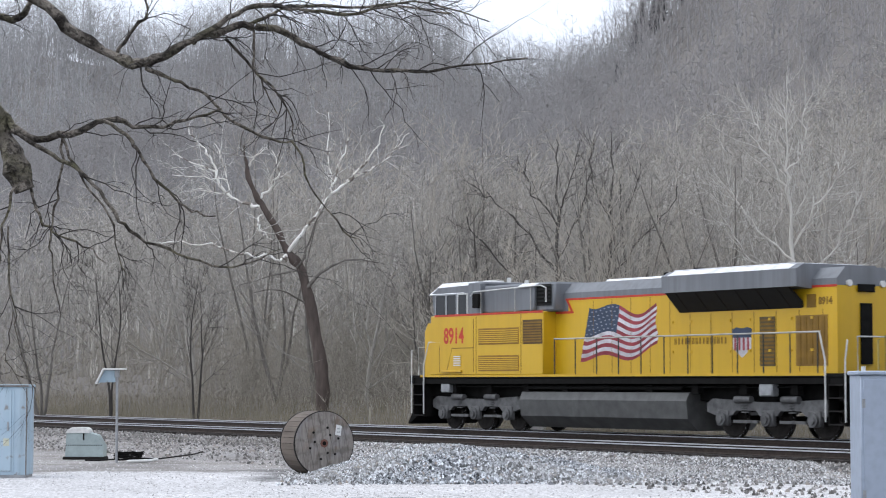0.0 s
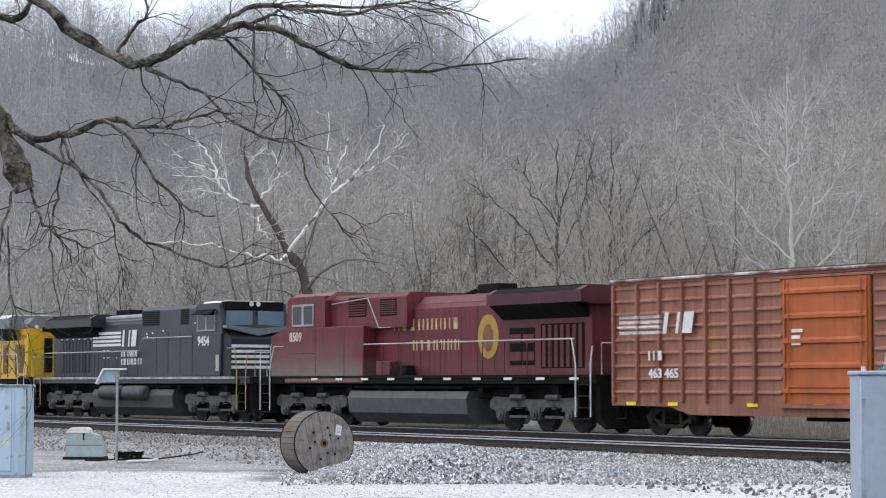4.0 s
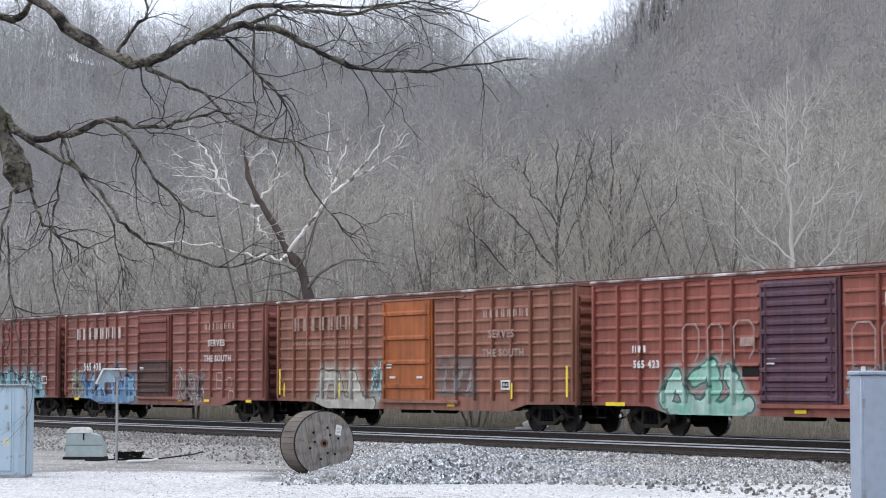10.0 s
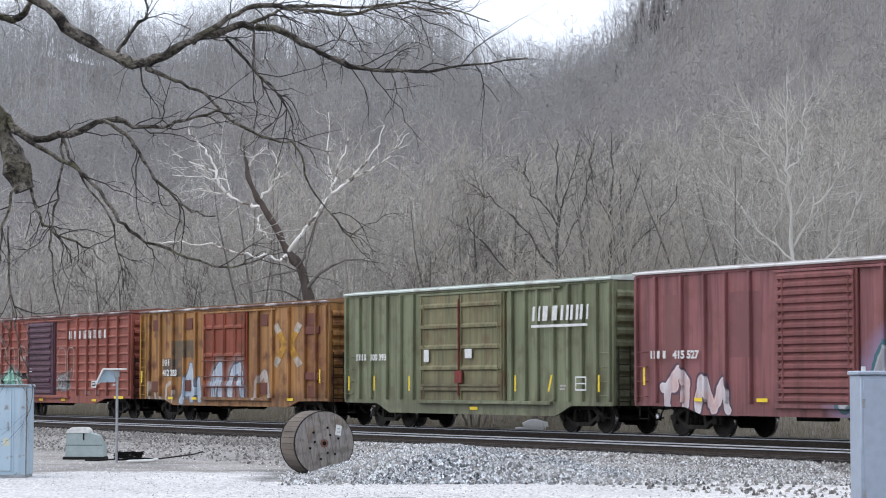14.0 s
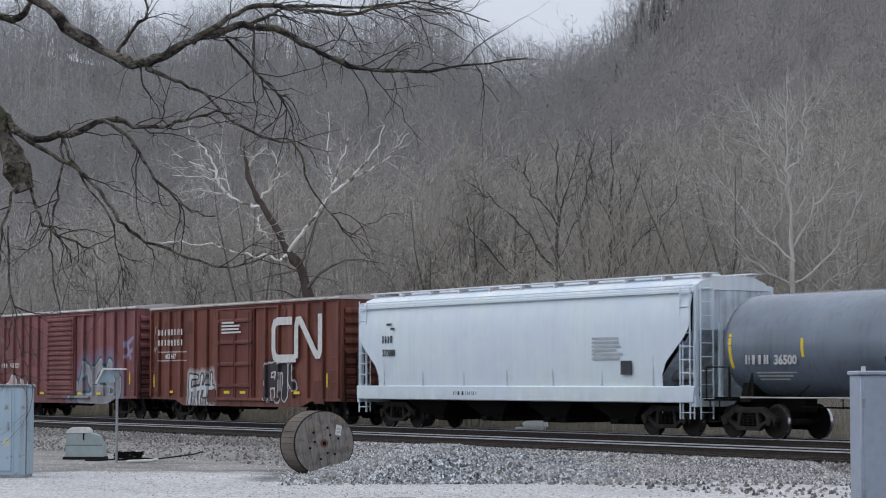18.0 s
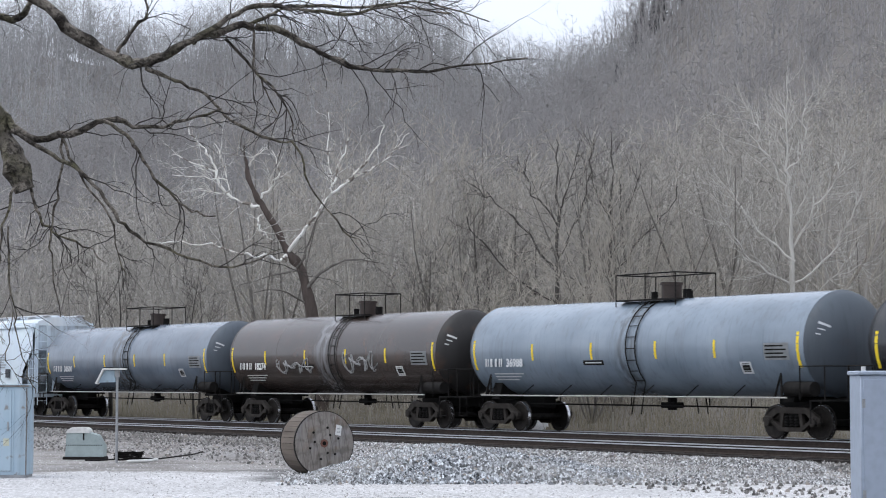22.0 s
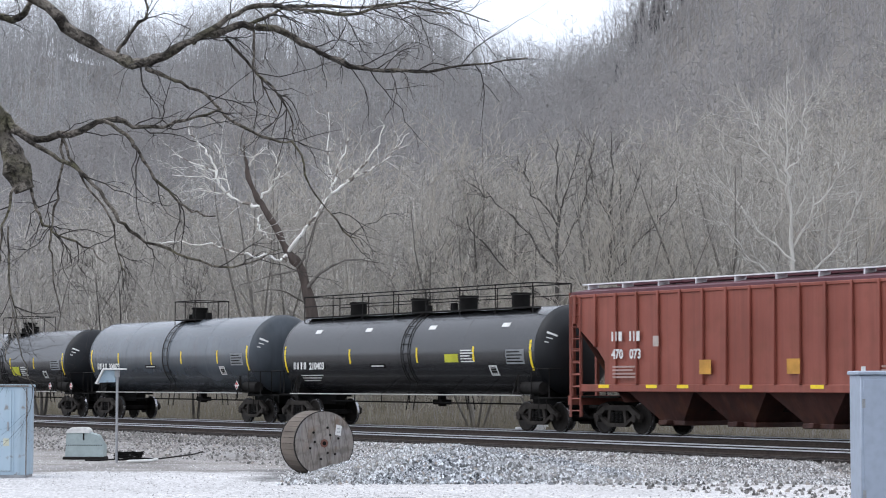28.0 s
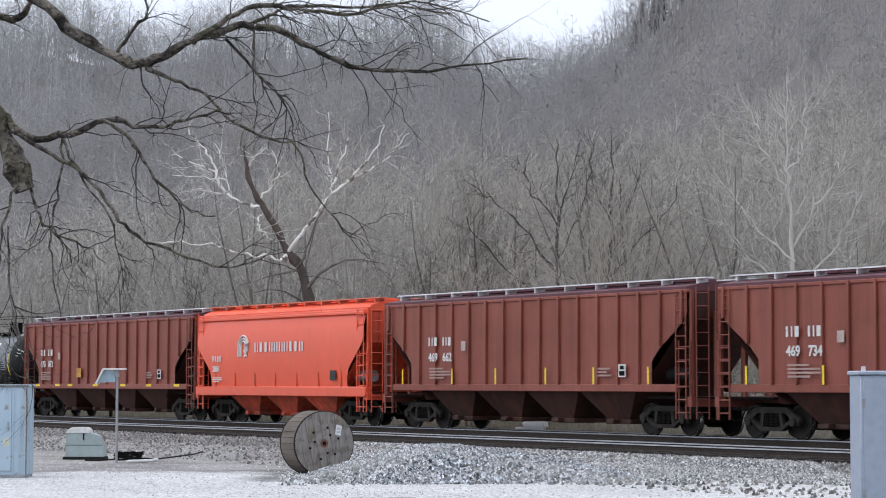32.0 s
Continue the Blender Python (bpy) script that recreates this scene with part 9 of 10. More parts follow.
def brush():
    """Dense thin stems and dry grass along the foot of the wood."""
    rng = random.Random(31)
    segs = []
    for i in range(4200):
        f = rng.uniform(62, 116)
        a = rng.uniform(-0.22, 0.22) * f
        x, y, z = spot(a, f)
        if y < 6.0 or y > 26:
            continue
        h = rng.uniform(1.0, 4.2) * (0.5 if y < 9 else 1)
        pts = grow(rng, (x, y, z - 0.1), (rng.gauss(0, 0.25), rng.gauss(0, 0.25), 1), h, rng.uniform(0.008, 0.022), 3, 0.15, 0.02, segs, 0.3)
        for q, d, r, _ in pts:
            for _k in range(3):
                grow(rng, q, side_way(rng, d, 40), h * rng.uniform(0.12, 0.35), max(0.005, r * 0.6), 1, 0, 0.05, segs, 0.3)
    # a dense low tangle up the foot of the slope
    for i in range(8000):
        f = rng.uniform(66, 150)
        a = rng.uniform(-0.215, 0.215) * f
        x, y, z = spot(a, f)
        if y < 6.5 or y > 46:
            continue
        h = rng.uniform(1.2, 4.6) * (0.6 if y < 10 else 1)
        pts = grow(rng, (x, y, z - 0.1), (rng.gauss(0, 0.35), rng.gauss(0, 0.35), 1), h, rng.uniform(0.012, 0.032), 2, 0.2, 0.0, segs, 0.35)
        for q, d, r, _ in pts:
            for _k in range(4):
                grow(rng, q, side_way(rng, d, 48), h * rng.uniform(0.2, 0.5), max(0.008, r * 0.6), 1, 0, 0.05, segs, 0.3)
    # many-stemmed thickets at the wood's edge
    for i in range(1500):
        f = rng.uniform(74, 112)
        a = rng.uniform(-0.215, 0.08) * f
        x, y, z = spot(a, f)
        if y < 7.5 or y > 26:
            continue
        h = rng.uniform(1.8, 5.5) * (0.55 if y < 9.5 else 1)
        for k in range(3):
            pts = grow(rng, (x + rng.gauss(0, 0.2), y + rng.gauss(0, 0.2), z - 0.1), (rng.gauss(0, 0.3), rng.gauss(0, 0.3), 1), h * rng.uniform(0.6, 1), rng.uniform(0.012, 0.028), 4, 0.16, 0.03, segs, 0.3)
            for q, d, r, _ in pts:
                for _k in range(3):
                    sub = grow(rng, q, side_way(rng, d, 46), h * rng.uniform(0.12, 0.34), max(0.007, r * 0.6), 2, 0.25, 0.03, segs, 0.4)
                    grow(rng, sub[0][0], side_way(rng, sub[0][1], 50), h * rng.uniform(0.06, 0.16), 0.006, 1, 0, 0, segs, 0.4)
    V, F = cones(np.array(segs))
    tagged(new("brush", fast_mesh("brush", V, F, woods_mat("brush_stems", (0.10, 0.090, 0.078), (0.50, 0.465, 0.40), (0.27, 0.245, 0.205), 0.9))), "tangle of leafless shrubs and saplings behind the tracks", "brush", kind="stuff")
    segs = []
    for i in range(38000):
        x, y = rng.uniform(-125, -15), 2.9 + abs(rng.gauss(0, 3.2))
        z = land(x, y)
        h = rng.uniform(0.25, 0.85)
        segs.append((x, y, z - 0.02, x + rng.gauss(0, 0.15), y + rng.gauss(0, 0.15), z + h, rng.uniform(0.006, 0.012), 0.001))
    V, F = cones(np.array(segs))
    g = Mat("dry_grass_blades", 0.9, 0, 0.1)
    g.color(g.mix(g.island(), (0.105, 0.093, 0.068), (0.27, 0.242, 0.182)))
    tagged(new("dry_grass", fast_mesh("dry_grass", V, F, g.m)), "tall dry tan grass behind the tracks", "grass", kind="stuff")


brush()


def limb(rng, pts, r0, r1, out, wob=0.02):
    """A limb through hand-set points, smoothed and slightly crooked; returns samples with directions."""
    P = [Vector(p) for p in pts]
    res = []
    n = len(P) - 1
    for i in range(n):
        a, b, c, d = P[max(i - 1, 0)], P[i], P[i + 1], P[min(i + 2, n)]
        for k in range(4):
            t = k / 4
            q = 0.5 * ((2 * b) + (c - a) * t + (2 * a - 5 * b + 4 * c - d) * t * t + (3 * b - a - 3 * c + d) * t ** 3)
            res.append(q + Vector((rng.gauss(0, wob), rng.gauss(0, wob), rng.gauss(0, wob))))
    res.append(P[-1])
    m = len(res) - 1
    out.append((res, [(r0 + (r1 - r0) * i / m) * (1 + 0.12 * rng.gauss(0, 1) * (1 if 0 < i < m else 0)) for i in range(m + 1)]))
    return [(res[i], (res[i + 1] - res[i]).normalized(), r0 + (r1 - r0) * i / m) for i in range(m)]


def twiggy(rng, samples, out, n, length, droop=0.0, r=0.006, forks=3, skip=0.2, crook=0.15):
    m = len(samples)
    for _ in range(n):
        q, d, rr = samples[rng.randrange(int(m * skip), m)]
        ln = length * rng.uniform(0.4, 1.2)
        tw = grow(rng, q, side_way(rng, d, 45), ln, min(rr * 0.6, r), 7, crook, droop, out, 0.3)
        for _k in range(forks):
            q2, d2, r2, _f = tw[rng.randrange(1, 7)]
            sub = grow(rng, q2, side_way(rng, d2, 40), ln * rng.uniform(0.25, 0.55), r2 * 0.75, 3, 0.18, droop, out, 0.4)
            q3, d3, r3, _f = sub[1]
            grow(rng, q3, side_way(rng, d3, 40), ln * rng.uniform(0.1, 0.25), r3 * 0.8, 2, 0.18, droop, out, 0.4)


def limb_parts(t, chains, name, mat, sides, label=""):
    for pts, rad in chains:
        q = Shape().tube(pts, rad, sides)
        big = max(rad)
        v = []
        for p in q.v:
            n = noise.noise_vector(Vector(p) * (0.55 / big)) * (0.22 * big)
            v.append((p[0] + n.x, p[1] + n.y, p[2] + n.z))
        q.v = v
        part(name, q, mat, t, label, smooth=60)


def sycamore():
    """Leaning sycamore with a broken brown top and white limbs; built in the plane across the view."""
    rng = random.Random(77)
    x, y, z = spot(-5.08, 95)
    t = thing("sycamore_tree", "leaning sycamore with brown trunk and white upper limbs", "tree", pose(x, y, z, 0, 0, YAW), "trees beyond the tracks")
    trunk, low, white, wt_, lt_ = [], [], [], [], []
    limb(rng, [(-0.05, 0, -0.3), (-0.12, 0, 1.6), (-0.48, 0.1, 4.0), (-1.0, 0.1, 6.2), (-1.47, 0.1, 6.9), (-2.02, 0, 7.95), (-2.72, 0, 9.1), (-3.19, -0.1, 10.0), (-3.43, -0.1, 11.0), (-3.5, -0.1, 11.6)], 0.30, 0.05, trunk, 0.012)
    S = []
    for pts, a, b in (([(-2.75, 0, 9.0), (-3.5, 0.2, 9.2), (-4.2, 0.3, 9.6), (-4.67, 0.4, 10.2), (-4.9, 0.4, 11.05), (-5.37, 0.5, 11.7), (-5.92, 0.5, 12.4)], 0.105, 0.03),
                      ([(-4.2, 0.3, 9.6), (-4.9, 0.4, 9.75), (-5.52, 0.5, 9.85)], 0.045, 0.02),
                      ([(-4.67, 0.4, 10.5), (-5.52, 0.5, 10.9), (-6.69, 0.6, 11.35)], 0.05, 0.02),
                      ([(-4.28, 0.3, 10.25), (-5.21, 0.2, 10.3), (-6.61, 0.2, 10.4)], 0.04, 0.018),
                      ([(-4.13, 0.3, 9.7), (-4.5, 0.6, 11.1), (-4.83, 0.7, 11.8)], 0.035, 0.018),
                      ([(-2.75, 0, 8.65), (-2.87, -0.3, 8.4), (-2.71, -0.4, 7.95), (-2.17, -0.3, 7.55)], 0.05, 0.03),
                      ([(-2.72, 0, 9.4), (-2.18, -0.3, 9.97), (-1.95, -0.4, 10.5), (-2.27, -0.4, 11.4)], 0.075, 0.025),
                      ([(-3.27, 0, 10.7), (-3.04, -0.2, 11.05), (-2.58, -0.3, 11.5)], 0.05, 0.02),
                      ([(-1.72, 0.05, 6.75), (-1.01, -0.3, 7.85), (-0.39, -0.5, 8.55), (0.15, -0.6, 9.4), (0.46, -0.6, 10.1), (0.76, -0.7, 11.05), (1.15, -0.7, 12.2)], 0.125, 0.03),
                      ([(0.15, -0.6, 9.4), (0.92, -0.8, 9.97), (1.7, -0.9, 10.75), (2.32, -1.0, 11.7), (2.52, -1.0, 12.5)], 0.085, 0.025),
                      ([(0.92, -0.8, 10.05), (1.93, -0.6, 10.5), (2.78, -0.5, 11.15), (3.64, -0.5, 12.15)], 0.055, 0.02),
                      ([(0.38, -0.6, 9.8), (0.14, -0.2, 11.05), (0.14, 0, 13.1)], 0.04, 0.02),
                      ([(-1.65, 0, 6.75), (-1.93, -0.4, 6.65), (-2.55, -0.5, 6.85), (-3.56, -0.6, 6.95), (-4.57, -0.6, 7.3), (-5.97, -0.7, 7.4), (-7.05, -0.8, 7.45)], 0.08, 0.025)):
        S.append(limb(rng, pts, a * 0.8, b * 0.8, white, 0.05))
    L = [limb(rng, [(-1.2, 0, 6.4), (-0.85, -0.2, 6.9), (-0.39, -0.3, 8.25), (0.0, -0.4, 9.05)], 0.07, 0.03, low, 0.03), limb(rng, [(-3.4, -0.1, 10.9), (-3.6, -0.2, 11.7), (-3.5, -0.2, 12.5)], 0.05, 0.015, low, 0.03),
         limb(rng, [(-0.9, 0.1, 5.4), (0.1, -0.5, 6.3), (1.2, -0.6, 6.7), (2.6, -0.7, 6.5)], 0.08, 0.02, low), limb(rng, [(-1.2, 0.1, 6.3), (-2.3, -0.5, 6.0), (-3.6, -0.6, 5.6)], 0.06, 0.016, low),
         limb(rng, [(-0.7, 0.1, 4.8), (-1.9, -0.4, 5.4), (-3.0, -0.5, 5.3)], 0.05, 0.016, low)]
    for s in S:
        twiggy(rng, s, wt_, 9, 1.6, 0.05, 0.012, 4, crook=0.22)
    for s in L:
        twiggy(rng, s, lt_, 10, 1.6, 0.0, 0.02, 4)
    limb_parts(t, trunk, "trunk", M_brown_bark, 10, "brown trunk, broken at the top")
    limb_parts(t, white, "limb", M_white_bark, 7, "white peeling limb")
    limb_parts(t, low, "limb", M_bark, 6)
    V, F = rods(wt_, 3)
    tagged(part("twig", fast_mesh("twig", V, F, M_white_bark), None, t), kind="stuff")
    V, F = rods(lt_, 3)
    tagged(part("twig", fast_mesh("twig", V, F, M_twig), None, t), kind="stuff")


sycamore()


def limb_tree(seed, a, f, label, mat, trunk_pts, r, limbs_, twigs=24, length=1.8):
    """A tree at the wood's edge with hand-set limbs; built across the view."""
    rng = random.Random(seed)
    x, y, z = spot(a, f)
    t = thing("bare_tree", label, "tree", pose(x, y, z, 0, 0, YAW), "trees beyond the tracks")
    trunk, limbs, tw = [], [], []
    S = [limb(rng, trunk_pts, r, r * 0.08, trunk, 0.05)]
    for pts, q in limbs_:
        S.append(limb(rng, pts, q, 0.014, limbs, 0.06))
    for q in S:
        twiggy(rng, q, tw, twigs, length, 0.06, 0.0125, 5)
    limb_parts(t, trunk, "trunk", mat, 8)
    limb_parts(t, limbs, "limb", mat, 6, "fine crooked limb")
    V, F = rods(tw, 3)
    tagged(part("twig", fast_mesh("twig", V, F, mat), None, t), kind="stuff")


limb_tree(131, 12.6, 80, "tall pale-barked bare tree with fine white limbs at the wood's edge", bark("bright_pale_bark", (0.78, 0.76, 0.71), (0.50, 0.475, 0.435), 3.0),
          [(0.15, 0, -0.3), (0.05, 0, 2.0), (0.05, 0, 5.3), (-0.05, 0, 7.0), (-0.1, 0, 8.6), (-0.15, 0, 10.2), (-0.05, 0, 12.0)], 0.12,
          [([(0.0, 0, 5.2), (-1.1, 0.4, 6.4), (-1.9, 0.6, 7.4), (-2.6, 0.7, 8.2)], 0.055), ([(0.1, 0, 4.2), (-1.3, -0.5, 5.0), (-2.2, -0.6, 6.0), (-3.0, -0.7, 7.6)], 0.047),
           ([(0.05, 0, 5.6), (0.8, -0.4, 7.0), (1.5, -0.5, 8.1), (1.9, -0.5, 9.2)], 0.047), ([(0.1, 0, 4.4), (1.5, 0.5, 5.4), (2.3, 0.6, 6.9), (2.8, 0.6, 7.9)], 0.05),
           ([(-0.05, 0, 7.6), (-0.75, 0.3, 8.9), (-1.15, 0.4, 10.2), (-1.4, 0.4, 11.0)], 0.04), ([(-0.1, 0, 8.4), (0.5, -0.3, 9.3), (0.45, -0.3, 10.4), (0.9, -0.3, 11.3)], 0.035),
           ([(-0.05, 0, 6.6), (0.6, 0.5, 7.4), (1.0, 0.6, 8.6)], 0.03), ([(0.05, 0, 3.6), (1.2, -0.6, 4.4), (2.6, -0.7, 5.0)], 0.04)])
M_dusk = bark("dusky_bark", (0.125, 0.115, 0.105), (0.07, 0.064, 0.058))
limb_tree(132, 4.41, 86, "dark bare tree with wide crooked limbs at the wood's edge", M_dusk,
          [(0.1, 0, -0.3), (0.05, 0, 2.5), (0.05, 0, 5.0), (0.1, 0, 7.2), (0.05, 0, 8.8), (0.0, 0, 10.4)], 0.14,
          [([(0.05, 0, 5.3), (-1.4, 0.4, 7.0), (-2.5, 0.5, 8.1), (-3.3, 0.6, 8.7)], 0.055), ([(0.05, 0, 3.9), (-1.9, -0.4, 5.2), (-3.1, -0.5, 6.6), (-3.5, -0.5, 7.3)], 0.05),
           ([(0.1, 0, 7.0), (-0.9, -0.3, 8.3), (-1.5, -0.4, 9.6)], 0.04), ([(0.1, 0, 5.8), (0.9, 0.4, 7.4), (1.3, 0.5, 9.2), (1.5, 0.5, 10.4)], 0.05),
           ([(0.1, 0, 7.5), (0.6, -0.3, 8.8), (0.9, -0.3, 10.2)], 0.035), ([(0.05, 0, 3.3), (1.6, -0.5, 5.0), (2.6, -0.6, 6.4)], 0.045)], 16, 1.5)
limb_tree(133, 6.72, 88, "upright dark bare tree among tan thickets at the wood's edge", M_dusk,
          [(0.0, 0, -0.3), (0.05, 0, 3.0), (-0.05, 0, 6.0), (0.05, 0, 8.6), (0.0, 0, 10.8)], 0.13,
          [([(0.0, 0, 4.6), (-1.0, 0.4, 6.4), (-1.6, 0.5, 8.2)], 0.045), ([(0.0, 0, 5.0), (1.2, -0.4, 6.6), (2.2, -0.5, 7.6), (2.6, -0.5, 8.6)], 0.05),
           ([(0.0, 0, 6.6), (0.8, 0.4, 8.0), (1.2, 0.4, 9.6)], 0.04), ([(0.0, 0, 7.2), (-0.7, -0.3, 8.6), (-0.8, -0.3, 9.9)], 0.035), ([(0.0, 0, 3.6), (-1.4, -0.4, 4.8), (-2.4, -0.5, 5.4)], 0.04)], 16, 1.4)


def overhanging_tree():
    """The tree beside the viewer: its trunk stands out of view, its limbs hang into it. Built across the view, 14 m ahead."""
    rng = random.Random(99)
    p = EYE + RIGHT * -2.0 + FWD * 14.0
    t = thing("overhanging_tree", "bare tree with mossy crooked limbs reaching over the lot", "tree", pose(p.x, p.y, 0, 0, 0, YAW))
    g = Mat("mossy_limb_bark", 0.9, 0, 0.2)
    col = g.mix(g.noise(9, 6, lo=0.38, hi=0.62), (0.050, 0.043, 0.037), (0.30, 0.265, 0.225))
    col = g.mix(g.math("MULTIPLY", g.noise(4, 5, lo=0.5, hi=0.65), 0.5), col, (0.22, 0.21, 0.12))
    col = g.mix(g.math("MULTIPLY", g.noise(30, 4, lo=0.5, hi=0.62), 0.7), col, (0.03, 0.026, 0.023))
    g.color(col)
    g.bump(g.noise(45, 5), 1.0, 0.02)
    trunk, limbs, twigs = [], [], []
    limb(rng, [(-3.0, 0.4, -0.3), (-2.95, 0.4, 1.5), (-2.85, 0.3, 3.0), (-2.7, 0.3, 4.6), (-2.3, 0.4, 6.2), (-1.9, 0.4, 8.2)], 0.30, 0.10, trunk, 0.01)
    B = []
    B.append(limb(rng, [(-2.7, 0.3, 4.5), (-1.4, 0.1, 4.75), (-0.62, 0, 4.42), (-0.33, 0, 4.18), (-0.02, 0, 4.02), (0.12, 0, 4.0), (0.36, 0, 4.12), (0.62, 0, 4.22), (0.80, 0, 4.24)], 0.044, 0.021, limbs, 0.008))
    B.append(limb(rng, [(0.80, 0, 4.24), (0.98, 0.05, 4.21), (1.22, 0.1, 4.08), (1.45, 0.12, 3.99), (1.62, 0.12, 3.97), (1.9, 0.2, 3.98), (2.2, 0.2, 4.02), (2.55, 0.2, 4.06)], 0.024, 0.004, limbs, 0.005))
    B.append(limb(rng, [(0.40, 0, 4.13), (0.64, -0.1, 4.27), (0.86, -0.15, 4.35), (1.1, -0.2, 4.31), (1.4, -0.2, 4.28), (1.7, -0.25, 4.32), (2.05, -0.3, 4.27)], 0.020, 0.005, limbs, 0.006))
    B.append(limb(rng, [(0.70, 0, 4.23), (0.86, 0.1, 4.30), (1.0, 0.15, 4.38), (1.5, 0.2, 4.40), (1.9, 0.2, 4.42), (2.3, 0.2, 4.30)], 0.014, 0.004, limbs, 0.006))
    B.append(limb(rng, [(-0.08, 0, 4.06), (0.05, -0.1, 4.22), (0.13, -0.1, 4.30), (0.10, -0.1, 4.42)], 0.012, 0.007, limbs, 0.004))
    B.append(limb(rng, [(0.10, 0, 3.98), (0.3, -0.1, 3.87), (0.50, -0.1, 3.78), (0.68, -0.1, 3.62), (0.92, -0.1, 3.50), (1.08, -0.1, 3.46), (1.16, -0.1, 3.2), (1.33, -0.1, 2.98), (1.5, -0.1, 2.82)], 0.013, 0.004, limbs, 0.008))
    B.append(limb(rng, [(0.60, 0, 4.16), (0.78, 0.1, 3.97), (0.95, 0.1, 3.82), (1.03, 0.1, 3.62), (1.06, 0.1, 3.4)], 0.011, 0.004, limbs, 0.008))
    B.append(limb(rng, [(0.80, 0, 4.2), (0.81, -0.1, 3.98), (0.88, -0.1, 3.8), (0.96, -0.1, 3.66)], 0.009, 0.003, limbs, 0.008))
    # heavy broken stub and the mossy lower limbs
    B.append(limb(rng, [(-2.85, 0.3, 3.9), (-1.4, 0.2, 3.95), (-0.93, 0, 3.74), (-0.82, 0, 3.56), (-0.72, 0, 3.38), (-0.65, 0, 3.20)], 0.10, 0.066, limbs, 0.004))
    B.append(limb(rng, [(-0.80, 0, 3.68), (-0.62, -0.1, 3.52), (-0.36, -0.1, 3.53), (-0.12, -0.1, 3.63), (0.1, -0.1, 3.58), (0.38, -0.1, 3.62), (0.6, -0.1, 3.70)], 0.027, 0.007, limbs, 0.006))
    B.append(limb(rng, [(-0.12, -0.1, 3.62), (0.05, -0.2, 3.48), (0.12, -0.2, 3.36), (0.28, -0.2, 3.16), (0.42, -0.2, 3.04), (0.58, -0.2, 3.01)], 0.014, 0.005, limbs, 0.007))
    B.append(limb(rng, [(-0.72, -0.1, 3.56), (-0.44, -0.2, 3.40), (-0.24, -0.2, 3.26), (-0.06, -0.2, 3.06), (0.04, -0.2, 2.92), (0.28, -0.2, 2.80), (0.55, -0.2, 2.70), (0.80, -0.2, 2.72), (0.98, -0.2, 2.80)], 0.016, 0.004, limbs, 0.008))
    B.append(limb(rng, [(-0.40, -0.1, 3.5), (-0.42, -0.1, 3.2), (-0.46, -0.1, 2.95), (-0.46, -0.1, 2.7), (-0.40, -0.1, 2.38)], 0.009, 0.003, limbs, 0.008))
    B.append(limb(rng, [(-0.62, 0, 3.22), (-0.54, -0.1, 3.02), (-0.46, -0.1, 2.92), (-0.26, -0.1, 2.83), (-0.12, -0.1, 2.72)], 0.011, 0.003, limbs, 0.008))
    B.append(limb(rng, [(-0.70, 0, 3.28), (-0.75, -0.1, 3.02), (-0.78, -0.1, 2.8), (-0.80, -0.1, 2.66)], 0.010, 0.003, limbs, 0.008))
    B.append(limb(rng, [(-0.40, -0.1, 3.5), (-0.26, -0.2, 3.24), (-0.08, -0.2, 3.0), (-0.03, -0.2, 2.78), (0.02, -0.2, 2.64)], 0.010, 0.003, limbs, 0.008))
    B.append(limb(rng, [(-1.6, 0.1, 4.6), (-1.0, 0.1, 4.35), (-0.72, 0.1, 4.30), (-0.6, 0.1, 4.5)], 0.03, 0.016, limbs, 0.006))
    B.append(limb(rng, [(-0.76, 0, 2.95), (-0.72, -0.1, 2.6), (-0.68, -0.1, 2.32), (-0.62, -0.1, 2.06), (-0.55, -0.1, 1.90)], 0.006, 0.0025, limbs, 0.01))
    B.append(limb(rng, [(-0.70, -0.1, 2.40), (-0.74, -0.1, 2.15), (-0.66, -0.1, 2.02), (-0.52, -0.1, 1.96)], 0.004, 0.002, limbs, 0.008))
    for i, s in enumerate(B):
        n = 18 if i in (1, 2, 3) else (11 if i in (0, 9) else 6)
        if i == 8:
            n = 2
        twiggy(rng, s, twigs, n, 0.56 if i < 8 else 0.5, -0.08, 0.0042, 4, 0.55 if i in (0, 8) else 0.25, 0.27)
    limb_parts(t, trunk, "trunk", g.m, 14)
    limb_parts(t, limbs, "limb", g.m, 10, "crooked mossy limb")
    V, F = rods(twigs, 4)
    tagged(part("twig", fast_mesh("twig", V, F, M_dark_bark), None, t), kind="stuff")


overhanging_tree()


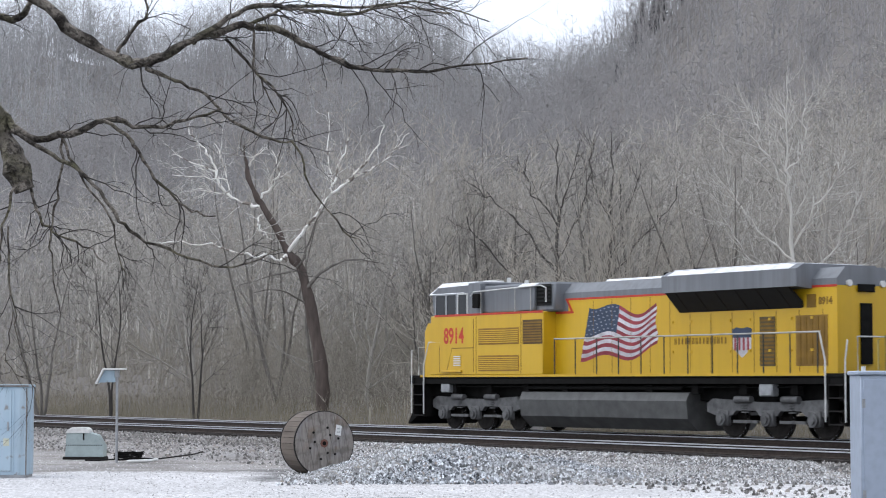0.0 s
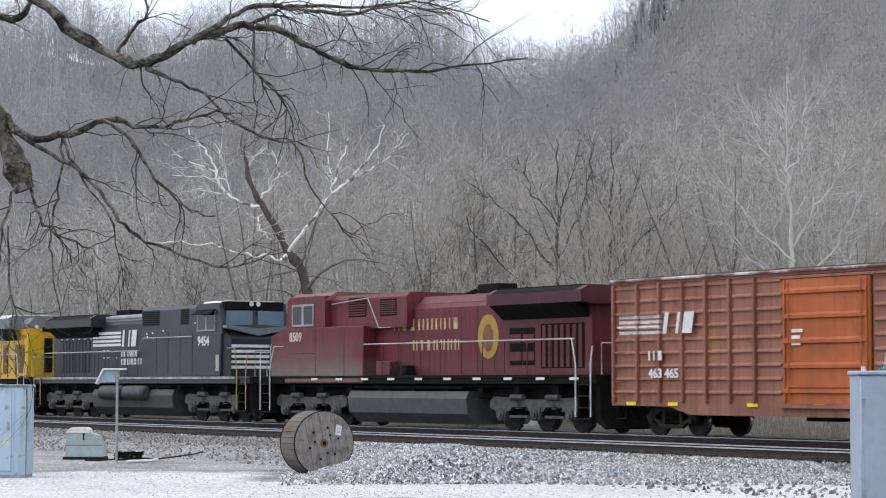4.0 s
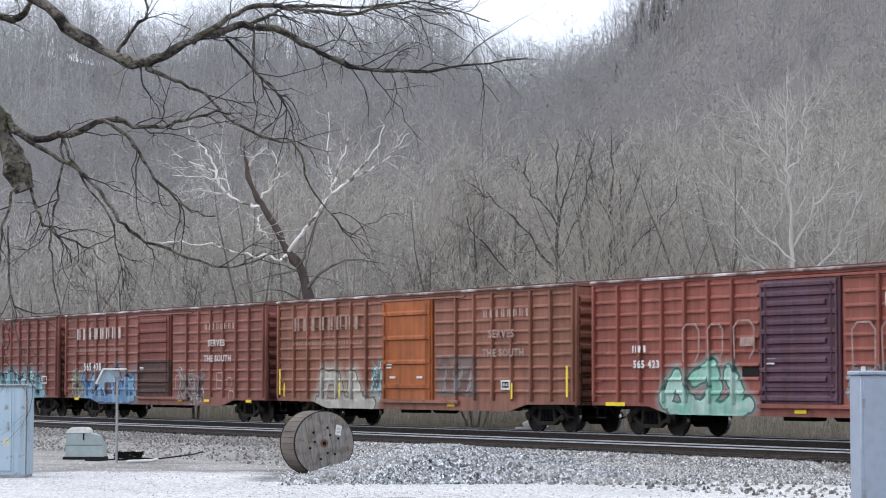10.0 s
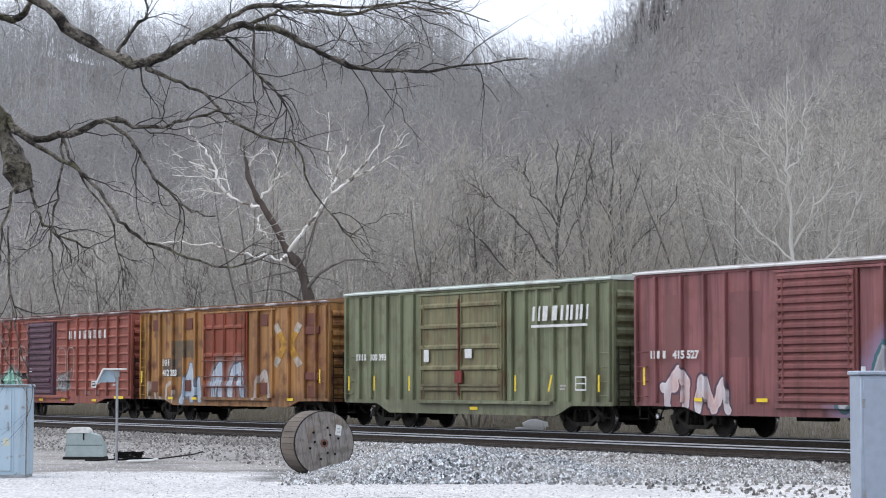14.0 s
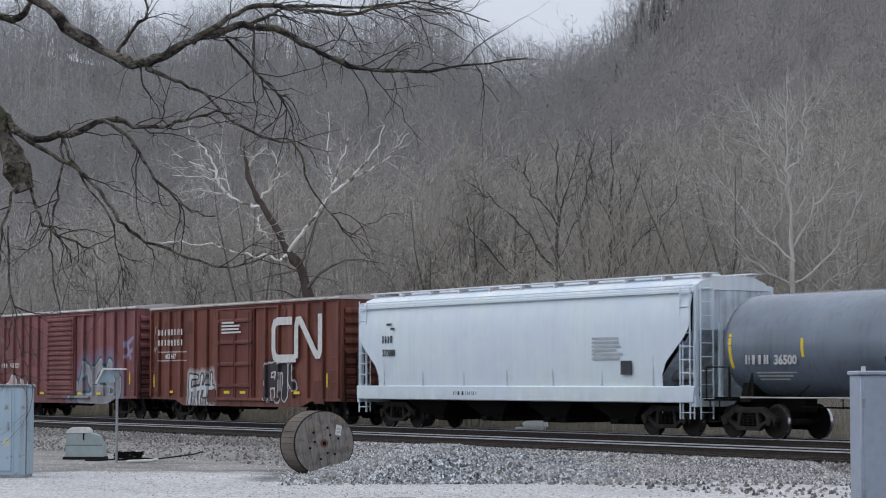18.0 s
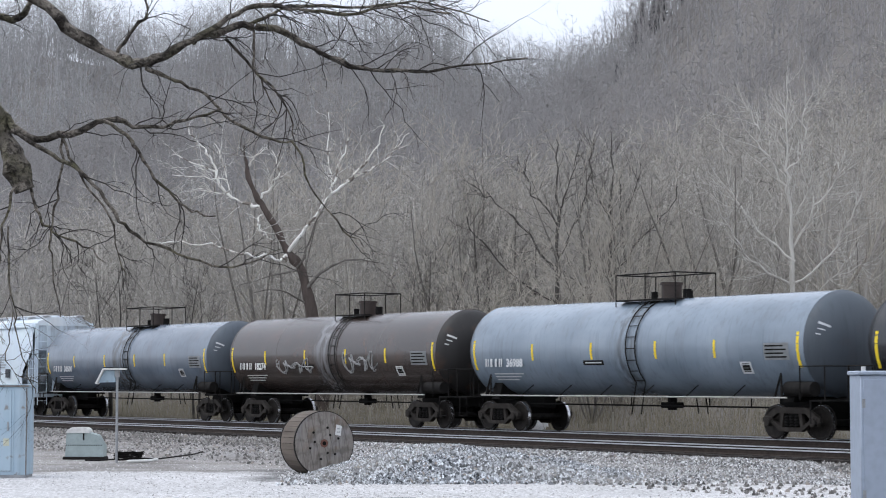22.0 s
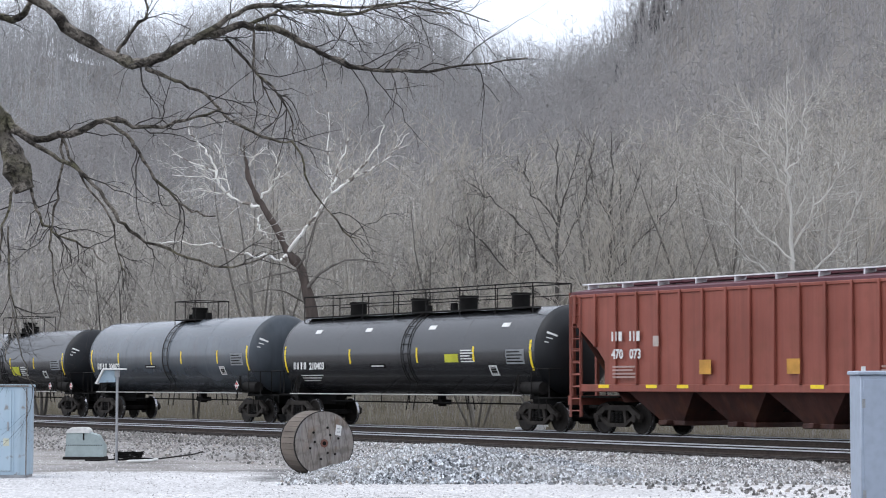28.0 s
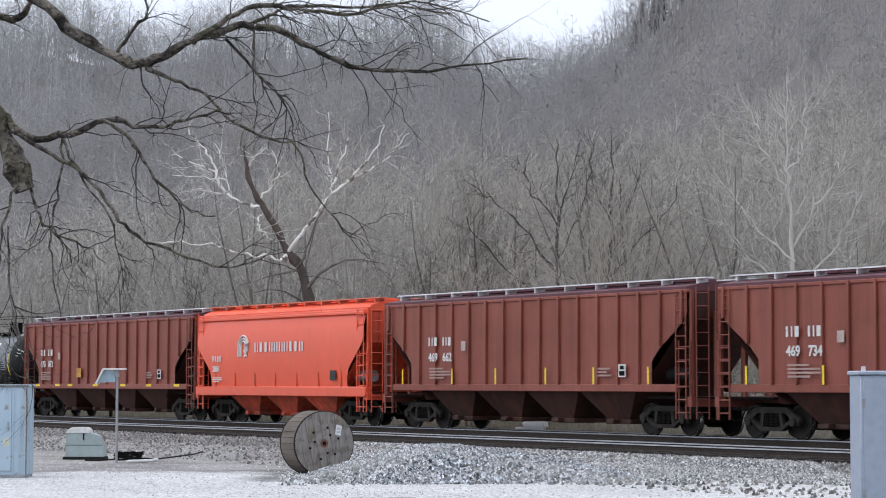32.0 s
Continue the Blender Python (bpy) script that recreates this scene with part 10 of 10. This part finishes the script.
def conifers():
    """A few dark pines on the near ridge."""
    rng = random.Random(41)
    g = Mat("hazed_pine_needles", 0.9, 0, 0.1)
    # needles lifted towards blue-grey, distance haze painted in
    g.color(g.mix(g.island(), (0.045, 0.052, 0.058), (0.105, 0.115, 0.125)))
    for i, (a, f, h) in enumerate(((27.6, 316, 6.5), (28.9, 318, 8), (30.6, 318, 7), (32.0, 320, 7.5), (34.4, 317, 6.5), (25.2, 316, 5.5), (1.0, 250, 7))):
        x, y, z = spot(a, f)
        t = thing("pine_tree", "dark pine on the hill crest, haze painted into its needles", "tree", pose(x, y, z - 0.3), "pines on the crest")
        part("trunk", Shape().tube([(0, 0, 0), (0, 0, h)], [0.2, 0.03], 6), M_dark_bark, t)
        segs = []
        for k in range(420):
            u = rng.random() ** 0.8
            zz = h * (0.25 + 0.75 * u)
            r = (1 - u) * h * 0.2 + 0.25
            w = rng.uniform(0, 6.28)
            rr = r * rng.uniform(0.5, 1.1)
            segs.append((0.1 * math.cos(w), 0.1 * math.sin(w), zz, rr * math.cos(w), rr * math.sin(w), zz - rng.uniform(-0.2, 0.5), 0.14, 0.02))
        V, F = cones(np.array(segs))
        part("crown", fast_mesh("crown", V, F, g.m), None, t, "dense dark needles")


conifers()


# ---- movement ----
def travelled(t):
    """Metres that the train has rolled since the middle of the clip; it slows gently and hangs for a moment at 23.5 s."""
    u = (t - 16) / 16
    hang = 0.365 * max(0.0, min(1.0, (t - 23.5) / 0.1))
    return ((((1.121 * u + 0.1226) * u - 2.4478) * u - 13.7159) * u + 196.1483) * u - hang


def motions():
    for car, c in TRAIN:
        walk(car, [(t, pose(c - travelled(t), 0, RAIL)) for t in [*range(0, 22, 2), 22, 23, 23.3, 23.4, 23.5, 23.6, 23.7, 23.8, 24, *range(25, 33)]])
    centre = {car: c for car, c in TRAIN}
    for ob, car, x, r in WHEELS:
        # wheels roll wherever the car passes the viewer, and hold still far off
        lo = hi = None
        for k in range(0, 961):
            w = centre[car] + x - travelled(k / 30)
            if -112 < w < -26:
                lo, hi = (k if lo is None else lo), k
        if lo is None:
            walk(ob, [(0.0, pose(x, 0, r)), (CLIP, pose(x, 0, r))])
            continue
        rows = []
        for k in range(lo, hi + 1):
            turn = -(travelled(k / 30) - travelled(lo / 30)) / r
            rows.append((k / 30, Matrix.Translation((x, 0, r)) @ Matrix.Rotation(turn, 4, "Y")))
        if lo > 0:
            rows.insert(0, (0.0, rows[0][1]))
        if hi < 960:
            rows.append((CLIP, rows[-1][1]))
        walk(ob, rows)


motions()
